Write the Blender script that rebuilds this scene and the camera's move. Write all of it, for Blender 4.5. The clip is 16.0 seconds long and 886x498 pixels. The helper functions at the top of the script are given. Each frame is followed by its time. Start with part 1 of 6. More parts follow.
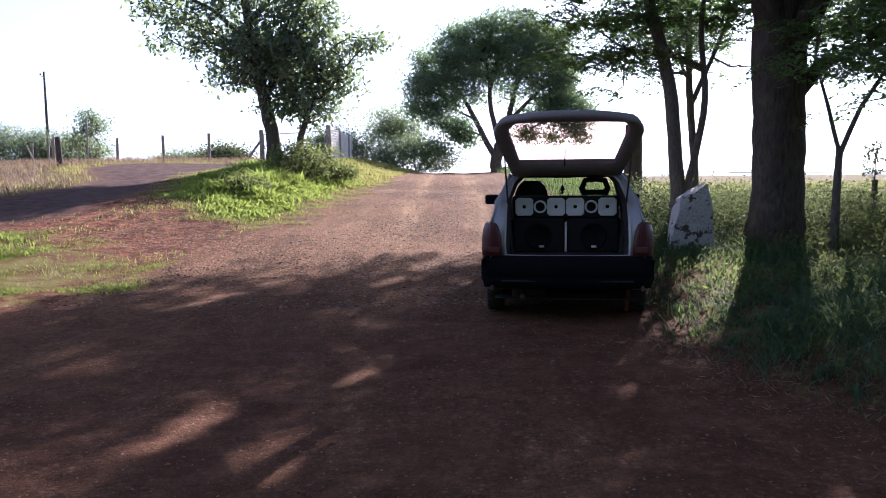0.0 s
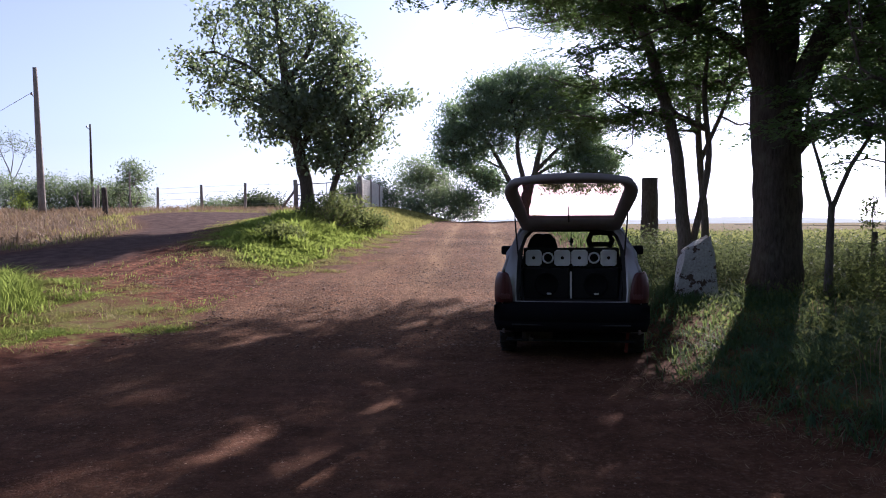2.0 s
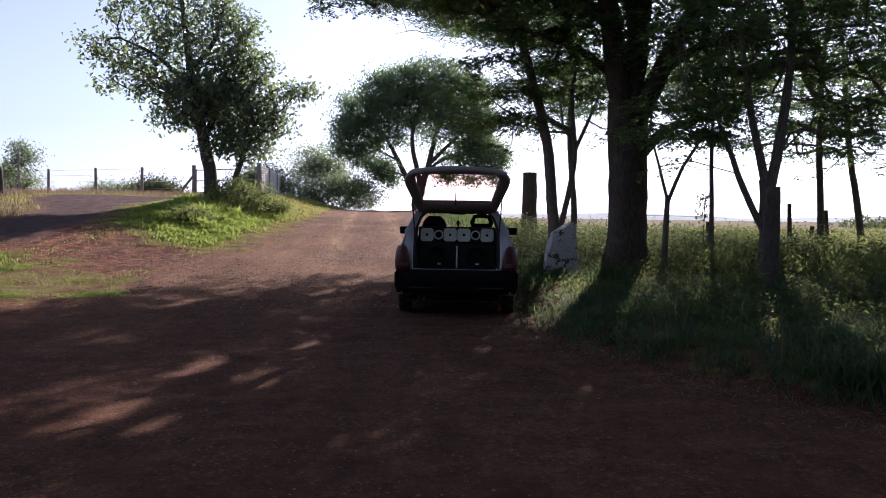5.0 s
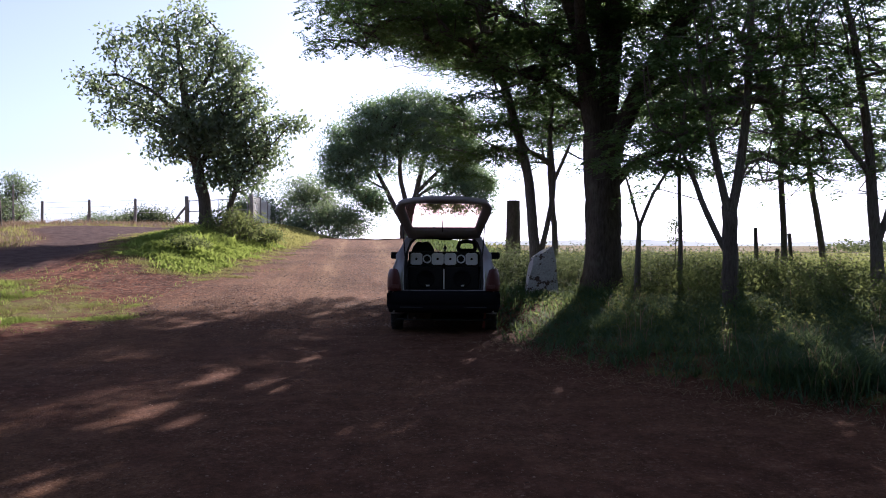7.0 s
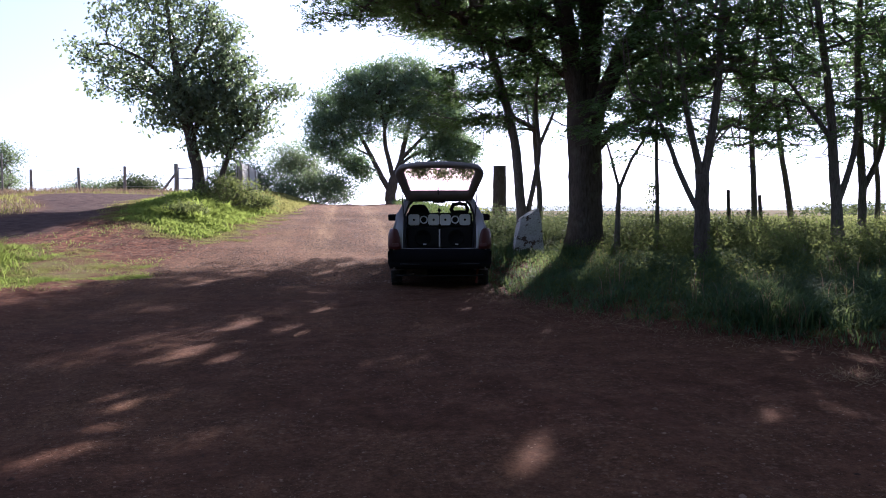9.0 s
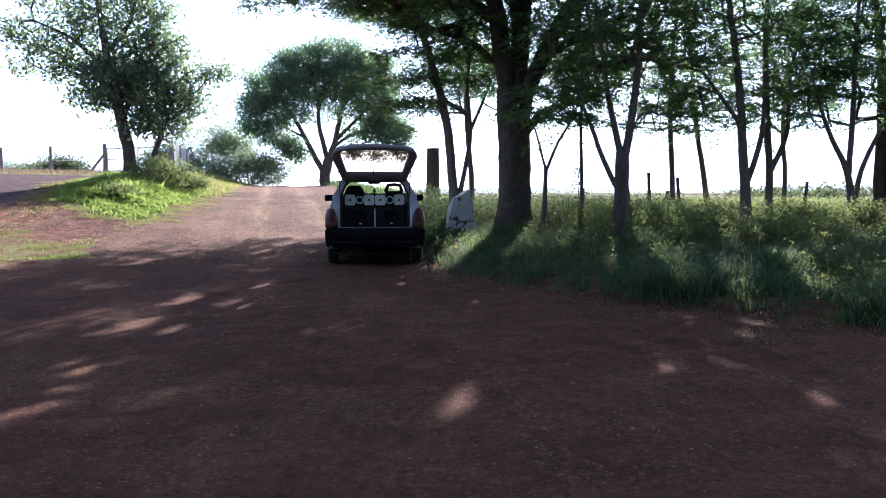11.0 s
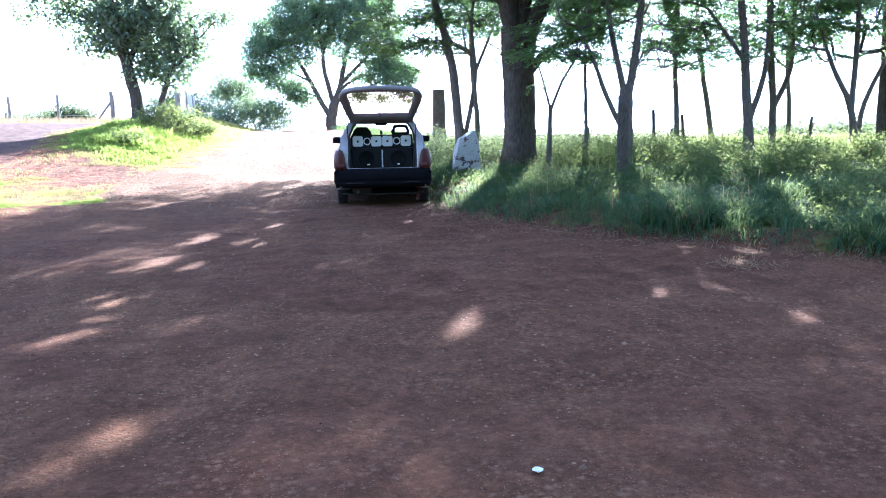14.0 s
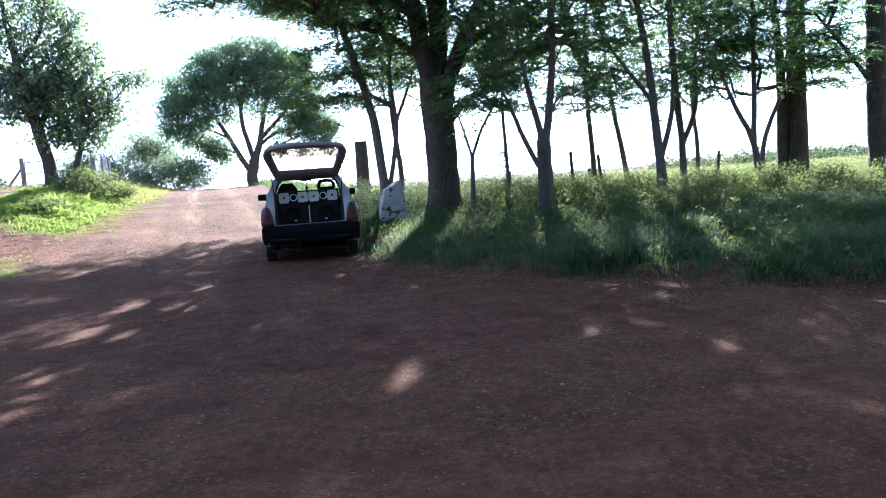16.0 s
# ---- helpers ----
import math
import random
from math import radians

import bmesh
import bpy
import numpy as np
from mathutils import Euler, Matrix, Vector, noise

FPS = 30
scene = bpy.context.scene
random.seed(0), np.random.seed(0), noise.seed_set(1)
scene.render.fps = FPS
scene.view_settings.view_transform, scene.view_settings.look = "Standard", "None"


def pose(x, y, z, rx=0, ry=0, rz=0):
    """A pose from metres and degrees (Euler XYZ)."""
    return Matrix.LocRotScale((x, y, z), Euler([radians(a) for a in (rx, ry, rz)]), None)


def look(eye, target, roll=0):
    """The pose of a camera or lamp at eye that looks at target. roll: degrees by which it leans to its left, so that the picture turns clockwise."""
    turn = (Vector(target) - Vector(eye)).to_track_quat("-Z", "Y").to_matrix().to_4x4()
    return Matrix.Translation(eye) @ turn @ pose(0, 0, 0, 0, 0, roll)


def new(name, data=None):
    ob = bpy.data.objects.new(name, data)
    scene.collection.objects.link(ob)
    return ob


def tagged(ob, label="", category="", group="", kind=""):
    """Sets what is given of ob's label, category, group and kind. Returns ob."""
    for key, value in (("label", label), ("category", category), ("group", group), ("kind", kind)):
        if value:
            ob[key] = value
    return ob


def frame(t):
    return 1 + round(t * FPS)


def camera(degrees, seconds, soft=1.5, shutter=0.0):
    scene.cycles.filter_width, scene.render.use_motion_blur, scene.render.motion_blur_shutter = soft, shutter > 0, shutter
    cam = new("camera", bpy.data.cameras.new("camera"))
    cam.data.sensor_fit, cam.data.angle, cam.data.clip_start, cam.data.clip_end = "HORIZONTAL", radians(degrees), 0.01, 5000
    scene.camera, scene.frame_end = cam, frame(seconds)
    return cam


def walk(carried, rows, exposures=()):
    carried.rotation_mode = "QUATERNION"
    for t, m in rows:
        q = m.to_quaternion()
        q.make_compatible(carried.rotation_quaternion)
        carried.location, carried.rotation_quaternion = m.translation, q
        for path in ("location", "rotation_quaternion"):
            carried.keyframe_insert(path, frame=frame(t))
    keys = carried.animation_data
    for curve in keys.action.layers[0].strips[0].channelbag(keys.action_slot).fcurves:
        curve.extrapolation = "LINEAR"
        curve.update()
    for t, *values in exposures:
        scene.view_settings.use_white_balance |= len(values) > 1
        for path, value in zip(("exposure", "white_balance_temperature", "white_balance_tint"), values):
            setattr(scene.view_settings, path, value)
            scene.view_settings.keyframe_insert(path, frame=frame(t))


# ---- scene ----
cam = camera(57.5, 16.0, 1.0)
PATH = [
    (0, (0.027, -0.005, 1.465), (0.006, 1.987, 1.284), -0.5),
    (0.5, (0.052, -0.207, 1.429), (-0.125, 1.782, 1.313), -0.5),
    (1, (0.077, -0.454, 1.454), (-0.08, 1.536, 1.326), 0.9),
    (1.5, (0.099, -0.729, 1.524), (-0.009, 1.265, 1.413), -0.4),
    (2, (0.182, -0.929, 1.545), (0.087, 1.068, 1.48), -0.4),
    (2.5, (0.227, -1.159, 1.523), (0.306, 0.839, 1.5), 0.5),
    (3, (0.18, -1.364, 1.52), (0.311, 0.63, 1.438), 0.2),
    (3.5, (0.121, -1.658, 1.532), (0.221, 0.339, 1.515), -0.8),
    (4, (0.044, -2.175, 1.499), (0.168, -0.182, 1.397), -0.3),
    (6.5, (0.034, -3.621, 1.378), (0.232, -1.631, 1.34), 1.1),
    (7, (-0.047, -3.911, 1.389), (0.153, -1.921, 1.373), 0.2),
    (7.5, (-0.175, -4.223, 1.374), (0.08, -2.24, 1.4), 0.6),
    (8, (-0.293, -4.525, 1.359), (-0.04, -2.542, 1.324), 1.1),
    (8.5, (-0.349, -4.712, 1.349), (-0.133, -2.725, 1.286), 0.2),
    (9, (-0.363, -4.911, 1.317), (-0.12, -2.928, 1.218), -0.2),
    (9.5, (-0.419, -5.042, 1.302), (-0.122, -3.067, 1.201), 0.4),
    (12, (-0.474, -5.79, 1.274), (-0.047, -3.847, 1.065), -0.5),
    (12.5, (-0.504, -5.852, 1.245), (-0.112, -3.906, 1.006), -0.3),
    (13, (-0.517, -5.887, 1.227), (-0.183, -3.931, 0.981), -0.3),
    (13.5, (-0.512, -5.901, 1.234), (-0.151, -3.954, 0.955), -1.1),
    (14, (-0.501, -5.881, 1.245), (-0.124, -3.938, 0.963), -1.1),
    (14.5, (-0.488, -5.893, 1.279), (-0.148, -3.933, 1.069), -3.1),
    (15, (-0.495, -5.912, 1.292), (-0.146, -3.954, 1.085), -1.4),
    (15.5, (-0.506, -5.949, 1.288), (0.036, -4.031, 1.124), -3.1),
    (16, (-0.577, -5.989, 1.308), (-0.019, -4.076, 1.132), -4.0),
]
EXPOSURES = [(0.0, 2.03, 4940, 24.5), (0.5, 1.7, 4940, 25.0), (1.0, 1.85, 4940, 25.5), (1.5, 1.83, 4940, 25.5), (2.0, 1.42, 5080, 26.5), (2.5, 1.32, 5150, 26.5), (4.2, 1.32, 5150, 26.5), (7.0, 1.48, 5100, 26.0), (9.0, 1.75, 4940, 25.0), (12.0, 2.65, 4540, 17.0), (12.5, 2.88, 4510, 16.5), (13.0, 3.05, 4460, 15.0), (13.5, 3.4, 4420, 14.0), (14.0, 3.85, 4380, 13.0), (15.0, 2.97, 4440, 14.0), (16.0, 2.85, 4460, 14.5)]
walk(cam, [(t, look(eye, target, roll)) for t, eye, target, roll in PATH], EXPOSURES)

# ---- world and sun ----
SUN_AZ, SUN_EL = 22.0, 26.0
world = bpy.data.worlds.new("sky")
scene.world = world
world.use_nodes = True
_n = world.node_tree.nodes
_bg = _n["Background"]
_sky = _n.new("ShaderNodeTexSky")
_sky.sky_type = "NISHITA"
_sky.sun_disc = False
_sky.sun_elevation, _sky.sun_rotation = radians(SUN_EL), radians(SUN_AZ)
_sky.altitude = 600.0
_sky.air_density, _sky.dust_density, _sky.ozone_density = 1.0, 1.6, 1.0
_haze = _n.new("ShaderNodeHueSaturation")
_haze.inputs["Saturation"].default_value = 0.42
world.node_tree.links.new(_sky.outputs["Color"], _haze.inputs["Color"])
world.node_tree.links.new(_haze.outputs["Color"], _bg.inputs["Color"])
_bg.inputs["Strength"].default_value = 0.05
_sun = bpy.data.lights.new("sun", "SUN")
_sun.energy, _sun.angle, _sun.color = 5.0, radians(0.53), (1.0, 0.83, 0.60)
sun = new("sun", _sun)
_sd = Vector((math.sin(radians(SUN_AZ)) * math.cos(radians(SUN_EL)), math.cos(radians(SUN_AZ)) * math.cos(radians(SUN_EL)), math.sin(radians(SUN_EL))))
sun.matrix_world = look(_sd * 60, (0, 0, 0))


# ---- materials ----
class Mat:
    """A short way to write node materials."""

    def __init__(self, name):
        self.m = bpy.data.materials.new(name)
        self.m.use_nodes = True
        self.t = self.m.node_tree
        self.out = self.t.nodes["Material Output"]
        self.p = self.t.nodes["Principled BSDF"]

    def n(self, kind, **kw):
        node = self.t.nodes.new(kind)
        for k, v in kw.items():
            node.inputs[k.replace("_", " ")].default_value = v
        return node

    def l(self, a, b):
        self.t.links.new(a, b)

    def coords(self):
        return self.n("ShaderNodeTexCoord").outputs["Object"]

    def noise(self, scale, detail=4.0, rough=0.6, vec=None):
        node = self.n("ShaderNodeTexNoise", Scale=scale, Detail=detail, Roughness=rough)
        self.l(vec or self.coords(), node.inputs["Vector"])
        return node.outputs["Fac"]

    def ramp(self, fac, stops):
        node = self.n("ShaderNodeValToRGB")
        el = node.color_ramp.elements
        while len(el) < len(stops):
            el.new(0.5)
        for e, (p, c) in zip(el, stops):
            e.position, e.color = p, (*c, 1.0)
        self.l(fac, node.inputs["Fac"])
        return node.outputs["Color"]

    def mix(self, fac, a, b, kind="MIX"):
        node = self.t.nodes.new("ShaderNodeMix")
        node.data_type, node.blend_type = "RGBA", kind
        for sock, v in ((node.inputs[0], fac), (node.inputs[6], a), (node.inputs[7], b)):
            if isinstance(v, (int, float)):
                sock.default_value = v
            elif isinstance(v, tuple):
                sock.default_value = (*v, 1.0)
            else:
                self.l(v, sock)
        return node.outputs[2]

    def math(self, op, a, b=0.0):
        node = self.t.nodes.new("ShaderNodeMath")
        node.operation = op
        for sock, v in ((node.inputs[0], a), (node.inputs[1], b)):
            if isinstance(v, (int, float)):
                sock.default_value = v
            else:
                self.l(v, sock)
        return node.outputs[0]

    def attr(self, name):
        node = self.t.nodes.new("ShaderNodeAttribute")
        node.attribute_name = name
        return node

    def bump(self, height, strength, dist):
        node = self.n("ShaderNodeBump", Strength=strength, Distance=dist)
        self.l(height, node.inputs["Height"])
        self.l(node.outputs["Normal"], self.p.inputs["Normal"])

    def set(self, color=None, rough=0.5, metal=0.0, spec=0.5, coat=0.0):
        if isinstance(color, tuple):
            self.p.inputs["Base Color"].default_value = (*color, 1.0)
        elif color is not None:
            self.l(color, self.p.inputs["Base Color"])
        if isinstance(rough, (int, float)):
            self.p.inputs["Roughness"].default_value = rough
        else:
            self.l(rough, self.p.inputs["Roughness"])
        self.p.inputs["Metallic"].default_value = metal
        self.p.inputs["Specular IOR Level"].default_value = spec
        self.p.inputs["Coat Weight"].default_value = coat
        return self


def plain(name, color, rough=0.5, metal=0.0, vary=0.25, scale=14.0, bump=0.0, coat=0.0, spec=0.5):
    """A surface of one colour with dirt and wear at two scales."""
    k = Mat(name)
    a = k.noise(scale, 6.0)
    b = k.noise(scale * 0.12, 3.0)
    f = k.math("MULTIPLY", k.math("ADD", a, b), 0.5)
    dark = tuple(c * (1 - vary) for c in color)
    lite = tuple(min(1.0, c * (1 + vary)) for c in color)
    k.set(k.ramp(f, [(0.3, dark), (0.7, lite)]), rough, metal, spec, coat)
    if bump:
        k.bump(a, 0.6, bump)
    return k.m


def leaf_mat(name, dark, lite, back, trans=0.45, rough=0.6, spec=0.22):
    """Leaves: gloss and diffuse on top, light shining through from behind; every leaf has its own shade."""
    k = Mat(name)
    geo = k.t.nodes.new("ShaderNodeNewGeometry")
    f = k.math("ADD", k.math("MULTIPLY", geo.outputs["Random Per Island"], 0.6), k.math("MULTIPLY", k.noise(0.9, 2.0), 0.4))
    col = k.ramp(f, [(0.15, dark), (0.55, tuple((a + b) / 2 for a, b in zip(dark, lite))), (0.9, lite)])
    k.set(col, rough, 0.0, spec)
    tr = k.n("ShaderNodeBsdfTranslucent")
    k.l(k.mix(0.55, col, back), tr.inputs["Color"])
    mx = k.n("ShaderNodeMixShader")
    mx.inputs[0].default_value = trans
    k.l(k.p.outputs[0], mx.inputs[1])
    k.l(tr.outputs[0], mx.inputs[2])
    k.l(mx.outputs[0], k.out.inputs["Surface"])
    return k.m


def ground_mat():
    """Red clay with gravel, paler up the road to carry sunlight; humus under the grass, pale straw litter under the dry
    grass, grey dust on the by-road.
    """
    k = Mat("red_earth")
    vec = k.coords()
    big, mid, fine = k.noise(0.35, 4.0, 0.6, vec), k.noise(3.2, 6.0, 0.65, vec), k.noise(34.0, 5.0, 0.7, vec)
    coarse_lit = k.attr("coarse_lit").outputs["Fac"]
    clay = k.ramp(mid, [(0.25, (0.033, 0.0145, 0.009)), (0.5, (0.080, 0.037, 0.023)), (0.78, (0.138, 0.070, 0.044))])
    dust = k.ramp(fine, [(0.3, (0.042, 0.021, 0.012)), (0.7, (0.18, 0.103, 0.056))])
    road = k.mix(k.ramp(big, [(0.35, (0.1, 0.1, 0.1)), (0.65, (0.7, 0.7, 0.7))]), clay, dust)
    run = k.n("ShaderNodeMapping")
    run.inputs["Scale"].default_value = (1.0, 0.25, 1.0)
    k.l(vec, run.inputs["Vector"])
    lane = k.noise(2.6, 5.0, 0.7, run.outputs["Vector"])
    road = k.mix(k.ramp(lane, [(0.42, (0.4, 0.4, 0.4)), (0.62, (0, 0, 0))]), road, k.mix(0.45, clay, (0.06, 0.03, 0.022)))
    red = k.ramp(mid, [(0.25, (0.04, 0.017, 0.011)), (0.5, (0.105, 0.046, 0.028)), (0.62, (0.15, 0.074, 0.047)), (0.8, (0.24, 0.135, 0.088))])
    road = k.mix(k.attr("redclay").outputs["Fac"], road, red)
    grain = k.ramp(k.noise(90.0, 3.0, 0.8, vec), [(0.32, (0.55, 0.54, 0.53)), (0.52, (0.97, 0.97, 0.97)), (0.7, (1.45, 1.40, 1.32))])
    road = k.mix(k.math("ADD", 0.45, k.math("MULTIPLY", coarse_lit, 0.4)), road, grain, "MULTIPLY")
    patch = k.ramp(k.noise(11.0, 4.0, 0.75, vec), [(0.36, (0.30, 0.28, 0.27)), (0.5, (1.0, 1.0, 1.0)), (0.64, (1.95, 1.80, 1.6))])
    road = k.mix(k.math("ADD", 0.25, k.math("MULTIPLY", coarse_lit, 0.7)), road, patch, "MULTIPLY")
    road = k.mix(k.math("MULTIPLY", k.attr("track").outputs["Fac"], 0.85), road, k.ramp(fine, [(0.3, (0.13, 0.077, 0.038)), (0.7, (0.32, 0.215, 0.11))]))
    cross = k.n("ShaderNodeMapping")
    cross.inputs["Scale"].default_value = (0.16, 1.0, 1.0)
    cross.inputs["Rotation"].default_value = (0.0, 0.0, 0.25)
    k.l(vec, cross.inputs["Vector"])
    sweep = k.ramp(k.noise(3.4, 5.0, 0.65, cross.outputs["Vector"]), [(0.36, (0.62, 0.60, 0.58)), (0.52, (1.0, 1.0, 1.0)), (0.68, (1.36, 1.32, 1.24))])
    road = k.mix(k.math("SUBTRACT", 0.28, k.math("MULTIPLY", coarse_lit, 0.28)), road, sweep, "MULTIPLY")
    along = k.n("ShaderNodeMapping")
    along.inputs["Scale"].default_value = (1.0, 0.07, 1.0)
    k.l(vec, along.inputs["Vector"])
    streak = k.ramp(k.noise(4.2, 4.0, 0.6, along.outputs["Vector"]), [(0.36, (0.60, 0.57, 0.54)), (0.5, (1.0, 1.0, 1.0)), (0.64, (1.4, 1.37, 1.32))])
    road = k.mix(coarse_lit, road, streak, "MULTIPLY")
    peb = k.n("ShaderNodeTexVoronoi", Scale=58.0)
    k.l(vec, peb.inputs["Vector"])
    stone = k.ramp(peb.outputs["Distance"], [(0.12, (1, 1, 1)), (0.3, (0, 0, 0))])
    few = k.ramp(k.noise(1.3, 3.0, 0.6, vec), [(0.40, (0.15, 0.15, 0.15)), (0.58, (0.95, 0.95, 0.95))])
    amount = k.mix(1.0, stone, few, "MULTIPLY")
    tone = k.ramp(peb.outputs["Color"], [(0.2, (0.04, 0.022, 0.014)), (0.8, (0.24, 0.14, 0.085))])
    road = k.mix(amount, road, tone)
    clod = k.n("ShaderNodeTexVoronoi", Scale=21.0)
    k.l(vec, clod.inputs["Vector"])
    lump = k.ramp(clod.outputs["Distance"], [(0.1, (1, 1, 1)), (0.5, (0, 0, 0))])
    road = k.mix(k.math("MULTIPLY", lump, k.math("MULTIPLY", few, k.math("ADD", 0.35, k.math("MULTIPLY", coarse_lit, 0.5)))), road, k.ramp(clod.outputs["Color"], [(0.25, (0.02, 0.009, 0.006)), (0.75, (0.29, 0.18, 0.125))]))
    # paler gravel up the road: its sunlit glare is put into the colour
    road = k.mix(k.math("MULTIPLY", k.math("SUBTRACT", coarse_lit, k.attr("redclay").outputs["Fac"]), 0.5), road, k.ramp(k.noise(22.0, 5.0, 0.75, vec), [(0.3, (0.085, 0.044, 0.028)), (0.5, (0.19, 0.108, 0.064)), (0.7, (0.35, 0.235, 0.13))]))
    side = k.ramp(mid, [(0.3, (0.05, 0.032, 0.027)), (0.7, (0.115, 0.076, 0.066))])
    road = k.mix(k.attr("byroad").outputs["Fac"], road, side)
    humus = k.mix(k.ramp(mid, [(0.35, (0, 0, 0)), (0.65, (1, 1, 1))]), k.ramp(fine, [(0.3, (0.07, 0.058, 0.024)), (0.7, (0.16, 0.125, 0.06))]), k.ramp(fine, [(0.3, (0.075, 0.080, 0.018)), (0.7, (0.18, 0.165, 0.042))]))
    worn = k.ramp(k.noise(1.9, 5.0, 0.7, vec), [(0.46, (0, 0, 0)), (0.58, (0.85, 0.85, 0.85))])
    humus = k.mix(worn, humus, k.mix(0.35, red, (0.10, 0.06, 0.035)))
    straw = k.ramp(fine, [(0.3, (0.09, 0.06, 0.04)), (0.7, (0.20, 0.145, 0.095))])
    edge = k.ramp(k.math("ADD", k.attr("green").outputs["Fac"], k.math("MULTIPLY", k.math("SUBTRACT", mid, 0.5), 1.7)), [(0.38, (0, 0, 0)), (0.62, (1, 1, 1))])
    col = k.mix(edge, road, humus)
    col = k.mix(k.attr("dry").outputs["Fac"], col, straw)
    k.set(col, 1.0, 0.0, 0.03)
    h = k.math("ADD", k.math("MULTIPLY", mid, 0.5), k.math("ADD", k.math("MULTIPLY", fine, 0.35), k.math("ADD", k.math("MULTIPLY", peb.outputs["Distance"], -0.3), k.math("MULTIPLY", lump, k.math("ADD", 0.12, k.math("MULTIPLY", coarse_lit, 0.7))))))
    k.bump(h, 0.7, 0.02)
    return k.m


def bark_mat(name, dark, lite, scale=9.0):
    k = Mat(name)
    m = k.n("ShaderNodeMapping")
    m.inputs["Scale"].default_value = (1.0, 1.0, 0.22)
    k.l(k.coords(), m.inputs["Vector"])
    v = m.outputs["Vector"]
    a, b = k.noise(scale * 3, 6.0, 0.7, v), k.noise(scale * 0.3, 3.0)
    col = k.ramp(a, [(0.3, dark), (0.72, lite)])
    moss = k.ramp(b, [(0.55, (0, 0, 0)), (0.72, (0.5, 0.5, 0.5))])
    k.set(k.mix(moss, col, (0.16, 0.16, 0.11)), 0.9, 0.0, 0.2)
    k.bump(a, 0.9, 0.035)
    return k.m


EARTH = ground_mat()
BARK_BIG = bark_mat("bark_dark", (0.035, 0.027, 0.022), (0.13, 0.105, 0.085))
BARK_PALE = bark_mat("bark_grey", (0.07, 0.058, 0.048), (0.24, 0.205, 0.17), 14.0)
LEAF_BIG = leaf_mat("leaf_dark_green", (0.03, 0.062, 0.022), (0.09, 0.145, 0.06), (0.26, 0.39, 0.09), 0.45)
LEAF_MID = leaf_mat("leaf_mid_green", (0.035, 0.07, 0.030), (0.10, 0.165, 0.075), (0.36, 0.52, 0.15), 0.55)
# blue-green and pale: the leaf colour carries the distance haze
LEAF_FAR = leaf_mat("leaf_green_hazed", (0.055, 0.092, 0.06), (0.145, 0.195, 0.125), (0.33, 0.46, 0.16), 0.52, 0.42, 0.45)
LEAF_BANK = leaf_mat("leaf_grey_green", (0.052, 0.078, 0.052), (0.15, 0.19, 0.122), (0.33, 0.42, 0.16), 0.48, 0.38, 0.6)
LEAF_BUSH = leaf_mat("leaf_dull_green", (0.05, 0.078, 0.05), (0.135, 0.17, 0.105), (0.30, 0.38, 0.15), 0.52, 0.5, 0.3)
# lightened copy of LEAF_BUSH: haze and brightness put into the colour
LEAF_CREST = leaf_mat("leaf_green_lifted", (0.075, 0.112, 0.072), (0.19, 0.235, 0.145), (0.38, 0.47, 0.19), 0.55, 0.5, 0.35)
# darker leaf with little shine-through: shade under the trees put into the colour
LEAF_SHADE = leaf_mat("leaf_shade_dark", (0.014, 0.028, 0.018), (0.068, 0.098, 0.052), (0.26, 0.30, 0.11), 0.3, 0.7, 0.08)
# tones spread apart to stand for shaded pockets and sunlit flecks
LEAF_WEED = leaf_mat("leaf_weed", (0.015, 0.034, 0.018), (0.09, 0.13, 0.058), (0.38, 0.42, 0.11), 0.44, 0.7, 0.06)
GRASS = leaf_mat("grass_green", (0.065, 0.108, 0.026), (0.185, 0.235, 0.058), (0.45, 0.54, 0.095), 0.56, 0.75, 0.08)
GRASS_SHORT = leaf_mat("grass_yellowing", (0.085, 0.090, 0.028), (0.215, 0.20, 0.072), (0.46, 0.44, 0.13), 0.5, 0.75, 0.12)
# bluish and dark: skylit shade of the verge mixed into the green
GRASS_TALL = leaf_mat("grass_cool_shade", (0.018, 0.046, 0.032), (0.078, 0.140, 0.080), (0.32, 0.39, 0.10), 0.34, 0.75, 0.08)
GRASS_DRY = leaf_mat("grass_straw", (0.15, 0.10, 0.062), (0.34, 0.25, 0.155), (0.42, 0.31, 0.19), 0.25, 0.7, 0.1)
CROP = leaf_mat("crop_leaf", (0.07, 0.09, 0.036), (0.175, 0.19, 0.085), (0.43, 0.45, 0.14), 0.42, 0.7, 0.08)
WOOD_POST = bark_mat("weathered_wood", (0.045, 0.037, 0.032), (0.15, 0.122, 0.10), 12.0)
WOOD_PALE = bark_mat("pale_weathered_wood", (0.14, 0.12, 0.10), (0.36, 0.32, 0.28), 12.0)
WIRE = plain("galvanised_wire", (0.3, 0.29, 0.28), 0.5, 0.8)
MESH_WIRE = plain("pale_galvanised_mesh", (0.62, 0.59, 0.53), 0.6, 0.2)
STONE = leaf_mat("gravel_stone", (0.022, 0.012, 0.009), (0.26, 0.175, 0.125), (0.1, 0.08, 0.07), 0.0, 0.95, 0.05)
PAINT = plain("silver_car_paint", (0.29, 0.282, 0.28), 0.36, 0.5, 0.12, 3.0, coat=0.6)
TRIM = plain("brown_grey_trim", (0.205, 0.178, 0.17), 0.6, 0.0, 0.25, 9.0)
PLASTIC = plain("dark_blue_black_plastic", (0.006, 0.006, 0.008), 0.85, 0.0, 0.3, 6.0, spec=0.08)
INNER = plain("black_carpet", (0.012, 0.012, 0.013), 0.95, 0.0, 0.3, 40.0)
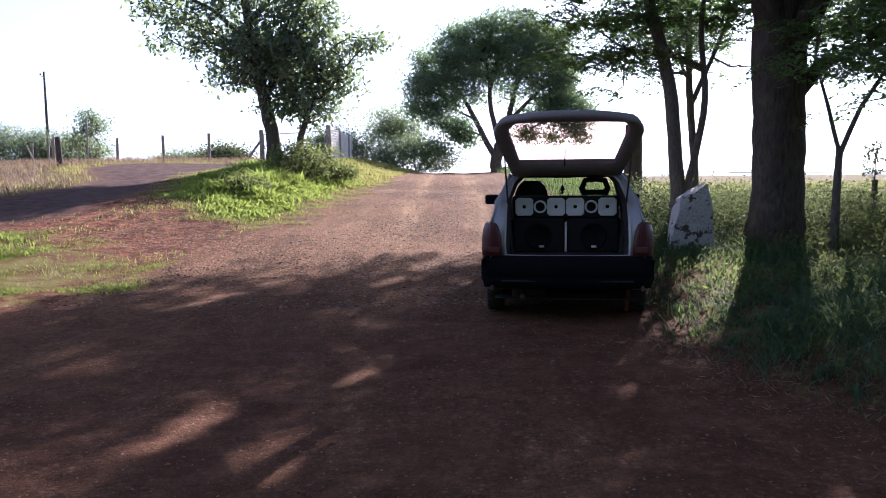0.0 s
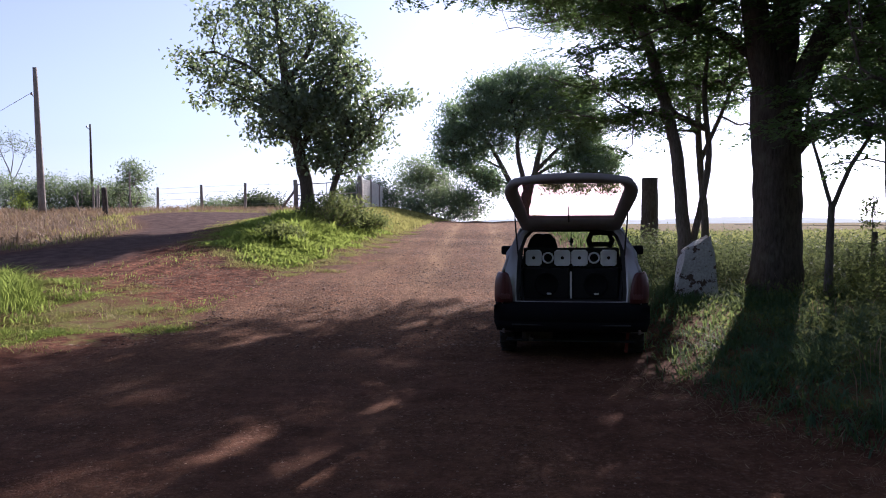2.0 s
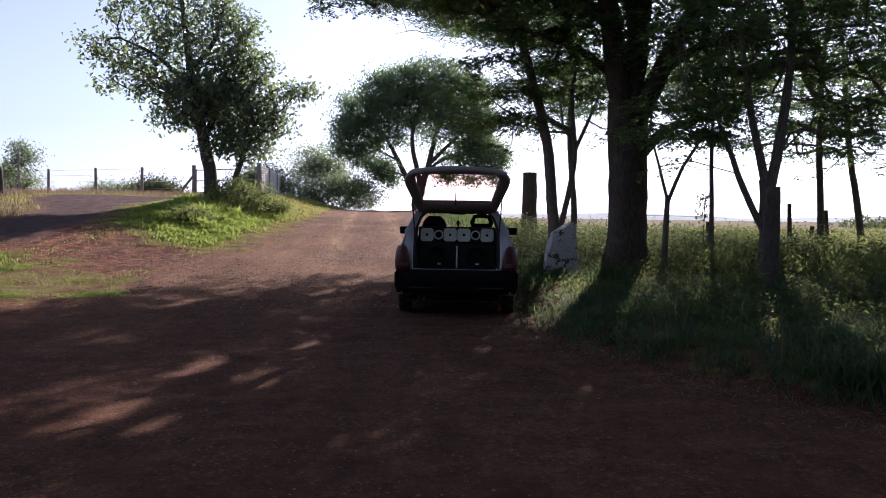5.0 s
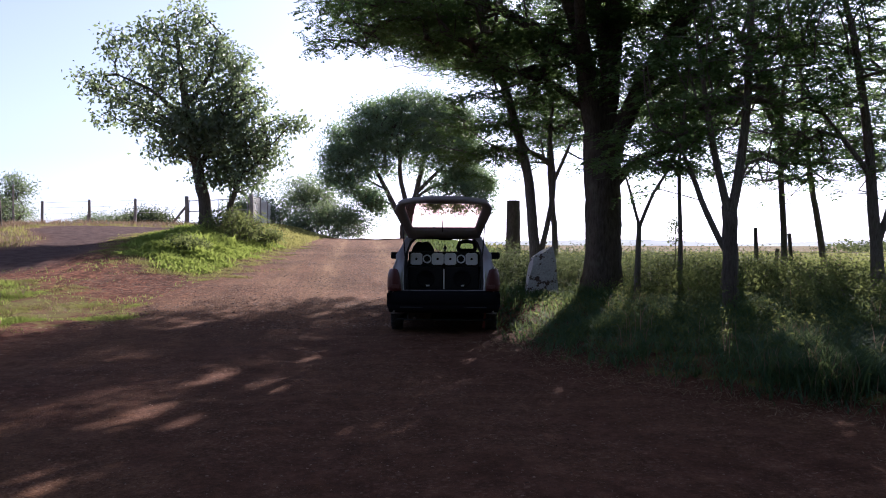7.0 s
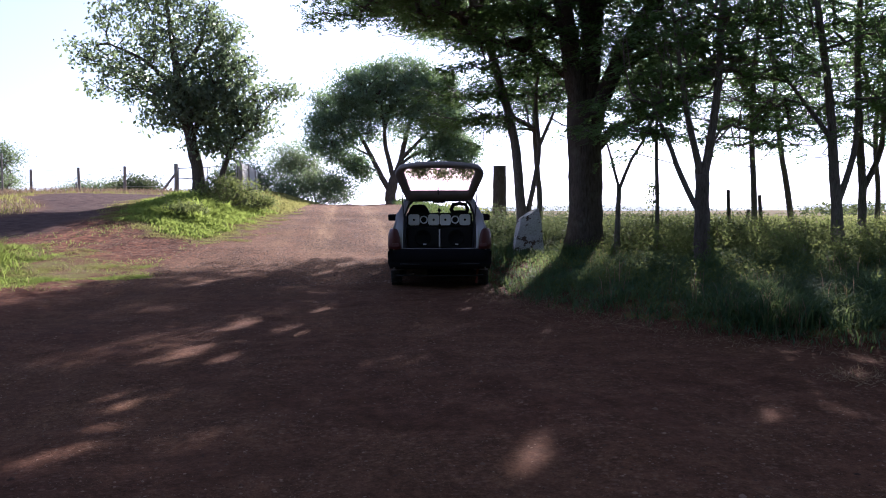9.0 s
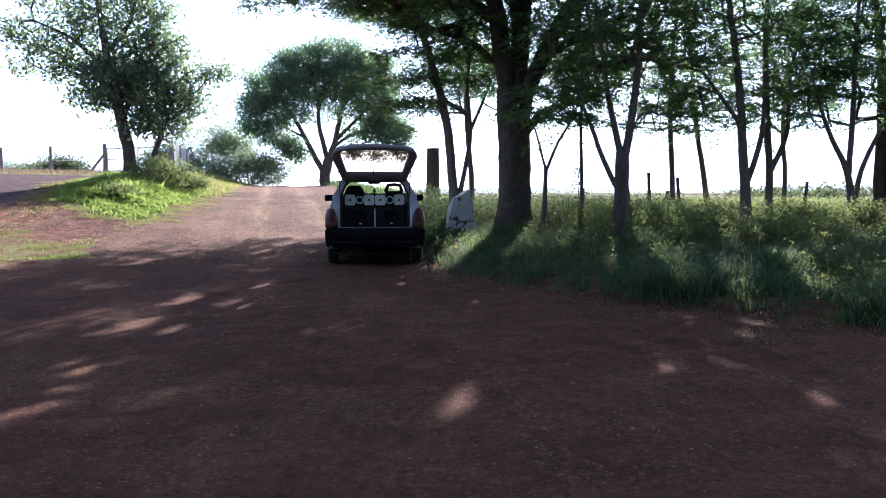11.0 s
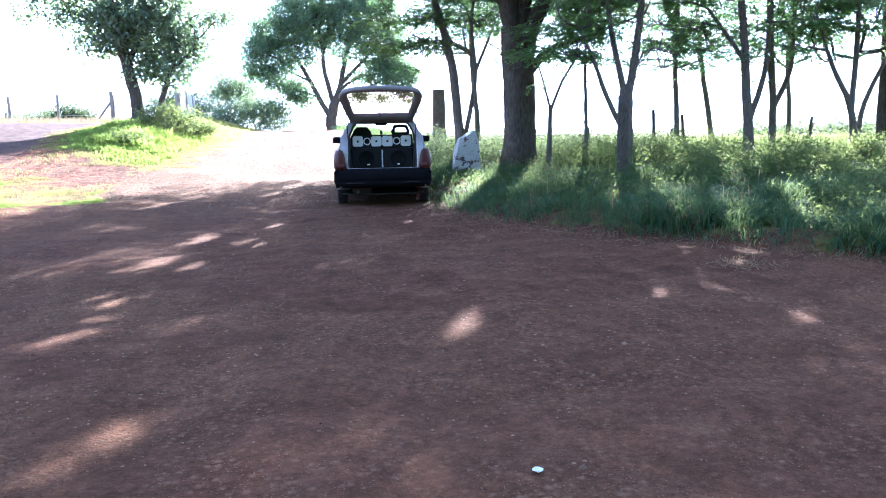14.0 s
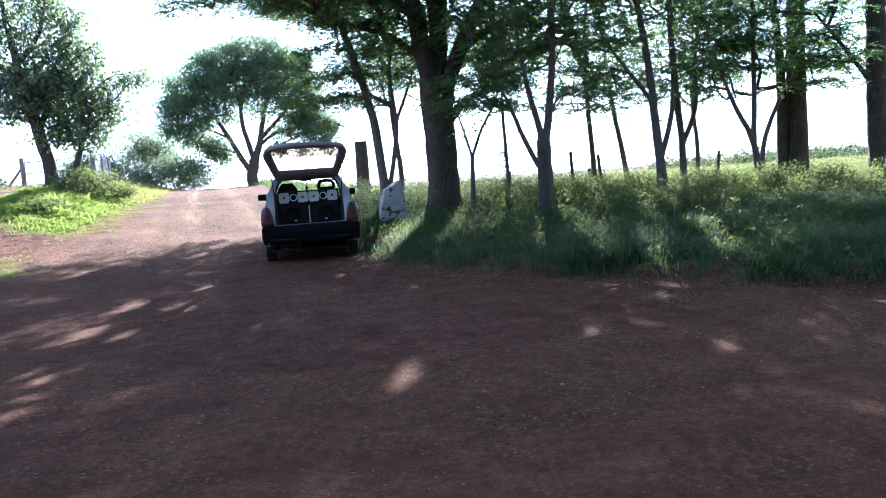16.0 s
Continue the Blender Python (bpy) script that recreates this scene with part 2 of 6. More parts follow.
FABRIC = plain("dark_seat_fabric", (0.03, 0.03, 0.033), 0.9, 0.0, 0.3, 60.0)
RUBBER = plain("tyre_rubber", (0.018, 0.017, 0.016), 0.85, 0.0, 0.4, 30.0)
RIM = plain("dusty_steel_rim", (0.25, 0.23, 0.22), 0.45, 0.7)
HORN = plain("white_horn_plastic", (0.80, 0.81, 0.83), 0.4, 0.0, 0.05)
CONE = plain("black_cone", (0.010, 0.010, 0.011), 0.85, spec=0.15)
STEEL = plain("bright_rod", (0.75, 0.75, 0.75), 0.35, 0.2, 0.06)
RED = plain("faded_red_rubber", (0.13, 0.016, 0.010), 0.7)


def lamp_mat():
    k = Mat("red_lamp_lens")
    rib = k.n("ShaderNodeTexWave", Scale=22.0, Distortion=0.3)
    k.l(k.coords(), rib.inputs["Vector"])
    k.set(k.ramp(rib.outputs["Fac"], [(0.2, (0.055, 0.014, 0.015)), (0.8, (0.095, 0.027, 0.027))]), 0.4, 0.0, 0.3, 0.1)
    return k.m


def glass_mat(name, tint):
    k = Mat(name)
    tr = k.n("ShaderNodeBsdfTransparent")
    tr.inputs["Color"].default_value = (*tint, 1.0)
    gl = k.n("ShaderNodeBsdfGlossy", Roughness=0.03)
    mx = k.n("ShaderNodeMixShader")
    mx.inputs[0].default_value = 0.07
    k.l(tr.outputs[0], mx.inputs[1])
    k.l(gl.outputs[0], mx.inputs[2])
    k.l(mx.outputs[0], k.out.inputs["Surface"])
    return k.m


def whitewash_mat():
    """Flaking whitewash over dark stone."""
    k = Mat("flaking_whitewash")
    a, b = k.noise(9.0, 4.0, 0.6), k.noise(3.0, 3.0)
    f = k.math("ADD", k.math("MULTIPLY", a, 0.7), k.math("MULTIPLY", b, 0.3))
    white = k.ramp(k.noise(30.0, 4.0), [(0.3, (0.34, 0.32, 0.295)), (0.7, (0.54, 0.52, 0.49))])
    col = k.mix(k.ramp(f, [(0.415, (1, 1, 1)), (0.445, (0, 0, 0))]), white, (0.09, 0.06, 0.05))
    k.set(col, 0.9, 0.0, 0.2)
    k.bump(f, 0.7, 0.04)
    return k.m


LAMP = lamp_mat()
GLASS_CLEAR = glass_mat("clear_glass", (0.86, 0.9, 0.88))
GLASS_TINT = glass_mat("rosy_tinted_glass", (0.84, 0.58, 0.55))
GLASS_DARK = glass_mat("smoked_glass", (0.25, 0.26, 0.26))
WHITEWASH = whitewash_mat()


# ---- building helpers ----
def link(name, me, material, parent=None, label="", smooth=True):
    me.materials.append(material)
    if smooth:
        me.polygons.foreach_set("use_smooth", [True] * len(me.polygons))
    ob = new(name, me)
    if parent is not None:
        ob.parent = parent
    if label:
        ob["label"] = label
    return ob


def part(name, bm, material, parent=None, label="", smooth=False):
    bmesh.ops.recalc_face_normals(bm, faces=bm.faces)
    me = bpy.data.meshes.new(name)
    bm.to_mesh(me)
    bm.free()
    return link(name, me, material, parent, label, smooth)


def arrays(name, verts, faces, material, parent=None, label="", smooth=False):
    """A mesh from numpy arrays: verts (n, 3), faces (m, k) with all faces of one size."""
    me = bpy.data.meshes.new(name)
    verts, faces = np.asarray(verts, np.float32), np.asarray(faces, np.int32)
    me.vertices.add(len(verts))
    me.vertices.foreach_set("co", verts.ravel())
    m, k = faces.shape
    me.loops.add(m * k)
    me.loops.foreach_set("vertex_index", faces.ravel())
    me.polygons.add(m)
    me.polygons.foreach_set("loop_start", np.arange(0, m * k, k, dtype=np.int32))
    me.update(calc_edges=True)
    return link(name, me, material, parent, label, smooth)


def thing(name, m, label, category, group=""):
    ob = new(name)
    ob.empty_display_size = 0.2
    ob.matrix_world = m
    return tagged(ob, label, category, group)


def box(bm, c, s, bevel=0.0, rot=None):
    """A box of centre c and size s, with its edges rounded."""
    got = bmesh.ops.create_cube(bm, size=1.0)
    vs = got["verts"]
    for v in vs:
        v.co = Vector((v.co.x * s[0], v.co.y * s[1], v.co.z * s[2]))
    if bevel:
        es = list({e for v in vs for e in v.link_edges})
        r = bmesh.ops.bevel(bm, geom=es, offset=bevel, segments=2, profile=0.6, affect="EDGES")
        vs = list({v for f in r["faces"] for v in f.verts} | {v for v in vs if v.is_valid})
    for v in vs:
        p = v.co
        if rot is not None:
            p = rot @ p
        v.co = p + Vector(c)
    return bm


def lathe(bm, profile, c, axis="z", steps=20):
    """Turns a profile of (radius, height) round an axis through c."""
    rings = []
    for r, h in profile:
        ring = []
        for i in range(steps):
            a = 2 * math.pi * i / steps
            u, w = r * math.cos(a), r * math.sin(a)
            p = {"z": (u, w, h), "y": (u, h, w), "x": (h, u, w)}[axis]
            ring.append(bm.verts.new(Vector(p) + Vector(c)))
        rings.append(ring)
    for a, b in zip(rings, rings[1:]):
        for i in range(steps):
            bm.faces.new((a[i], a[(i + 1) % steps], b[(i + 1) % steps], b[i]))
    for ring, flip in ((rings[0], True), (rings[-1], False)):
        bm.faces.new(ring[::-1] if flip else ring)
    return bm


def tube(bm, pts, radii, steps=10, rough=0.0, seed=0):
    """A bent tapering tube with closed ends."""
    rnd = random.Random(seed)
    pts = [Vector(p) for p in pts]
    rings = []
    side = None
    for i, p in enumerate(pts):
        d = (pts[min(i + 1, len(pts) - 1)] - pts[max(i - 1, 0)]).normalized()
        if side is None:
            side = d.orthogonal().normalized()
        side = (side - d * side.dot(d)).normalized()
        up = d.cross(side)
        ring = []
        for k in range(steps):
            a = 2 * math.pi * k / steps
            r = radii[i] * (1 + rough * (rnd.random() - 0.5) * 2)
            ring.append(bm.verts.new(p + r * (math.cos(a) * side + math.sin(a) * up)))
        rings.append(ring)
    for a, b in zip(rings, rings[1:]):
        for k in range(steps):
            bm.faces.new((a[k], a[(k + 1) % steps], b[(k + 1) % steps], b[k]))
    bm.faces.new(rings[0][::-1])
    bm.faces.new(rings[-1])
    return bm


def sheet(bm, rows, closed=False):
    """A skin over rows of points."""
    vs = [[bm.verts.new(Vector(p)) for p in row] for row in rows]
    for a, b in zip(vs, vs[1:]):
        n = len(a)
        for i in range(n if closed else n - 1):
            bm.faces.new((a[i], a[(i + 1) % n], b[(i + 1) % n], b[i]))
    return vs


def thicken(bm, d):
    bmesh.ops.recalc_face_normals(bm, faces=bm.faces)
    bmesh.ops.solidify(bm, geom=list(bm.faces), thickness=d)
    return bm


# ---- the lie of the land ----
def lerp(v, pts):
    return np.interp(v, [p[0] for p in pts], [p[1] for p in pts])


def smooth(v, a, b):
    t = np.clip((v - a) / (b - a), 0, 1)
    return t * t * (3 - 2 * t)


ROAD_Z = [(-300, -0.6), (-60, -0.4), (-10, -0.2), (0, -0.1), (5, 0.0), (8, 0.09), (13, 0.3), (18, 0.58), (25, 0.98), (32, 1.32), (38, 1.54), (44, 1.63), (52, 1.5), (80, 0.2), (200, -2), (3000, -5)]
LEFT_Z = [(-300, -0.6), (-60, -0.4), (0, -0.05), (6, 0.12), (9, 0.28), (12, 0.48), (16, 0.78), (20, 1.15), (26, 1.65), (33, 2.02), (40, 2.25), (50, 2.32), (90, 2.2), (200, 1), (3000, -5)]
FIELD_Z = [(-300, -0.6), (-10, -0.1), (0, 0.05), (10, 0.22), (20, 0.18), (40, 0.2), (80, 0.1), (200, -0.6), (900, -2.5), (3000, -5)]
EDGE_R = [(-9, 60), (-5, 24), (-2.5, 14), (-1.2, 9.5), (-0.4, 7.2), (0.3, 5.8), (0.9, 5.0), (2.2, 3.85), (3.6, 2.9), (5, 2.25), (6.6, 1.85), (8, 2.05), (14, 2.2), (20, 2.5), (44, 2.5), (80, 2.5)]
EDGE_L = [(-300, -9), (0, -6.2), (6, -5.2), (8.5, -4.85), (11, -4.5), (15.5, -3.9), (20, -3.0), (26, -2.65), (44, -2.0), (80, -1.6)]
MOUND = [(-3.6, 15.6), (-5.4, 16.4), (-6.6, 18.2), (-7.6, 22), (-8.0, 27), (-7.6, 33), (-5.6, 37), (-5.2, 60), (-2.0, 60), (-2.0, 44), (-2.7, 26), (-3.0, 20)]
PATCH = [(-3.9, 10.5), (-4.3, 11.6), (-5.2, 12.6), (-6.4, 13.0), (-8.4, 13.6), (-11, 14.6), (-16, 12), (-16, 6), (-14, 4), (-8, 5.0), (-6.0, 7.4), (-5.0, 8.6), (-4.2, 9.3)]
DRY = [(-20, 10), (-11.6, 16.2), (-10.3, 18.4), (-10.0, 21.0), (-10.3, 23.2), (-11.2, 25.4), (-12.9, 28.2), (-13.0, 31), (-11.0, 33.0), (-8.4, 33.6), (-6.5, 37.5), (-6, 75), (-80, 75), (-80, 10)]
BYROAD = [(-17, 8), (-8.7, 14.4), (-8.0, 15.2), (-7.5, 16.2), (-7.6, 18.5), (-7.7, 21.2), (-8.0, 23.5), (-8.2, 31), (-7.6, 34), (-11, 33.4), (-13.2, 31.2), (-13, 28.4), (-11.2, 25.4), (-10.3, 23.2), (-10, 21), (-10.3, 18.4), (-11.6, 16.2), (-20, 10)]


def inside(poly, x, y):
    """Signed distance to a polygon, positive inside."""
    p = np.array(poly, float)
    q = np.roll(p, -1, 0)
    best = np.full(np.shape(x), 1e9)
    odd = np.zeros(np.shape(x), bool)
    for (ax, ay), (bx, by) in zip(p, q):
        ex, ey = bx - ax, by - ay
        t = np.clip(((x - ax) * ex + (y - ay) * ey) / (ex * ex + ey * ey), 0, 1)
        best = np.minimum(best, np.hypot(x - ax - t * ex, y - ay - t * ey))
        if ay != by:
            odd ^= ((ay > y) != (by > y)) & (x < ex * (y - ay) / (by - ay) + ax)
    return np.where(odd, best, -best)


_wr = np.random.RandomState(5)
_WAVES = [(_wr.uniform(0.5, 1.5) * f, _wr.uniform(0, 6.28), _wr.uniform(0, 6.28), a) for f, a in ((0.5, 0.030), (0.9, 0.022), (1.7, 0.014), (2.9, 0.010), (4.3, 0.008), (6.5, 0.005)) for _ in range(3)]


def rough_ground(x, y):
    z = 0
    for f, d, p, a in _WAVES:
        z = z + a * np.sin(f * (x * math.cos(d) + y * math.sin(d)) + p)
    return z * 0.6


def ground_z(x, y):
    x, y = np.asarray(x, float), np.asarray(y, float)
    road, left, field = lerp(y, ROAD_Z), lerp(y, LEFT_Z), lerp(y, FIELD_Z)
    el, er = lerp(y, EDGE_L), lerp(y, EDGE_R)
    z = road + (left - road) * smooth(-(x - el), -0.3, 3.0)
    right = smooth(x - er, 0.0, 6.0)
    z = z + (field - road) * right
    z = z - 1.3 * smooth(x, 9, 36) * smooth(y, -2, 12) * (1 - smooth(y, 200, 600))
    z = z + 0.16 * smooth(x - er, -0.1, 0.9) * smooth(y, -6, -1)
    ridge = lerp(y, [(14, -4.7), (20, -5.0), (28, -5.7), (36, -4.6), (60, -4.2)])
    tall = lerp(y, [(15.5, 0), (18, 0.06), (23, 0.07), (27, 0.06), (31, 0.03), (38, 0.0), (70, 0)])
    z = z + tall * np.exp(-np.clip(np.abs(x - ridge) / 2.3, 0, 6) ** 2.2)
    rut = np.exp(-((x - (-0.9 + 0.004 * y)) / 0.35) ** 2) + np.exp(-((x - (0.75 + 0.004 * y)) / 0.35) ** 2)
    z = z - 0.035 * rut * smooth(y, 12, 18)
    far = np.hypot(x, y)
    return z + rough_ground(x, y) * (1 - smooth(far, 40, 120))


def cover(x, y):
    """How far a place lies within green growth and within dry grass."""
    er = lerp(y, EDGE_R)
    g = np.maximum.reduce([np.clip((x - er) * 0.75, -5, 5), inside(MOUND, x, y), inside(PATCH, x, y)])
    return g, inside(DRY, x, y), inside(BYROAD, x, y)


def axis(lo, hi, step, end_lo, end_hi):
    mid = np.arange(lo, hi, step)
    out, v, s = [], hi, step
    while v < end_hi:
        out.append(v)
        s *= 1.13
        v += s
    low, v, s = [], lo, step
    while v > end_lo:
        s *= 1.13
        v -= s
        low.append(v)
    return np.array(low[::-1] + list(mid) + out + [end_hi])


def build_ground():
    xs, ys = axis(-13, 15, 0.16, -2200, 2200), axis(-10, 46, 0.2, -400, 3000)
    gx, gy = np.meshgrid(xs, ys)
    n, m = len(xs), len(ys)
    v = np.stack([gx.ravel(), gy.ravel(), ground_z(gx, gy).ravel()], 1)
    i = np.arange(n * m).reshape(m, n)
    f = np.stack([i[:-1, :-1], i[:-1, 1:], i[1:, 1:], i[1:, :-1]], -1).reshape(-1, 4)
    ob = arrays("ground", v, f, EARTH, smooth=True)
    g, d, b = cover(v[:, 0], v[:, 1])
    for name, val in (("green", np.where(inside(PATCH, v[:, 0], v[:, 1]) > -0.5, np.clip(0.38 + g * 0.3, 0, 0.7), np.clip(np.where(v[:, 0] > 1.5, 0.2, 0.45) + g * 0.7, 0, 1))), ("dry", smooth(d, -0.3, 0.8)), ("byroad", smooth(b, -0.5, 0.6)), ("track", (np.exp(-((v[:, 0] + 0.95) / 0.33) ** 2) + np.exp(-((v[:, 0] - 0.75) / 0.33) ** 2) + 0.5 * np.exp(-((v[:, 0] + 2.0) / 0.25) ** 2)) * smooth(v[:, 1], 11, 17)), ("coarse_lit", smooth(v[:, 1], 7, 12)), ("redclay", smooth(-(v[:, 0] - lerp(v[:, 1], EDGE_L)), -1.2, 0.4) * (1 - smooth(v[:, 1], 17.5, 20)))):
        a = ob.data.attributes.new(name, "FLOAT", "POINT")
        a.data.foreach_set("value", val.astype(np.float32))
    tagged(ob, "red clay dirt road and verges with gravel and ruts", "ground", kind="structure")


build_ground()


# ---- trees ----
def spline(pts, radii, step):
    """Points and radii along a smooth line through the given ones."""
    p = np.array(pts, float)
    seg = np.linalg.norm(np.diff(p, axis=0), axis=1)
    ext = np.vstack([2 * p[0] - p[1], p, 2 * p[-1] - p[-2]])
    out, rad = [], []
    for i in range(len(p) - 1):
        a, b, c, d = ext[i : i + 4]
        n = max(2, int(seg[i] / step))
        for k in range(n):
            t = k / n
            out.append(0.5 * (2 * b + (c - a) * t + (2 * a - 5 * b + 4 * c - d) * t * t + (3 * b - a - 3 * c + d) * t**3))
            rad.append(radii[i] + (radii[i + 1] - radii[i]) * t)
    out.append(p[-1])
    rad.append(radii[-1])
    return np.array(out), np.array(rad)


def rings(pts, rad, sides, rng, rough=0.0, lobed=0.0):
    """Verts and quads of one tube."""
    n = len(pts)
    d = np.gradient(pts, axis=0)
    d /= np.linalg.norm(d, axis=1, keepdims=True) + 1e-9
    ref = np.array([1.0, 0.2, 0.1])
    a = np.cross(d, ref)
    a /= np.linalg.norm(a, axis=1, keepdims=True) + 1e-9
    b = np.cross(d, a)
    th = np.linspace(0, 2 * np.pi, sides, endpoint=False)
    r = rad[:, None] * (1 + rough * rng.uniform(-1, 1, (n, sides)) + lobed * np.sin(th * 3 + 0.6)[None] * np.linspace(1, 0.2, n)[:, None])
    v = pts[:, None] + r[..., None] * (np.cos(th)[None, :, None] * a[:, None] + np.sin(th)[None, :, None] * b[:, None])
    i = np.arange(n * sides).reshape(n, sides)
    j = np.roll(i, -1, 1)
    f = np.stack([i[:-1], j[:-1], j[1:], i[1:]], -1).reshape(-1, 4)
    return v.reshape(-1, 3), f


# openings over the verge
VERGE_GAPS = [(2.85, 2.5, 0.12), (4.84, 3.1, 0.26), (5.4, 2.2, 0.22), (4.0, 4.7, 0.16), (2.5, 5.6, 0.14), (6.6, 6.0, 0.3), (7.6, 6.8, 0.4), (8.6, 7.6, 0.42), (9.6, 6.4, 0.44), (10.8, 7.5, 0.5), (11.8, 6.2, 0.46), (9.4, 9.0, 0.5), (12.4, 8.2, 0.5), (8.0, 9.4, 0.4), (13.4, 7.2, 0.5), (10.4, 9.4, 0.45), (6.9, 8.3, 0.3), (6.0, 3.6, 0.3), (8.0, 4.0, 0.3), (10.2, 4.6, 0.35), (4.65, 4.2, 0.45), (4.2, 3.3, 0.38), (3.75, 2.1, 0.34), (4.25, 1.8, 0.26), (5.25, 6.7, 0.4), (5.7, 2.6, 0.36)]
# openings in the leaf canopy, by the sunny spots below them: x, y, radius
GAPS = [(-2.0, 1.33, 0.28), (-2.0, 2.75, 0.25), (-2.1, 0.18, 0.30), (0.66, -0.52, 0.15), (0.72, -0.4, 0.12), (-0.3, -0.8, 0.20), (-0.46, -1.1, 0.15), (-1.4, -2.1, 0.13), (3.68, 0.98, 0.14), (3.06, 0.68, 0.10), (2.95, 0.5, 0.09), (2.94, 0.17, 0.085), (2.46, 0.07, 0.08), (3.07, -0.89, 0.10), (2.86, -1.67, 0.07),
        (-1.9, 3.15, 0.2), (-1.5, 2.73, 0.15), (-1.04, 4.27, 0.16), (-1.56, 4.83, 0.16), (-0.92, 4.0, 0.13), (-0.7, 5.8, 0.12), (-2.62, 8.98, 0.2), (-2.8, 8.5, 0.2), (-0.8, 9.85, 0.15), (-0.28, 11.1, 0.2), (0.3, 2.1, 0.11), (1.2, 5.3, 0.11), (-1.6, 4.45, 0.13),
        (2.35, 7.4, 0.40), (2.85, 8.7, 0.42), (3.25, 9.8, 0.36), (2.6, 8.0, 0.36), (5.6, 2.4, 0.26), (6.6, 2.6, 0.26), (4.1, 3.1, 0.24), (5.0, 2.9, 0.28), (7.4, 4.6, 0.32), (9.0, 4.2, 0.32)] + VERGE_GAPS


# where the shade of the roadside crowns ends on the road
CROWN_EDGE = [(8.0, -5.7), (8.4, -4.9), (9.8, -3.9), (10.8, -3.3), (11.8, -2.7), (12.2, -2.1), (12.6, -1.4), (13.3, -0.4), (14.3, 0.5), (16, 1.8), (22, 3.2)]


def lit_gap(p):
    """True where a leaf would stand in one of the openings."""
    out = np.zeros(len(p), bool)
    s = np.array(_sd)
    for x, y, r in GAPS:
        d = p - np.array([x, y, float(ground_z(x, y))])
        along = d @ s
        out |= (np.linalg.norm(d - along[:, None] * s, axis=1) < r * (0.84 + 0.2 * np.sin(p[:, 0] * 9 + p[:, 2] * 7))) & (along > 3)
    # the ragged edge of the crowns towards the open road
    h = p[:, 2] - 0.3
    fx, fy = p[:, 0] - h * s[0] / s[2], p[:, 1] - h * s[1] / s[2]
    edge = lerp(fy, CROWN_EDGE) + 0.22 * np.sin(fy * 5.1 + 1) + 0.13 * np.sin(fy * 11.7) + 0.1 * np.sin(fx * 9.0)
    return out | ((fx < edge) & (fy > 8.0) & (fy < 22) & (p[:, 0] > 0))


def leaf_cloud(name, centres, per, spread, size, material, parent, rng, ratio=0.42, flat=0.7, origin=None):
    """Many small folded leaves round the twig ends."""
    c = np.repeat(np.asarray(centres), per, 0)
    n = len(c)
    p = c + rng.normal(0, 1, (n, 3)) * spread * np.array([1, 1, flat])
    if origin is not None:
        p = p[~lit_gap(p + np.array(origin))]
        n = len(p)
    a = rng.normal(0, 1, (n, 3)) + np.array([0, 0, -0.35])
    a /= np.linalg.norm(a, axis=1, keepdims=True)
    b = np.cross(a, rng.normal(0, 1, (n, 3)))
    b /= np.linalg.norm(b, axis=1, keepdims=True)
    up = np.cross(a, b)
    s = rng.uniform(size[0], size[1], (n, 1))
    w = s * ratio * 0.5
    v = np.stack([p, p + a * s * 0.45 + b * w + up * w * 0.5, p + a * s, p + a * s * 0.45 - b * w + up * w * 0.5], 1).reshape(-1, 3)
    f = np.arange(n * 4).reshape(n, 4)
    return arrays(name, v, f, material, parent)


def spray_cloud(name, centres, sprays, material, parent, rng, length=(0.28, 0.52), leaflets=15, origin=None, size=(0.05, 0.10)):
    """Feathered leaves round the twig ends: each a bent rib with leaflets in two rows."""
    c = np.repeat(np.asarray(centres), sprays, 0)
    n = len(c)
    c = c + rng.normal(0, 1, (n, 3)) * np.array([0.17, 0.17, 0.06])
    az = rng.uniform(0, 2 * np.pi, n)
    d = np.stack([np.cos(az), np.sin(az), rng.uniform(-0.30, 0.14, n)], 1)
    d /= np.linalg.norm(d, axis=1, keepdims=True)
    s = np.cross(d, np.array([0, 0, 1.0]) + rng.normal(0, 0.22, (n, 3)))
    s /= np.linalg.norm(s, axis=1, keepdims=True)
    L = rng.uniform(length[0], length[1], n)
    k = np.arange(leaflets)
    u = (0.2 + 0.8 * k / (leaflets - 1))[None, :, None]
    side = np.where(k % 2 == 0, 1.0, -1.0)[None, :, None]
    p = c[:, None] + d[:, None] * u * L[:, None, None] + np.array([0, 0, -0.22]) * (u**2) * L[:, None, None]
    a = d[:, None] * 0.55 + side * s[:, None] * 0.8 + rng.normal(0, 0.18, (n, leaflets, 3)) + np.array([0, 0, -0.15])
    p, a = p.reshape(-1, 3), a.reshape(-1, 3)
    keep = rng.uniform(0, 1, len(p)) < 0.92
    if origin is not None:
        keep &= ~lit_gap(p + np.array(origin))
    p, a = p[keep], a[keep]
    m = len(p)
    a /= np.linalg.norm(a, axis=1, keepdims=True)
    b = np.cross(a, np.array([0, 0, 1.0]) + rng.normal(0, 0.45, (m, 3)))
    b /= np.linalg.norm(b, axis=1, keepdims=True)
    z = rng.uniform(size[0], size[1], (m, 1))
    w = z * 0.24
    up = np.cross(a, b) * w * 0.35
    v = np.stack([p, p + a * z * 0.5 + b * w + up, p + a * z, p + a * z * 0.5 - b * w + up], 1).reshape(-1, 3)
    return arrays(name, v, np.arange(m * 4).reshape(m, 4), material, parent)


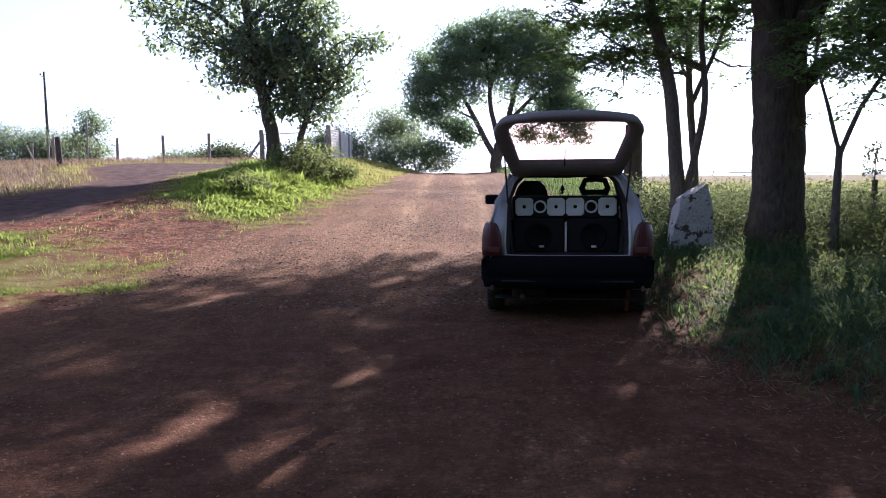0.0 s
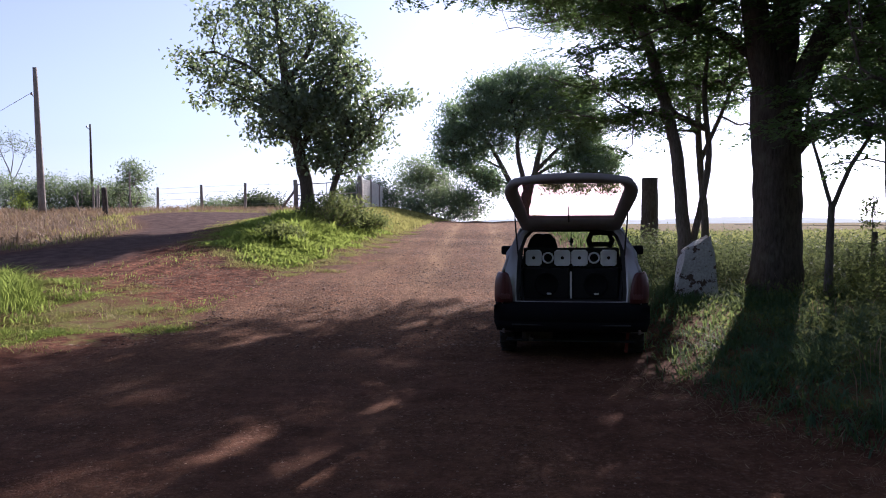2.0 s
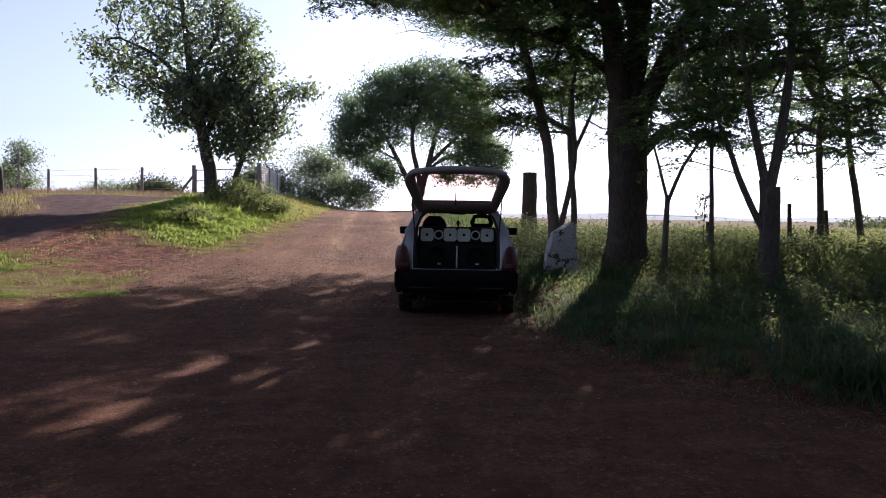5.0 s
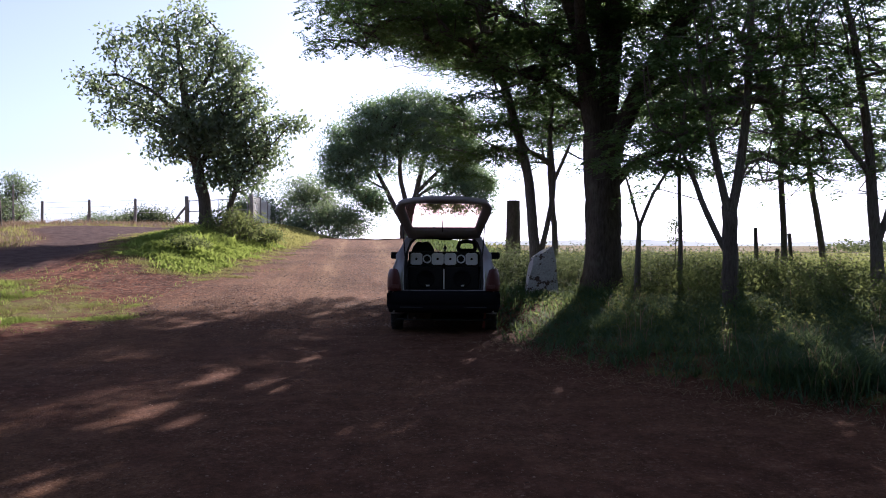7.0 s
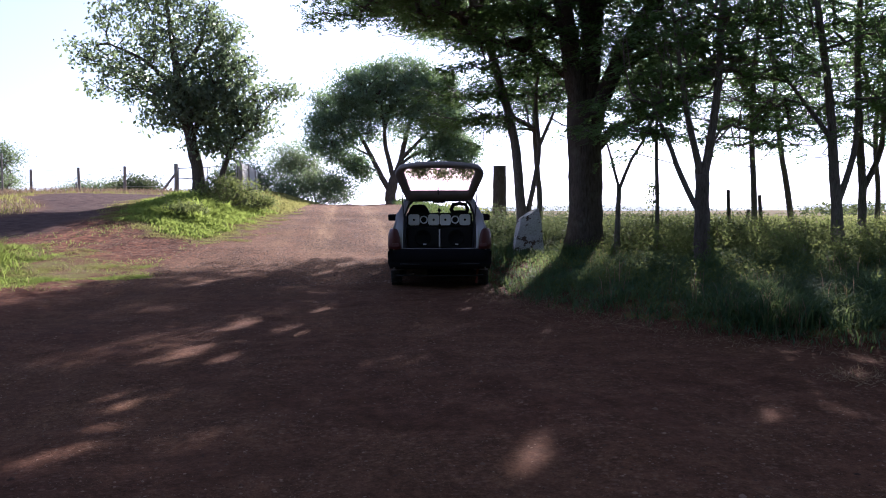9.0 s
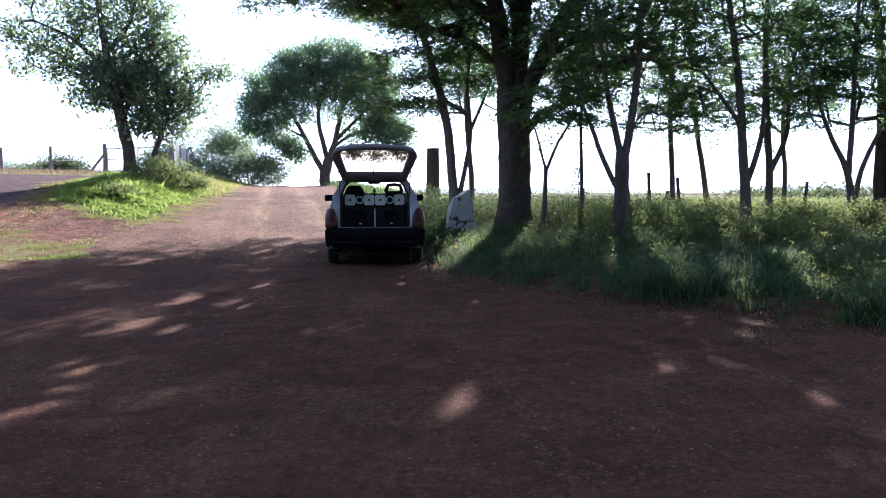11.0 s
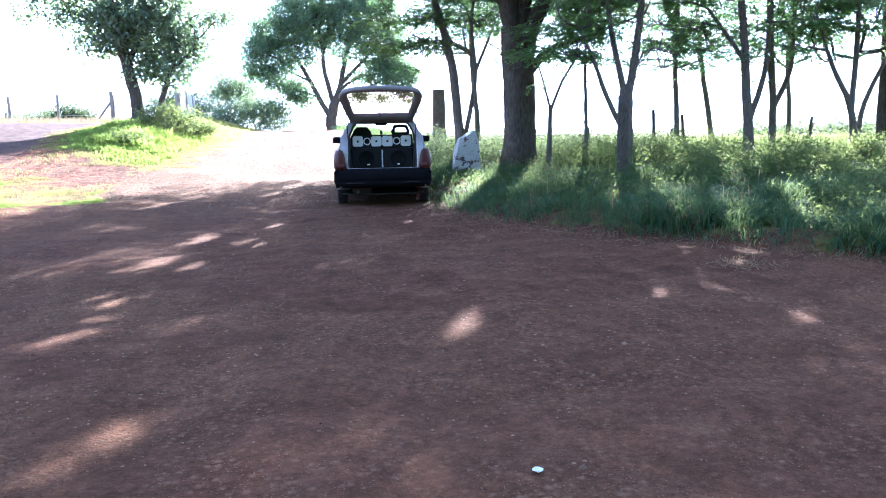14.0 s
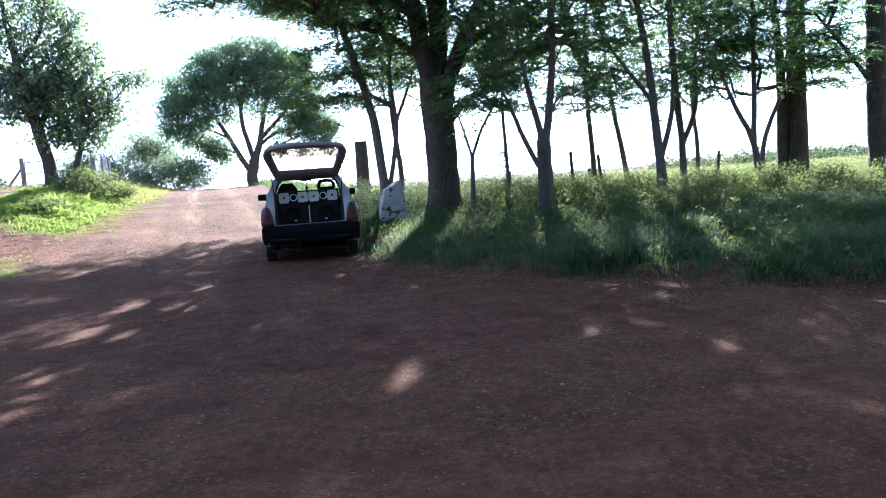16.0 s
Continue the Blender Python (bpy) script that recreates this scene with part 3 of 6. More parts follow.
def tree(name, base, stems, lobes, seed, bark, leaf, label, per=45, spread=0.28, size=(0.09, 0.16), twig=0.006, sides=12, flare=1.5, category="tree", group="", flat=0.7, grip=0.45, sprays=0, low=1.0, high=1.0, ratio=0.42):
    """A tree from stems (points from the base, radii), and lobes (centre from the base, radii, twig ends) that hold its crown."""
    rng = np.random.RandomState(seed)
    bx, by = base
    bz = float(ground_z(bx, by)) - 0.06
    root = thing(name, Matrix.Translation((bx, by, bz)), label, category, group)
    V, F, off = [], [], 0
    nodes, par = [], []
    for pts, rad in stems:
        rad = list(rad)
        p, r = spline(pts, rad, 0.22)
        if abs(pts[0][2]) < 0.05:
            h = np.clip(1 - p[:, 2] / 0.9, 0, 1)
            r = r * (1 + (flare - 1) * h**2)
        wob = rng.normal(0, 1, p.shape) * r[:, None] * 0.045
        wob[0] = 0
        p = p + wob
        v, f = rings(p, r, sides, rng, 0.035, 0.07)
        V.append(v)
        F.append(f + off)
        off += len(v)
        first = int(len(p) * grip)
        for k in range(len(p)):
            if k >= first:
                nodes.append(p[k])
                par.append(-1)
    tips = []
    for c, rad, n in lobes:
        n = max(4, int(n * (low if c[2] < 5.6 else high)))
        d = rng.normal(0, 1, (n, 3))
        d /= np.linalg.norm(d, axis=1, keepdims=True)
        rr = rng.uniform(0.25, 1.0, (n, 1)) ** 0.55
        tips.append(np.array(c) + d * rr * np.array(rad))
    tips = np.vstack(tips)
    if sprays:
        # the sprays lie in level tiers
        tips[:, 2] = (np.round(tips[:, 2] / 0.5 + 0.25 * np.sin(tips[:, 0] * 1.7 + tips[:, 1] * 1.3)) + 0.12 * rng.normal(0, 1, len(tips))) * 0.5
    start = np.array(nodes)
    order = np.argsort(np.min(np.linalg.norm(tips[:, None] - start[None], axis=2), axis=1))
    N = np.zeros((len(nodes) + len(tips) * 16, 3))
    N[: len(nodes)] = start
    count = len(nodes)
    ends = []
    for t in tips[order]:
        dist = np.linalg.norm(N[:count] - t, axis=1) + 0.9 * np.clip(N[:count, 2] - t[2] + 0.15, 0, None)
        k = int(dist.argmin())
        a = N[k].copy()
        L = np.linalg.norm(t - a)
        n = int(min(14, max(1, L / 0.35)))
        mid = (a + t) / 2 + rng.normal(0, 0.10, 3) * L + np.array([0, 0, 0.10 * L])
        last = k
        for s in range(1, n + 1):
            u = s / n
            N[count] = (1 - u) ** 2 * a + 2 * u * (1 - u) * mid + u * u * t + (rng.normal(0, 0.02, 3) if s < n else 0)
            par.append(last)
            last = count
            count += 1
        ends.append(last)
    load = np.zeros(count)
    for e in ends:
        k = e
        while k >= 0:
            load[k] += 1
            k = par[k]
    idx = np.array([k for k in range(count) if par[k] >= 0])
    if len(idx):
        p1, p0 = N[idx], N[np.array([par[k] for k in idx])]
        r1 = twig * np.maximum(load[idx], 1) ** 0.48
        pr = np.array([par[k] for k in idx])
        r0 = np.minimum(twig * np.maximum(load[pr], 1) ** 0.48, r1 * 1.35)
        d = p1 - p0
        d /= np.linalg.norm(d, axis=1, keepdims=True) + 1e-9
        a = np.cross(d, np.array([0.3, 1.0, 0.2]))
        a /= np.linalg.norm(a, axis=1, keepdims=True) + 1e-9
        b = np.cross(d, a)
        th = np.linspace(0, 2 * np.pi, 4, endpoint=False)
        circ = np.cos(th)[None, :, None] * a[:, None] + np.sin(th)[None, :, None] * b[:, None]
        lo = (p0 - d * r0[:, None] * 0.4)[:, None] + circ * r0[:, None, None]
        hi = (p1 + d * r1[:, None] * 0.4)[:, None] + circ * r1[:, None, None]
        v = np.concatenate([lo, hi], 1).reshape(-1, 3)
        i = np.arange(len(idx))[:, None] * 8 + np.arange(4)[None]
        j = np.arange(len(idx))[:, None] * 8 + np.roll(np.arange(4), -1)[None]
        f = np.stack([i, j, j + 4, i + 4], -1).reshape(-1, 4)
        V.append(v)
        F.append(f + off)
    arrays("trunk", np.vstack(V), np.vstack(F), bark, root, smooth=True)
    if sprays:
        spray_cloud("crown", N[np.array(ends)], sprays, leaf, root, rng, origin=(bx, by, bz))
        return root
    leaf_cloud("crown", N[np.array(ends)], per, spread, size, leaf, root, rng, ratio, flat, (bx, by, bz))
    return root


def big_tree():
    st = [
        ([(0, 0, 0), (0.02, 0, 1.2), (0.0, 0.02, 2.4), (-0.02, 0, 3.2)], (0.36, 0.345, 0.35, 0.38)),
        ([(-0.10, 0, 2.9), (-0.32, -0.1, 4.0), (-0.55, -0.2, 5.2), (-1.1, -0.4, 6.6), (-1.5, -0.6, 8.2)], (0.22, 0.20, 0.17, 0.12, 0.05)),
        ([(0.02, 0.05, 2.9), (0.15, 0.1, 4.2), (0.3, 0.25, 5.6), (0.2, 0.5, 7.2), (0.4, 0.8, 9.0)], (0.23, 0.20, 0.16, 0.12, 0.05)),
        ([(0.14, 0, 2.9), (0.55, -0.1, 3.8), (1.1, -0.3, 4.9), (1.9, -0.5, 6.0), (2.9, -0.8, 7.2)], (0.20, 0.17, 0.14, 0.10, 0.05)),
        ([(0.20, 0.05, 2.2), (0.75, 0.15, 2.75), (1.5, 0.3, 3.0), (2.3, 0.4, 3.5)], (0.11, 0.09, 0.06, 0.012)),
        ([(-0.45, -0.1, 4.6), (-1.4, 0.1, 5.3), (-2.6, 0.3, 5.9), (-4.0, 0.4, 6.2)], (0.12, 0.10, 0.075, 0.03)),
        ([(-0.4, -0.2, 4.4), (-0.9, -1.5, 5.6), (-1.2, -3.0, 6.4)], (0.12, 0.09, 0.04)),
        ([(0.5, 0.0, 3.7), (1.4, 0.2, 4.3), (2.5, 0.4, 4.6), (3.7, 0.5, 5.3)], (0.09, 0.075, 0.055, 0.025)),
        ([(-0.2, 0.0, 3.6), (-1.0, 0.1, 4.2), (-1.9, 0.2, 4.5), (-2.9, 0.2, 5.1)], (0.08, 0.065, 0.05, 0.02)),
        ([(0.1, 0.1, 4.2), (-0.1, -0.1, 5.2), (-0.2, -0.3, 6.6)], (0.09, 0.07, 0.03)),
    ]
    lb = [
        ((-2.9, 0.3, 6.4), (2.5, 2.4, 1.5), 150), ((-0.6, -2.4, 7.0), (2.6, 2.3, 1.5), 130), ((0.4, 1.0, 8.2), (3.4, 3.2, 2.4), 260),
        ((3.0, -0.6, 7.0), (2.6, 2.6, 1.9), 190), ((-1.4, 2.2, 6.2), (2.2, 2.2, 1.3), 110), ((2.3, 0.4, 4.3), (1.6, 1.5, 0.9), 60),
        # the last two lobes are added to close sun leaks below
        ((-1.7, -0.2, 4.6), (1.3, 1.2, 0.6), 45), ((-4.6, 0.2, 5.6), (1.3, 1.5, 0.8), 40), ((1.0, -3.0, 7.6), (2.2, 1.8, 1.2), 80), ((2.3, 2.8, 7.2), (2.4, 2.2, 1.5), 150), ((4.2, 1.8, 7.6), (2.0, 2.2, 1.4), 90), ((0.0, -0.3, 4.9), (1.6, 1.2, 1.0), 70), ((0.7, 0.4, 5.9), (1.9, 1.5, 1.0), 110), ((3.2, 0.5, 5.2), (1.2, 1.2, 0.8), 60), ((-2.4, 0.2, 5.0), (1.3, 1.2, 0.5), 50), ((-1.6, -0.7, 6.5), (0.8, 0.8, 0.4), 34), ((-1.9, -1.3, 6.6), (0.6, 0.6, 0.3), 28),
    ]
    tree("shade_tree", (4.63, 11.5), st, lb, 11, BARK_BIG, LEAF_BIG, "tall dark-barked shade tree with three heavy limbs beside the road", sprays=8, low=1.3, high=1.35, twig=0.007, sides=18, flare=1.35, grip=0.55)


def verge_trees():
    g = "trees along the field fence"
    # the far-reaching high lobes are out of view, added to shade the road
    tree("leaning_tree", (3.5, 12.3), [([(0, 0, 0), (-0.05, 0, 1.0), (-0.2, 0, 2.5), (-0.6, 0.1, 4.1), (-1.1, 0.3, 5.8), (-1.5, 0.8, 7.4), (-1.6, 1.4, 8.6)], (0.125, 0.108, 0.096, 0.088, 0.072, 0.048, 0.03)),
         ([(0.0, 0, 0.55), (0.22, 0.05, 1.4), (0.36, 0.05, 2.3), (0.3, 0.1, 3.4), (0.5, 0.2, 4.6)], (0.06, 0.055, 0.05, 0.04, 0.02)),
         ([(-0.9, 0.2, 5.0), (-1.6, 1.6, 5.8), (-2.2, 4.0, 6.3), (-1.8, 6.2, 6.6)], (0.07, 0.06, 0.04, 0.02))],
         [((-1.2, 0.0, 3.7), (1.0, 1.0, 0.35), 34), ((-1.5, 0.2, 3.2), (0.8, 0.7, 0.4), 26), ((-0.6, 0.3, 3.0), (0.6, 0.6, 0.35), 16), ((-2.0, 0.3, 5.6), (1.7, 1.4, 0.5), 46), ((-1.3, 1.4, 7.0), (2.1, 2.2, 0.9), 100), ((0.5, 0.2, 3.8), (0.8, 0.8, 0.6), 34),
          ((-2.2, 7.0, 7.6), (2.2, 2.2, 0.8), 200), ((-0.4, 8.8, 7.6), (2.0, 2.2, 0.8), 180), ((-3.4, 4.0, 8.6), (1.8, 2.0, 0.7), 130), ((-4.0, 8.2, 8.8), (1.7, 1.9, 0.6), 130), ((-0.6, 1.0, 8.4), (1.6, 1.6, 0.8), 60)], 21, BARK_PALE, LEAF_BIG, "leaning grey-barked tree with layered sprays over the road", sprays=8, low=1.1, high=1.3, twig=0.007, group=g)
    tree("slender_tree", (4.6, 15.3), [([(0, 0, 0), (0, 0, 1.2), (-0.12, 0, 2.6), (-0.05, 0.3, 4.0), (0.1, 1.0, 6.0)], (0.085, 0.073, 0.064, 0.054, 0.03)),
         ([(-0.1, 0, 2.3), (0.3, 0, 3.2), (0.7, 0, 4.2)], (0.05, 0.04, 0.02)), ([(-0.1, 0.1, 3.0), (0.2, 1.4, 3.9), (0.5, 3.2, 4.6), (0.7, 4.8, 4.9)], (0.05, 0.045, 0.03, 0.015)), ([(0.1, 1.0, 6.0), (-0.2, 3.0, 6.8), (-0.4, 5.6, 7.2), (-0.6, 7.6, 7.4)], (0.035, 0.035, 0.03, 0.015))],
         [((0.9, 0, 3.2), (0.7, 0.7, 0.4), 18), ((-0.7, 0, 3.3), (0.7, 0.7, 0.4), 20), ((-0.1, 0, 4.4), (1.1, 1.1, 0.9), 60), ((0.5, 0.3, 3.7), (0.8, 0.8, 0.5), 26), ((1.2, -1.2, 4.5), (1.3, 1.3, 0.9), 90), ((0.3, 3.0, 4.6), (1.6, 2.0, 0.9), 110), ((0.9, 5.0, 4.9), (1.6, 1.8, 0.9), 100), ((-0.4, 6.2, 6.9), (2.0, 2.2, 0.7), 190), ((-2.2, 8.2, 7.5), (2.0, 2.0, 0.7), 170), ((1.0, 8.5, 7.3), (2.0, 2.0, 0.7), 170), ((1.6, 3.0, 7.3), (1.9, 2.1, 0.7), 170)], 22, BARK_PALE, LEAF_MID, "slender young tree with a thin upright grey stem", sprays=5, low=1.1, group=g)
    tree("sapling", (4.98, 10.5), [([(0, 0, 0), (0.02, 0, 0.8), (0.05, 0, 1.5)], (0.055, 0.05, 0.045)), ([(0.05, 0, 1.4), (-0.12, 0, 2.0), (-0.3, 0, 2.6)], (0.03, 0.025, 0.012)), ([(0.05, 0, 1.4), (0.3, 0, 2.0), (0.62, 0, 2.5), (0.8, 0.1, 3.0)], (0.035, 0.03, 0.025, 0.015))],
         [((-0.3, 0, 2.9), (0.6, 0.6, 0.4), 22), ((0.8, 0.1, 3.1), (0.8, 0.7, 0.5), 35)], 23, BARK_PALE, LEAF_MID, "thin sapling with a Y-shaped fork", sprays=5, group=g)
    tree("sapling", (5.85, 10.6), [([(0, 0, 0), (0.0, 0, 1.2), (-0.03, 0, 2.4), (0.05, 0, 3.6)], (0.045, 0.04, 0.035, 0.015))],
         [((0.0, 0, 3.4), (1.0, 0.9, 0.7), 55), ((0.2, 0.1, 2.7), (0.8, 0.7, 0.35), 26)], 24, BARK_PALE, LEAF_MID, "thin straight sapling with a small leafy top", sprays=5, group=g)
    tree("forked_tree", (6.1, 9.1), [([(0, 0, 0), (0, 0, 0.9), (0.0, 0, 1.75)], (0.14, 0.125, 0.125)), ([(0.02, 0, 1.6), (0.18, 0, 2.5), (0.32, 0.05, 3.6), (0.4, 0.1, 5.4), (0.5, 0.1, 7.0)], (0.085, 0.075, 0.065, 0.05, 0.02)),
         ([(-0.03, 0, 1.6), (-0.2, 0, 2.3), (-0.35, 0, 3.0), (-0.6, 0, 4.6)], (0.07, 0.06, 0.05, 0.025)), ([(-0.08, 0, 1.0), (-0.4, 0, 1.6), (-0.68, 0, 2.3), (-0.95, 0, 2.9)], (0.055, 0.05, 0.04, 0.02))],
         [((0.3, 0.1, 4.9), (1.5, 1.5, 1.2), 120), ((0.6, 0.1, 7.0), (2.1, 2.0, 1.1), 190), ((1.3, 3.2, 4.4), (1.6, 1.4, 0.9), 100), ((-0.8, 0, 4.0), (1.1, 1.2, 0.8), 70), ((-1.1, 0, 3.0), (0.6, 0.6, 0.4), 20), ((1.0, 0, 3.7), (1.1, 1.1, 0.6), 60), ((-1.4, 0.2, 2.6), (0.8, 0.7, 0.35), 24), ((0.9, 0.1, 2.7), (0.7, 0.7, 0.35), 22)], 25, BARK_PALE, LEAF_MID, "forked tree with pale grey bark and a side stem", sprays=4, low=1.25, high=1.1, twig=0.0055, group=g)
    tree("slender_tree", (8.8, 12.3), [([(0, 0, 0), (0.0, 0, 1.2), (-0.08, 0, 2.6), (-0.05, 0, 4.2), (0.1, 0, 5.4)], (0.07, 0.065, 0.06, 0.045, 0.02))],
         [((0, 0, 4.6), (1.3, 1.3, 1.1), 100), ((-0.3, 4.6, 4.7), (1.8, 1.7, 0.8), 110), ((0.2, 0.1, 3.3), (1.5, 1.3, 0.6), 70), ((-1.2, 0, 2.9), (0.8, 0.8, 0.4), 20), ((0.7, 0, 2.7), (1.0, 0.9, 0.4), 30)], 26, BARK_PALE, LEAF_MID, "thin upright tree with grey bark", sprays=4, low=1.25, high=1.1, twig=0.0055, group=g)
    tree("slender_tree", (10.3, 13.2), [([(0, 0, 0), (-0.15, 0, 1.2), (-0.4, 0, 2.6), (-0.6, 0, 4.4), (-0.7, 0, 5.6)], (0.075, 0.07, 0.06, 0.045, 0.02))],
         [((-0.6, 0, 4.9), (1.4, 1.4, 1.1), 100), ((-1.2, 4.8, 4.9), (1.8, 1.7, 0.8), 110), ((-0.9, 0, 3.4), (1.6, 1.3, 0.7), 80), ((0.5, 0, 3.0), (0.9, 0.9, 0.5), 26), ((-1.4, 0, 2.6), (0.9, 0.8, 0.4), 26)], 27, BARK_PALE, LEAF_MID, "thin leaning tree with grey bark", sprays=4, low=1.25, high=1.1, twig=0.0055, group=g)
    tree("forked_tree", (8.85, 9.2), [([(0, 0, 0), (-0.06, 0, 0.9), (-0.15, 0, 1.9), (-0.25, 0, 3.0), (-0.5, 0, 4.6), (-0.8, 0, 6.0), (-0.6, 0, 7.8)], (0.112, 0.10, 0.088, 0.075, 0.06, 0.045, 0.02)), ([(-0.08, 0, 1.0), (0.2, 0, 1.8), (0.32, 0, 2.6), (0.3, 0, 4.4), (0.5, 0, 6.0)], (0.062, 0.055, 0.05, 0.042, 0.02)),
         ([(-0.2, 0, 2.3), (-0.7, 0, 2.9), (-1.2, 0, 3.5)], (0.05, 0.04, 0.02))],
         [((-0.5, 0, 5.2), (1.7, 1.6, 1.3), 120), ((-0.3, 0, 7.6), (2.5, 2.3, 1.3), 290), ((-1.2, 0, 3.7), (0.9, 0.9, 0.6), 40), ((0.5, 0, 4.2), (1.1, 1.0, 0.7), 55), ((-1.5, 0.2, 2.9), (0.9, 0.8, 0.4), 30), ((0.9, 0.1, 3.0), (0.8, 0.8, 0.4), 28)], 28, BARK_PALE, LEAF_MID, "leaning tree with two grey stems", sprays=4, low=1.25, high=1.1, twig=0.0055, group=g)
    tree("slender_tree", (9.9, 10.1), [([(0, 0, 0), (0.02, 0, 1.2), (-0.1, 0, 2.8), (-0.15, 0, 4.6), (0, 0, 6.0), (0.3, 0, 7.6)], (0.085, 0.078, 0.07, 0.06, 0.045, 0.02)), ([(0.0, 0, 1.3), (0.4, 0, 2.2), (0.45, 0, 3.4), (0.8, 0, 4.8)], (0.06, 0.055, 0.045, 0.02))],
         [((0, 0, 5.2), (1.6, 1.6, 1.2), 110), ((0.5, 0, 7.5), (2.3, 2.2, 1.3), 250), ((0.9, 0, 4.0), (1.2, 1.1, 0.7), 60), ((-0.6, 0.3, 3.2), (1.0, 0.9, 0.5), 36), ((1.2, 0.3, 2.9), (0.8, 0.8, 0.4), 26), ((-0.9, 0, 2.5), (0.8, 0.8, 0.35), 22), ((1.5, 0.2, 3.4), (1.0, 0.9, 0.5), 36)], 29, BARK_PALE, LEAF_MID, "upright tree with grey bark and a thin side stem", sprays=4, low=1.25, high=1.1, twig=0.0055, group=g)
    tree("shrubby_tree", (11.1, 8.9), [([(0, 0, 0), (-0.1, 0, 0.7), (-0.25, 0, 1.4), (-0.7, 0, 2.2), (-1.1, 0, 3.2)], (0.10, 0.085, 0.06, 0.045, 0.02)), ([(-0.05, 0, 0.6), (0.1, 0, 1.4), (0.5, 0, 2.2), (0.9, 0, 3.0)], (0.06, 0.05, 0.04, 0.02)), ([(-0.2, 0, 1.2), (-0.15, 0, 2.4), (-0.1, 0, 4.4), (0, 0, 6.2)], (0.06, 0.055, 0.04, 0.02))],
         [((-1.0, 0, 3.6), (1.0, 1.0, 0.8), 60), ((0.9, 0, 3.4), (0.9, 0.9, 0.7), 50), ((-0.1, 0, 4.8), (1.3, 1.3, 1.0), 90), ((0.0, -0.3, 6.6), (2.2, 2.0, 1.2), 200), ((-1.5, 0, 2.7), (0.9, 0.8, 0.4), 30), ((1.2, 0, 2.7), (0.9, 0.8, 0.4), 28), ((0, 0, 3.5), (1.2, 1.0, 0.6), 40)], 30, BARK_PALE, LEAF_MID, "many-stemmed shrubby tree with thin grey stems", sprays=4, low=1.25, high=1.1, twig=0.0055, group=g)
    tree("shade_tree", (12.6, 9.6), [([(0, 0, 0), (0.03, 0, 1.5), (0.05, 0, 3.5), (0.1, 0, 5.5), (0.2, 0, 8.5)], (0.26, 0.23, 0.21, 0.18, 0.06)), ([(-0.28, 0.1, 0.0), (-0.3, 0.1, 1.5), (-0.32, 0.1, 3.4), (-0.7, 0.1, 6.0)], (0.15, 0.12, 0.10, 0.04))],
         [((0.2, 0, 7.5), (2.8, 2.6, 2.0), 220), ((-1.5, 0, 5.2), (1.5, 1.5, 1.0), 70), ((1.5, 0, 4.8), (1.5, 1.5, 0.9), 60), ((-1.6, 0.3, 3.6), (1.2, 1.0, 0.5), 40), ((0.3, -0.4, 3.3), (0.7, 0.6, 0.4), 14), ((-1.5, 0, 2.9), (1.0, 0.9, 0.4), 28), ((1.2, -0.3, 3.2), (1.2, 1.0, 0.5), 36)], 31, BARK_BIG, LEAF_MID, "thick dark-trunked tree with a twin stem", sprays=4, low=1.25, high=1.1, twig=0.006, group=g)
    tree("shade_tree", (13.45, 8.05), [([(0, 0, 0), (-0.03, 0, 1.5), (-0.05, 0, 3.5), (0.0, 0, 6.0), (0.2, 0, 8.5)], (0.25, 0.22, 0.20, 0.17, 0.06)), ([(-0.1, 0, 2.3), (-0.7, 0, 3.0), (-1.6, 0, 3.9)], (0.06, 0.05, 0.02))],
         [((0, 0, 7.2), (2.8, 2.6, 2.0), 200), ((-1.6, 0, 4.6), (1.5, 1.5, 1.0), 70), ((1.2, 0, 5), (1.5, 1.5, 1.0), 60), ((-1.6, 0, 3.4), (1.2, 1.0, 0.5), 40), ((-1.4, -0.3, 2.9), (1.0, 0.9, 0.4), 28)], 32, BARK_BIG, LEAF_MID, "thick dark-trunked tree at the field edge", sprays=4, low=1.25, high=1.1, twig=0.006, group=g)
    tree("slender_tree", (11.5, 12.0), [([(0, 0, 0), (0.1, 0, 1.2), (0.0, 0, 2.6), (0.15, 0, 4.8)], (0.06, 0.055, 0.05, 0.02))], [((0.1, 0, 4.4), (1.5, 1.4, 1.0), 90), ((0.0, 4.4, 4.6), (1.8, 1.7, 0.8), 110), ((0.2, 0, 3.1), (1.5, 1.3, 0.6), 70)], 33, BARK_PALE, LEAF_MID, "thin upright tree with grey bark", sprays=4, low=1.25, high=1.1, twig=0.0055, group=g)


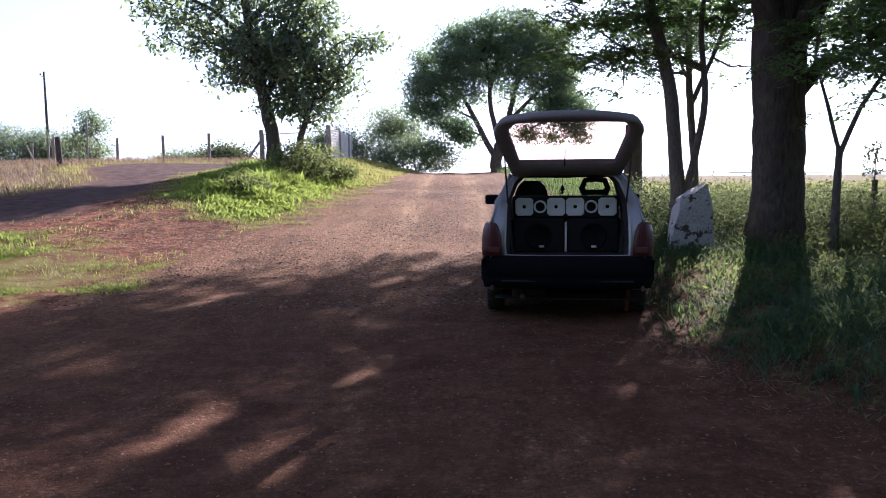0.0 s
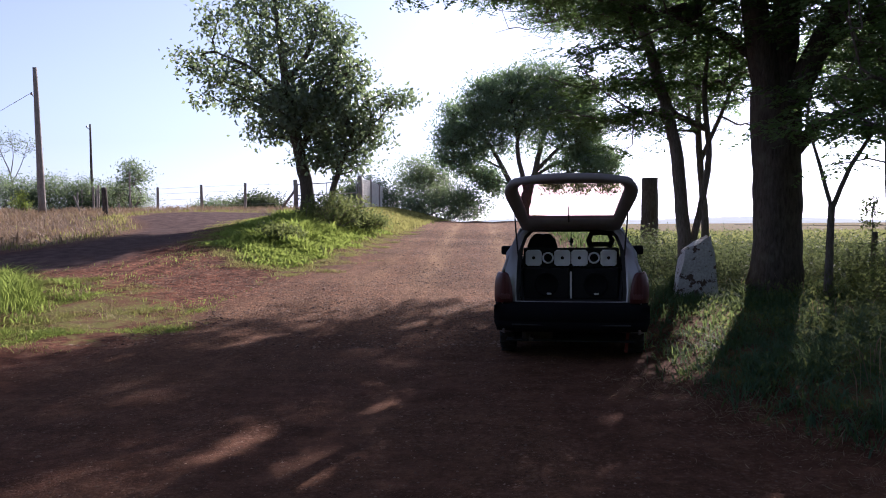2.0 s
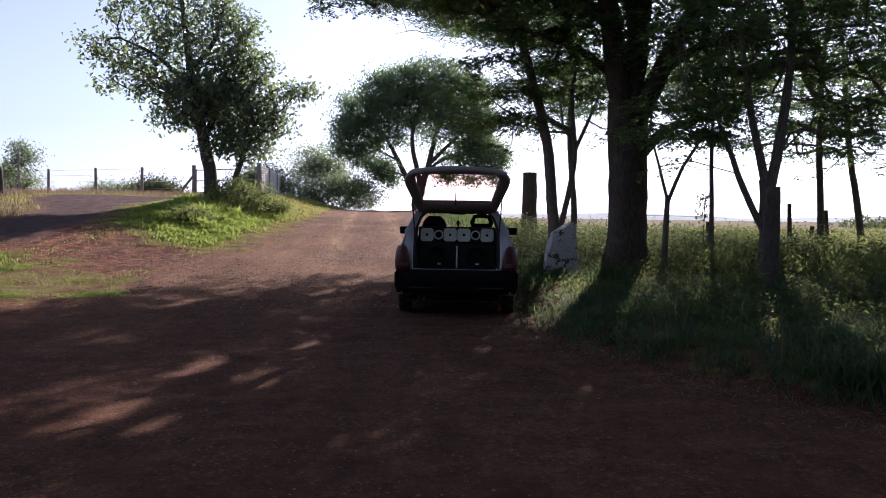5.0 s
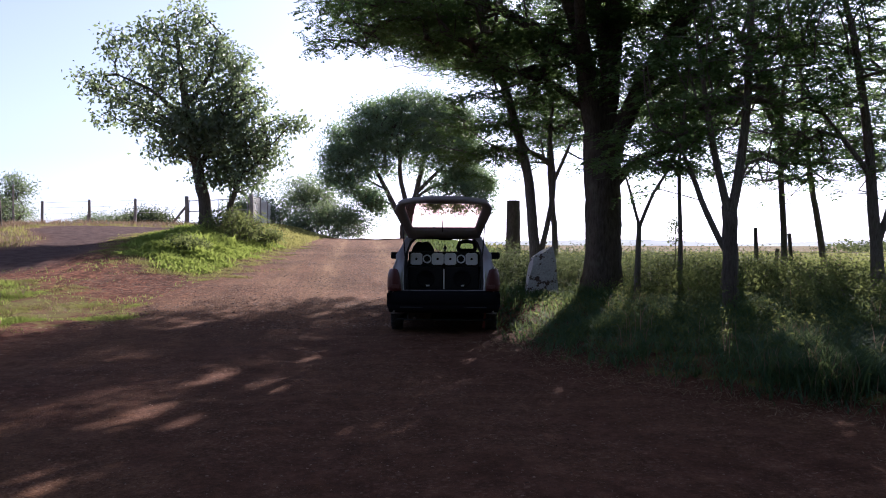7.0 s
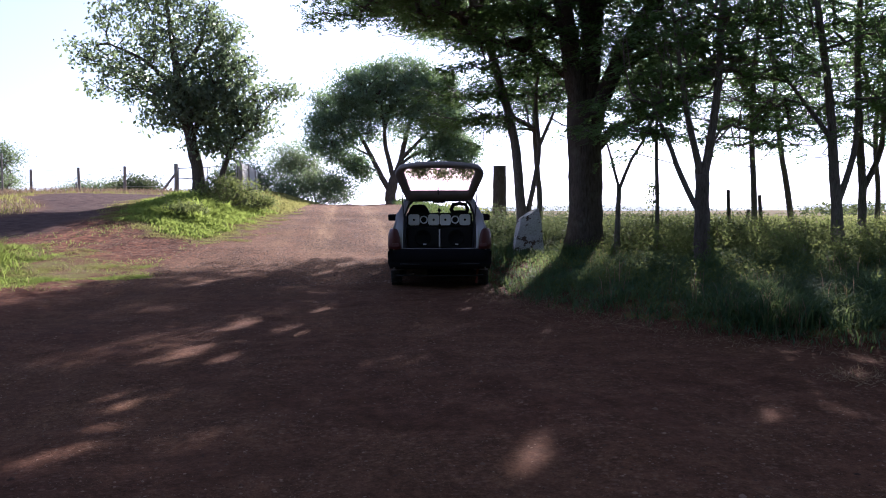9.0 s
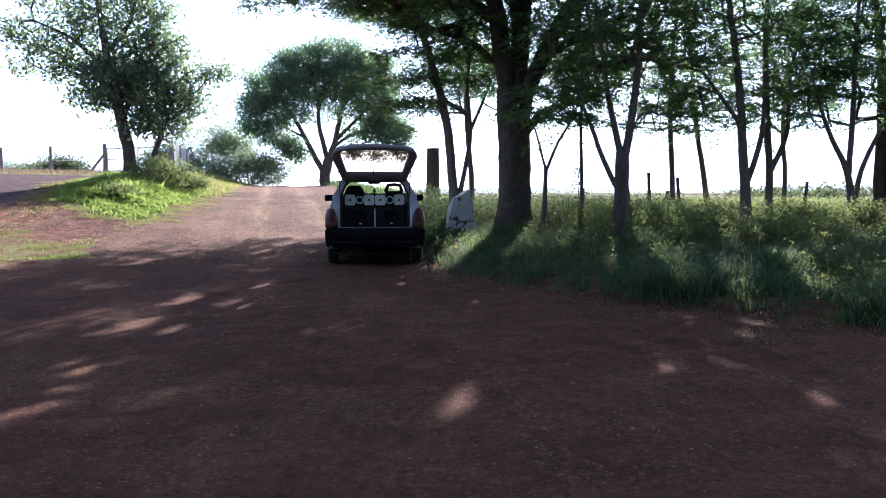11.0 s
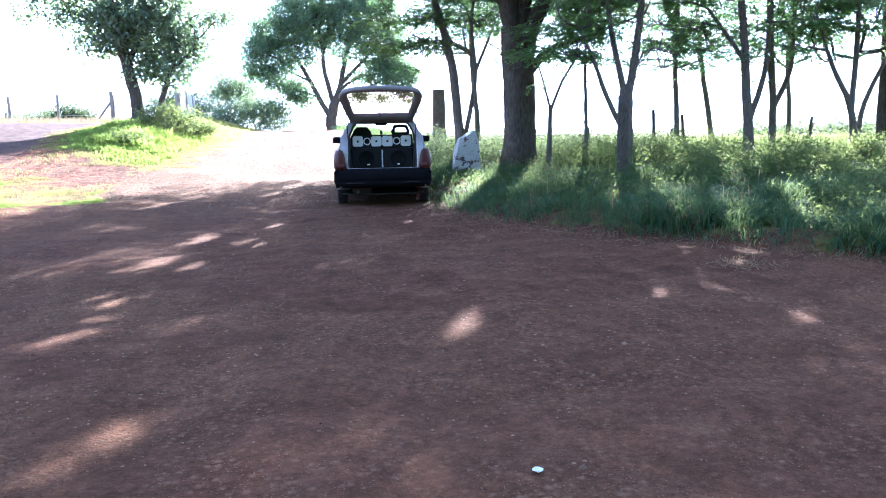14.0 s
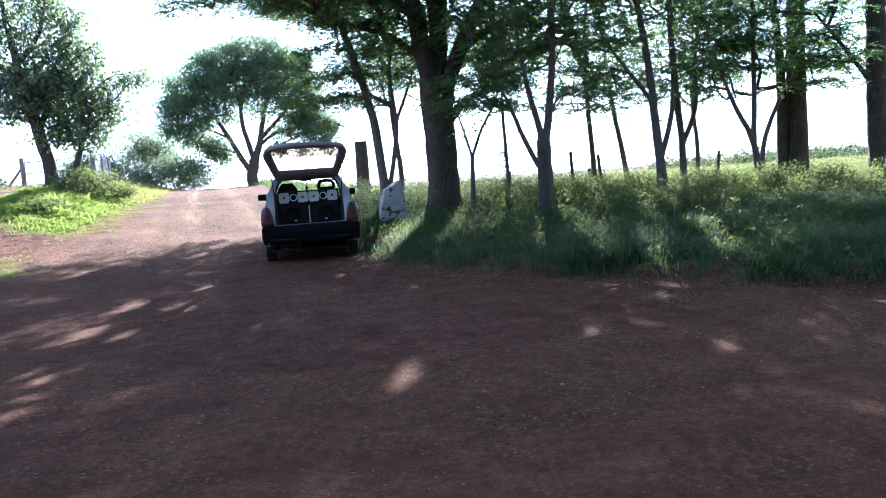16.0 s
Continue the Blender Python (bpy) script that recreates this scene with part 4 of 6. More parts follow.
def left_tree():
    tree("bank_tree", (-5.9, 27.2), [([(0, 0, 0), (-0.02, 0, 1.0), (-0.25, 0, 2.2), (-0.5, 0, 3.5), (-0.8, 0, 5.3), (-1.1, 0, 7.8)], (0.27, 0.23, 0.21, 0.19, 0.13, 0.05)),
         ([(-0.3, 0, 2.3), (0.4, 0.1, 3.7), (1.2, 0.1, 4.9), (2.0, 0, 5.5)], (0.12, 0.10, 0.07, 0.03)), ([(-0.6, 0, 3.9), (-1.8, 0, 5.2), (-3.2, 0, 5.9)], (0.10, 0.07, 0.03)),
         ([(-0.7, 0, 4.8), (0.1, 0.2, 6.0), (0.5, 0.2, 7.6)], (0.10, 0.08, 0.03)), ([(-0.4, 0, 3.0), (-1.3, -0.2, 4.2), (-2.4, -0.2, 4.7)], (0.07, 0.05, 0.02)),
         ([(0.85, -0.3, 0.0), (0.95, -0.3, 1.0), (1.25, -0.3, 1.9), (1.6, -0.2, 2.9)], (0.13, 0.11, 0.09, 0.04))],
         [((-0.6, 0, 3.8), (1.2, 1.2, 1.2), 200), ((0.6, 0, 3.6), (1.2, 1.2, 1.1), 190), ((1.9, 0, 3.5), (0.9, 0.9, 0.8), 66), ((2.9, 0, 4.1), (0.6, 0.6, 0.35), 20), ((3.6, 0, 4.3), (0.3, 0.3, 0.15), 5), ((1.4, 0, 2.2), (0.9, 0.9, 0.7), 60), ((0.3, 0, 2.3), (0.7, 0.8, 0.6), 40), ((2.5, 0, 2.9), (0.5, 0.5, 0.4), 18),
          ((-2.2, 0, 5.1), (1.1, 1.0, 0.8), 48), ((-3.1, 0, 5.4), (1.0, 0.9, 0.8), 28), ((-4.0, 0, 5.5), (0.5, 0.5, 0.4), 12), ((-4.5, 0, 5.9), (0.3, 0.3, 0.2), 4), ((-3.5, 0, 4.4), (0.5, 0.5, 0.35), 10), ((-2.3, 0, 4.0), (0.6, 0.6, 0.4), 16), ((-2.0, 0, 2.9), (0.25, 0.4, 0.5), 6),
          ((-1.2, 0, 6.0), (1.1, 1.1, 0.9), 60), ((-2.7, 0, 6.7), (0.9, 0.9, 0.7), 24), ((-3.3, 0, 7.2), (0.5, 0.5, 0.4), 10), ((0.2, 0, 5.8), (1.2, 1.2, 1.1), 100), ((1.3, 0, 4.9), (1.0, 1.0, 0.9), 90), ((-0.2, 0, 7.0), (1.1, 1.1, 0.7), 46), ((-1.6, 0, 7.6), (0.9, 0.8, 0.5), 34), ((-0.5, 0, 8.1), (0.8, 0.8, 0.4), 24), ((1.1, 0, 6.5), (0.7, 0.7, 0.5), 24)], 41, BARK_BIG, LEAF_BANK, "leaning broad-leaved tree with a second stem on the grassy bank", per=16, spread=0.25, size=(0.12, 0.23), twig=0.008, flare=1.3, ratio=0.55)


def crest_tree():
    st = [([(0, 0, 0), (-0.1, 0, 1.2), (0.05, 0, 2.0), (0.3, 0, 2.9)], (0.52, 0.44, 0.42, 0.36)),
          ([(-0.2, 0, 1.7), (-0.7, 0.1, 2.6), (-1.3, 0.2, 3.8), (-2.4, 0.3, 5.9), (-3.6, 0.4, 7.4)], (0.24, 0.22, 0.20, 0.15, 0.06)),
          ([(0.15, 0, 2.6), (-0.15, -0.1, 3.8), (-0.5, -0.2, 5.4), (-0.6, -0.3, 7.2), (-1.0, -0.3, 9.2)], (0.22, 0.20, 0.17, 0.13, 0.05)),
          ([(0.3, 0, 2.8), (0.75, 0.1, 4.0), (1.0, 0.2, 5.2), (1.5, 0.3, 7.0), (2.0, 0.3, 9.4)], (0.30, 0.24, 0.20, 0.15, 0.05)),
          ([(0.8, 0.1, 4.2), (1.9, -0.2, 5.3), (3.2, -0.4, 6.6), (4.2, -0.4, 8.0)], (0.17, 0.14, 0.10, 0.04)),
          ([(0.65, 0, 3.7), (2.0, 0.3, 4.6), (3.6, 0.5, 5.0), (5.4, 0.5, 5.2)], (0.13, 0.11, 0.08, 0.03)),
          ([(-1.6, 0.2, 4.4), (-2.8, 0.1, 5.0), (-4.4, 0.0, 5.6)], (0.10, 0.08, 0.03)),
          ([(-1.0, 0.1, 3.2), (-1.9, -0.2, 3.5), (-2.9, -0.3, 3.7)], (0.08, 0.06, 0.02))]
    rnd = random.Random(52)
    lb = []
    for x, z, q, n in ((-4.6, 8.3, 1.4, 60), (-3.2, 9.5, 1.3, 56), (-1.4, 10.4, 1.4, 60), (0.5, 10.7, 1.5, 66), (2.3, 10.9, 1.3, 58), (3.7, 9.9, 1.3, 56), (4.6, 8.5, 1.2, 48), (-2.6, 8.0, 1.3, 46), (-0.6, 8.8, 1.5, 60), (1.5, 9.0, 1.5, 60), (3.1, 7.9, 1.3, 46), (-5.5, 6.9, 1.0, 40), (-4.1, 6.7, 1.0, 32),
                       (-2.5, 6.6, 0.8, 16), (0.2, 7.3, 1.0, 20), (2.2, 6.7, 0.8, 16), (4.6, 6.9, 1.0, 34), (-5.7, 5.4, 0.8, 26), (-4.8, 4.7, 0.7, 20), (-3.4, 5.5, 0.6, 12), (-1.2, 6.0, 0.6, 7), (-2.9, 3.7, 0.75, 26), (-2.0, 3.1, 0.55, 14), (-3.6, 4.3, 0.5, 9),
                       (5.7, 5.4, 0.9, 30), (5.0, 6.2, 0.8, 20), (4.0, 6.2, 0.7, 14), (4.2, 5.3, 0.6, 12), (6.3, 4.6, 0.75, 20), (3.5, 5.6, 0.7, 16), (4.8, 4.5, 0.7, 18), (3.3, 4.5, 0.5, 8), (1.9, 4.9, 0.5, 7), (5.6, 3.7, 0.5, 9), (2.2, 3.3, 0.5, 14), (4.0, 3.1, 0.35, 8), (6.3, 3.2, 0.35, 8), (0.9, 6.0, 0.6, 6)):
        lb.append(((x, rnd.uniform(-1.3, 1.3) * (1 if z > 6 else 0.5), z), (q * 1.35, q * 1.4, q * 1.05), int(n * 1.25)))
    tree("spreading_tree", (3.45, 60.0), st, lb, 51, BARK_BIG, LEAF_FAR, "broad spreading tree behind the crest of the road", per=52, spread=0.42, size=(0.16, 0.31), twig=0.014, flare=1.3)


def bush(name, base, lobes, seed, leaf, label, per=55, spread=0.4, size=(0.10, 0.21), group=""):
    rnd = random.Random(seed)
    more = []
    for (cx, cy, cz), (rx, ry, rz), n in lobes:
        for _ in range(5):
            a = rnd.uniform(-0.3, math.pi + 0.3)
            more.append(((cx + rx * 0.95 * math.cos(a), cy + ry * rnd.uniform(-0.5, 0.5), cz + rz * 0.9 * math.sin(a)), (rx * 0.45, ry * 0.5, rz * 0.5), max(5, n // 7)))
    lobes = lobes + more
    q = min(1.0, lobes[0][0][2] * 0.8)
    st = [([(0, 0, 0), (0.05, 0, 0.4 * q), (0.0, 0, 0.9 * q)], (0.07 * q, 0.06 * q, 0.03 * q)), ([(0.1, 0, 0), (0.1 + 0.2 * q, 0.1 * q, 0.5 * q), (0.1 + 0.5 * q, 0.1 * q, 1.0 * q)], (0.05 * q, 0.04 * q, 0.02 * q))]
    return tree(name, base, st, lobes, seed, BARK_PALE, leaf, label, per, spread, size, 0.006, 7, 1.2, "bush", group, grip=0.2)


def far_growth():
    g = "bushes beyond the fence"
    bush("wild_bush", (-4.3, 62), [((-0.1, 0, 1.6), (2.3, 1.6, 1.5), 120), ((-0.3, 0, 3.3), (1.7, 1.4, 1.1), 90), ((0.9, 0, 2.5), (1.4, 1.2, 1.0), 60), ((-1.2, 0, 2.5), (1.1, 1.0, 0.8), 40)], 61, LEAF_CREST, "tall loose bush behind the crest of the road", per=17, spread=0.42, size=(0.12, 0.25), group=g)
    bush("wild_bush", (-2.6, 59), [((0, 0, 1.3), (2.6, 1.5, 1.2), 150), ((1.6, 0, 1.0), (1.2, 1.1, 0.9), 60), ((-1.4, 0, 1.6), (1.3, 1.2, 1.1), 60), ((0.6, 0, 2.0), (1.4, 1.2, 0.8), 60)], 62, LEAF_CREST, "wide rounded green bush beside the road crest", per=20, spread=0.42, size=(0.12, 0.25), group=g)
    bush("wild_bush", (-13.6, 47), [((0.3, 0, 0.42), (1.15, 0.9, 0.38), 50)], 63, LEAF_SHADE, "low dark bush behind the wire fence", group=g)
    bush("wild_bush", (-7.0, 50), [((0, 0, 1.0), (1.6, 1, 0.8), 70)], 64, LEAF_BUSH, "low bush behind the field gate", group=g)
    bush("wild_bush", (-20.3, 45.5), [((0, 0, 1.3), (0.9, 0.9, 0.9), 50), ((0.3, 0, 2.3), (0.7, 0.7, 0.5), 25)], 65, LEAF_BUSH, "upright thin bush beside the fence", per=18, spread=0.3, group=g)
    for k, (x, y, w, h) in enumerate(((-27, 50, 2.2, 1.6), (-30.5, 49, 2.4, 1.9), (-24.3, 52, 2.0, 1.3), (-34, 47, 2.6, 2.0), (-17.5, 58, 3.0, 0.6))):
        bush("wild_bush", (x, y), [((0, 0, h * 0.6), (w, 1.6, h * 0.7), 120)], 66 + k, LEAF_BUSH, "wide tangled bush in the hedge behind the pole", per=60, size=(0.09, 0.18), group=g)
    bush("wild_bush", (-20.9, 35.2), [((0, 0, 0.45), (0.28, 0.28, 0.4), 26)], 75, GRASS, "small yellow-green bush at the foot of the pole", per=20, spread=0.12, size=(0.05, 0.10), group=g)
    tree("bare_tree", (-30.3, 50.2), [([(0, 0, 0), (0.1, 0, 1.4), (0.0, 0, 2.6), (-0.5, 0, 3.8), (-1.0, 0, 5.0)], (0.07, 0.055, 0.045, 0.03, 0.01)), ([(0.05, 0, 2.0), (0.7, 0, 3.2), (1.2, 0, 4.6)], (0.035, 0.025, 0.01)), ([(0.0, 0, 2.6), (0.2, 0, 3.8), (0.1, 0, 5.1)], (0.035, 0.025, 0.008))],
         [((-0.9, 0, 4.5), (1.1, 1.0, 0.7), 46), ((1.0, 0, 4.4), (0.9, 0.9, 0.6), 40), ((0.0, 0, 4.9), (0.8, 0.8, 0.5), 30)], 59, BARK_PALE, LEAF_BUSH, "pale half-bare tree rising above the hedge", per=6, spread=0.22, size=(0.08, 0.16), twig=0.0055, sides=8)
    # hedge line far over the crop field
    rng = np.random.RandomState(77)
    c = []
    for _ in range(150):
        x, y = rng.uniform(185, 420), rng.uniform(230, 330)
        z = float(ground_z(x, y))
        w = rng.uniform(2, 6)
        c.append(np.array([x, y, z]) + rng.normal(0, 1, (26, 3)) * np.array([w, 3, 1.2]) + np.array([0, 0, 1.8]))
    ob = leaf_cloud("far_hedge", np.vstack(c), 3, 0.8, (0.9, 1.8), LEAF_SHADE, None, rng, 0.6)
    tagged(ob, "far dark hedge line across the crop field", "hedge", kind="stuff")
    # unseen belt of leaves, added behind the view to hold back skylight
    c = []
    for _ in range(420):
        a = rng.uniform(-0.5, math.pi + 0.5)
        r = rng.uniform(15, 19)
        x, y = 2 + r * math.cos(a), -5 - r * math.sin(a)
        if y > -3:
            continue
        c.append(np.array([x, y, float(ground_z(x, y)) + rng.uniform(0.5, 14)]) + rng.normal(0, 0.9, (40, 3)))
    ob = leaf_cloud("skylight_block", np.vstack(c), 3, 0.3, (0.5, 0.9), LEAF_BIG, None, rng, 0.6)
    tagged(ob, "unseen leaf belt added behind the view to dim the skylight", "woods", kind="stuff")
    # low hills on the horizon, distance haze put into their blue colour
    xs = np.linspace(-300, 2600, 90)
    rows = []
    for d, s in ((0, 0.0), (60, 0.5), (160, 0.85), (300, 1.0), (700, 0.7)):
        hgt = (9 + 6 * np.sin(xs / 210) + 4 * np.sin(xs / 83 + 1) + 15 * smooth(xs, 500, 1500)) * s
        rows.append(np.stack([xs, 1500 - xs * 0.25 + d, hgt - 6], 1))
    v = np.vstack(rows)
    i = np.arange(len(v)).reshape(5, 90)
    f = np.stack([i[:-1, :-1], i[:-1, 1:], i[1:, 1:], i[1:, :-1]], -1).reshape(-1, 4)
    hills = arrays("backdrop", v, f, plain("far_hills_haze", (0.16, 0.20, 0.22), 1.0, 0.0, 0.3, 0.02), smooth=True)
    tagged(hills, "low hills on the horizon with blue haze in their colour", "hills", kind="structure")


big_tree()
verge_trees()
left_tree()
crest_tree()
far_growth()


# ---- the parked car ----
def car_side(y, z):
    """Half width of the car's body."""
    w = lerp(y, [(-0.02, 0.72), (0.1, 0.775), (0.4, 0.80), (2.6, 0.80), (3.3, 0.77), (3.7, 0.66)])
    return float(w * lerp(z, [(0.18, 0.95), (0.35, 0.985), (0.55, 1.0), (0.75, 0.995), (0.9, 0.965), (0.97, 0.93)]))


def wheel(parent, x, y, sign):
    bm = bmesh.new()
    prof = [(0.17, -0.08), (0.25, -0.085), (0.282, -0.07), (0.29, -0.035), (0.29, 0.035), (0.282, 0.07), (0.25, 0.085), (0.17, 0.08)]
    lathe(bm, prof, (0, 0, 0), "x", 32)
    tyre = part("wheel", bm, RUBBER, parent, "dusty black tyre", True)
    tyre.location = (x, y, 0.29)
    bm = bmesh.new()
    s = sign
    lathe(bm, [(0.175, s * 0.0), (0.175, s * 0.06), (0.15, s * 0.075), (0.12, s * 0.05), (0.05, s * 0.06), (0.03, s * 0.075)], (0, 0, 0), "x", 24)
    part("rim", bm, RIM, tyre, "dusty steel wheel rim", True)
    bm = bmesh.new()
    for k in range(44):
        a = 2 * math.pi * k / 44
        box(bm, (0.045 * (1 if k % 2 else -1), 0.289 * math.cos(a), 0.289 * math.sin(a)), (0.07, 0.018, 0.012), 0, Matrix.Rotation(a, 3, "X"))
    part("tread", bm, RUBBER, tyre)


def car():
    gz = float(ground_z(1.2, 8.3))
    root = thing("hatchback_car", pose(1.125, 7.66, gz - 0.015, 1.8, 0, -6.5), "small silver hatchback parked at the roadside with its tailgate open", "car")
    arch = ((0.62, 0.345), (2.98, 0.345))

    def low(y):
        z = 0.30 if y < 0.3 else 0.19
        for c, r in arch:
            if abs(y - c) < r:
                z = max(z, 0.27 + math.sqrt(r * r - (y - c) ** 2))
        return z

    ys = sorted(set([0.0, 0.05, 0.1, 0.18, 0.25] + [0.62 + 0.345 * math.cos(a * math.pi / 12) for a in range(13)] + [1.2, 1.6, 2.0, 2.4] + [2.98 + 0.345 * math.cos(a * math.pi / 12) for a in range(13)] + [3.45, 3.6, 3.7]))
    bm = bmesh.new()
    for s in (-1, 1):
        rows = []
        for y in ys:
            zl, zt = low(y), float(lerp(y, [(0, 0.95), (1.5, 0.935), (2.7, 0.92), (3.2, 0.84), (3.7, 0.66)]))
            rows.append([(s * car_side(y, zl + (zt - zl) * k / 8), y, zl + (zt - zl) * k / 8) for k in range(9)])
        sheet(bm, rows)
        # wheel arch lips and wells
        for c, r in arch:
            lip = []
            for a in range(13):
                yy, zz = c + r * math.cos(a * math.pi / 12), 0.27 + r * math.sin(a * math.pi / 12)
                lip.append([(s * (car_side(yy, zz) + 0.012), yy, zz), (s * (car_side(yy, zz) - 0.22), yy, zz)])
            sheet(bm, lip)
    thicken(bm, 0.02)
    # bonnet and nose
    rows = [[(x * w, y, z + 0.03 * (1 - x * x)) for x in (-1, -0.6, -0.2, 0.2, 0.6, 1)] for y, z, w in ((2.72, 0.93, 0.73), (3.1, 0.87, 0.73), (3.45, 0.76, 0.70), (3.66, 0.66, 0.64), (3.72, 0.5, 0.62), (3.70, 0.25, 0.6))]
    sheet(bm, rows)
    # panel below the tailgate opening
    sheet(bm, [[(x, 0.03, z) for x in (-0.72, -0.3, 0.3, 0.72)] for z in (0.42, 0.55, 0.635)])
    part("body", bm, PAINT, root, "silver body shell with road dust", True)

    # roof
    bm = bmesh.new()
    rows = []
    for y, zc in ((0.40, 1.425), (0.7, 1.445), (1.2, 1.455), (1.7, 1.445), (2.05, 1.42)):
        rows.append([(x * 0.56, y, zc - 0.045 * abs(x) ** 2.5) for x in (-1, -0.85, -0.5, 0, 0.5, 0.85, 1)])
    sheet(bm, rows)
    thicken(bm, 0.03)
    part("roof", bm, PAINT, root, "", True)

    # pillars and side glass
    def gx(z):
        return float(lerp(z, [(0.93, 0.745), (1.2, 0.655), (1.40, 0.56)]))

    lines = {"d0": ((0.03, 0.40)), "d1": ((0.62, 0.72)), "b0": ((1.52, 1.50)), "b1": ((1.62, 1.58)), "a0": ((2.62, 2.02)), "a1": ((2.74, 2.09))}

    def strip(bm, a, b, s, off=0.0, z0=0.93, z1=1.41):
        rows = []
        for k in range(7):
            z = z0 + (z1 - z0) * k / 6
            u = (z - 0.93) / 0.48
            ya, yb = lines[a][0] + (lines[a][1] - lines[a][0]) * u, lines[b][0] + (lines[b][1] - lines[b][0]) * u
            rows.append([(s * (gx(z) - off), ya + (yb - ya) * j / 4, z) for j in range(5)])
        sheet(bm, rows)

    for s in (-1, 1):
        for a, b in (("d0", "d1"), ("b0", "b1"), ("a0", "a1")):
            bm = bmesh.new()
            strip(bm, a, b, s)
            thicken(bm, 0.025)
            part("pillar", bm, PAINT, root, "", True)
        for a, b in (("d1", "b0"), ("b1", "a0")):
            bm = bmesh.new()
            strip(bm, a, b, s, 0.012, 0.94, 1.395)
            part("side_window", bm, GLASS_DARK, root, "dark side window glass", True)

    # frame of the tailgate opening
    def yb(z):
        return float(lerp(z, [(0.6, 0.0), (0.95, 0.03), (1.40, 0.40)]))

    outer = [(-0.60, 0.635), (-0.605, 0.75), (-0.60, 0.93), (-0.595, 1.15), (-0.53, 1.34), (-0.46, 1.405), (0, 1.425), (0.46, 1.405), (0.53, 1.34), (0.595, 1.15), (0.60, 0.93), (0.605, 0.75), (0.60, 0.635), (0.3, 0.63), (-0.3, 0.63)]
    rows = [[], [], [], []]
    for x, z in outer:
        k = 0.12 if z > 0.7 else 0.0
        wide = x * (1.0 + (0.17 if 0.7 < z < 1.3 else 0.06))
        rows[0].append((wide, yb(z) + 0.02, z + (0.012 if z > 1.3 else 0)))
        rows[1].append((x, yb(z) - 0.012, z))
        rows[2].append((x * 0.955, yb(z) + 0.02, z - (0.02 if z > 1.3 else -0.012 if z < 0.65 else 0)))
        rows[3].append((x * 0.90, yb(z) + 0.10, z - (0.04 if z > 1.3 else -0.004 if z < 0.65 else 0)))
    bm = bmesh.new()
    sheet(bm, rows[:3], True)
    part("tailgate_frame", bm, PAINT, root, "silver edge of the tailgate opening", True)
    bm = bmesh.new()
    sheet(bm, rows[2:], True)
    part("door_seal", bm, RUBBER, root, "black rubber door seal", True)

    # load space and cabin lining
    bm = bmesh.new()
    for s in (-1, 1):
        sheet(bm, [[(s * x, y, z) for y in (0.12, 0.5, 1.0, 1.6, 2.5)] for x, z in ((0.53, 0.60), (0.56, 0.93))])
        sheet(bm, [[(s * 0.53, 0.42, 1.38), (s * 0.55, 0.42, 1.2), (s * 0.56, 0.16, 0.93)], [(s * 0.53, 0.75, 1.38), (s * 0.55, 0.78, 1.2), (s * 0.58, 0.68, 0.93)]])
    sheet(bm, [[(-0.56, y, 0.60), (0.56, y, 0.60)] for y in (0.06, 1.0)])
    sheet(bm, [[(-0.60, y, 0.42), (0.60, y, 0.42)] for y in (1.0, 2.6)])
    sheet(bm, [[(-0.70, 2.55, z), (0.70, 2.55, z)] for z in (0.3, 0.9)])
    sheet(bm, [[(x, 0.44, 1.375), (x, 1.2, 1.41), (x, 2.0, 1.385)] for x in (-0.52, 0, 0.52)])
    sheet(bm, [[(-0.70, y, 0.20), (0.70, y, 0.20)] for y in (0.15, 3.6)])
    thicken(bm, 0.012)
    part("interior_lining", bm, INNER, root, "black interior lining")
    bm = bmesh.new()
    box(bm, (0, 1.05, 0.84), (1.10, 0.16, 0.56), 0.05)
    part("rear_backrest", bm, FABRIC, root)
    bm = bmesh.new()
    box(bm, (0, 2.38, 0.88), (1.3, 0.34, 0.16), 0.05)
    part("dashboard", bm, INNER, root)
    for x in (-0.36, 0.36):
        bm = bmesh.new()
        box(bm, (x, 1.72, 0.80), (0.46, 0.16, 0.62), 0.06)
        seat = part("front_seat", bm, FABRIC, root)
        bm = bmesh.new()
        if x < 0:
            sheet(bm, [[(x + s * (0.19 - 0.10 * u**3), y, 1.06 + 0.225 * u) for u in (0, 0.35, 0.7, 0.9, 1.0) for s in (-1,)] + [(x + 0.19 - 0.10 * u**3, y, 1.06 + 0.225 * u) for u in (1.0, 0.9, 0.7, 0.35, 0)] for y in (1.64, 1.66, 1.74, 1.76)])
            cap = list(bm.verts)
            bm.faces.new(cap[:10])
            bm.faces.new(cap[-10:][::-1])
        else:
            tube(bm, [(x - 0.10, 1.70, 1.08), (x - 0.145, 1.70, 1.2), (x - 0.11, 1.70, 1.285), (x, 1.70, 1.30), (x + 0.11, 1.70, 1.285), (x + 0.145, 1.70, 1.2), (x + 0.10, 1.70, 1.08)], [0.035] * 7, 8)
            box(bm, (x, 1.70, 1.15), (0.25, 0.06, 0.06), 0.015)
        part("headrest", bm, FABRIC, seat, "dark headrest", False)
    bm = bmesh.new()
    sheet(bm, [[(-0.53, 2.06, 1.40), (-0.2, 2.07, 1.41), (0.2, 2.07, 1.41), (0.53, 2.06, 1.40)], [(-0.66, 2.72, 0.94), (-0.25, 2.76, 0.94), (0.25, 2.76, 0.94), (0.66, 2.72, 0.94)]])
    part("windscreen", bm, GLASS_CLEAR, root, "clear windscreen glass", True).visible_shadow = False
    bm = bmesh.new()
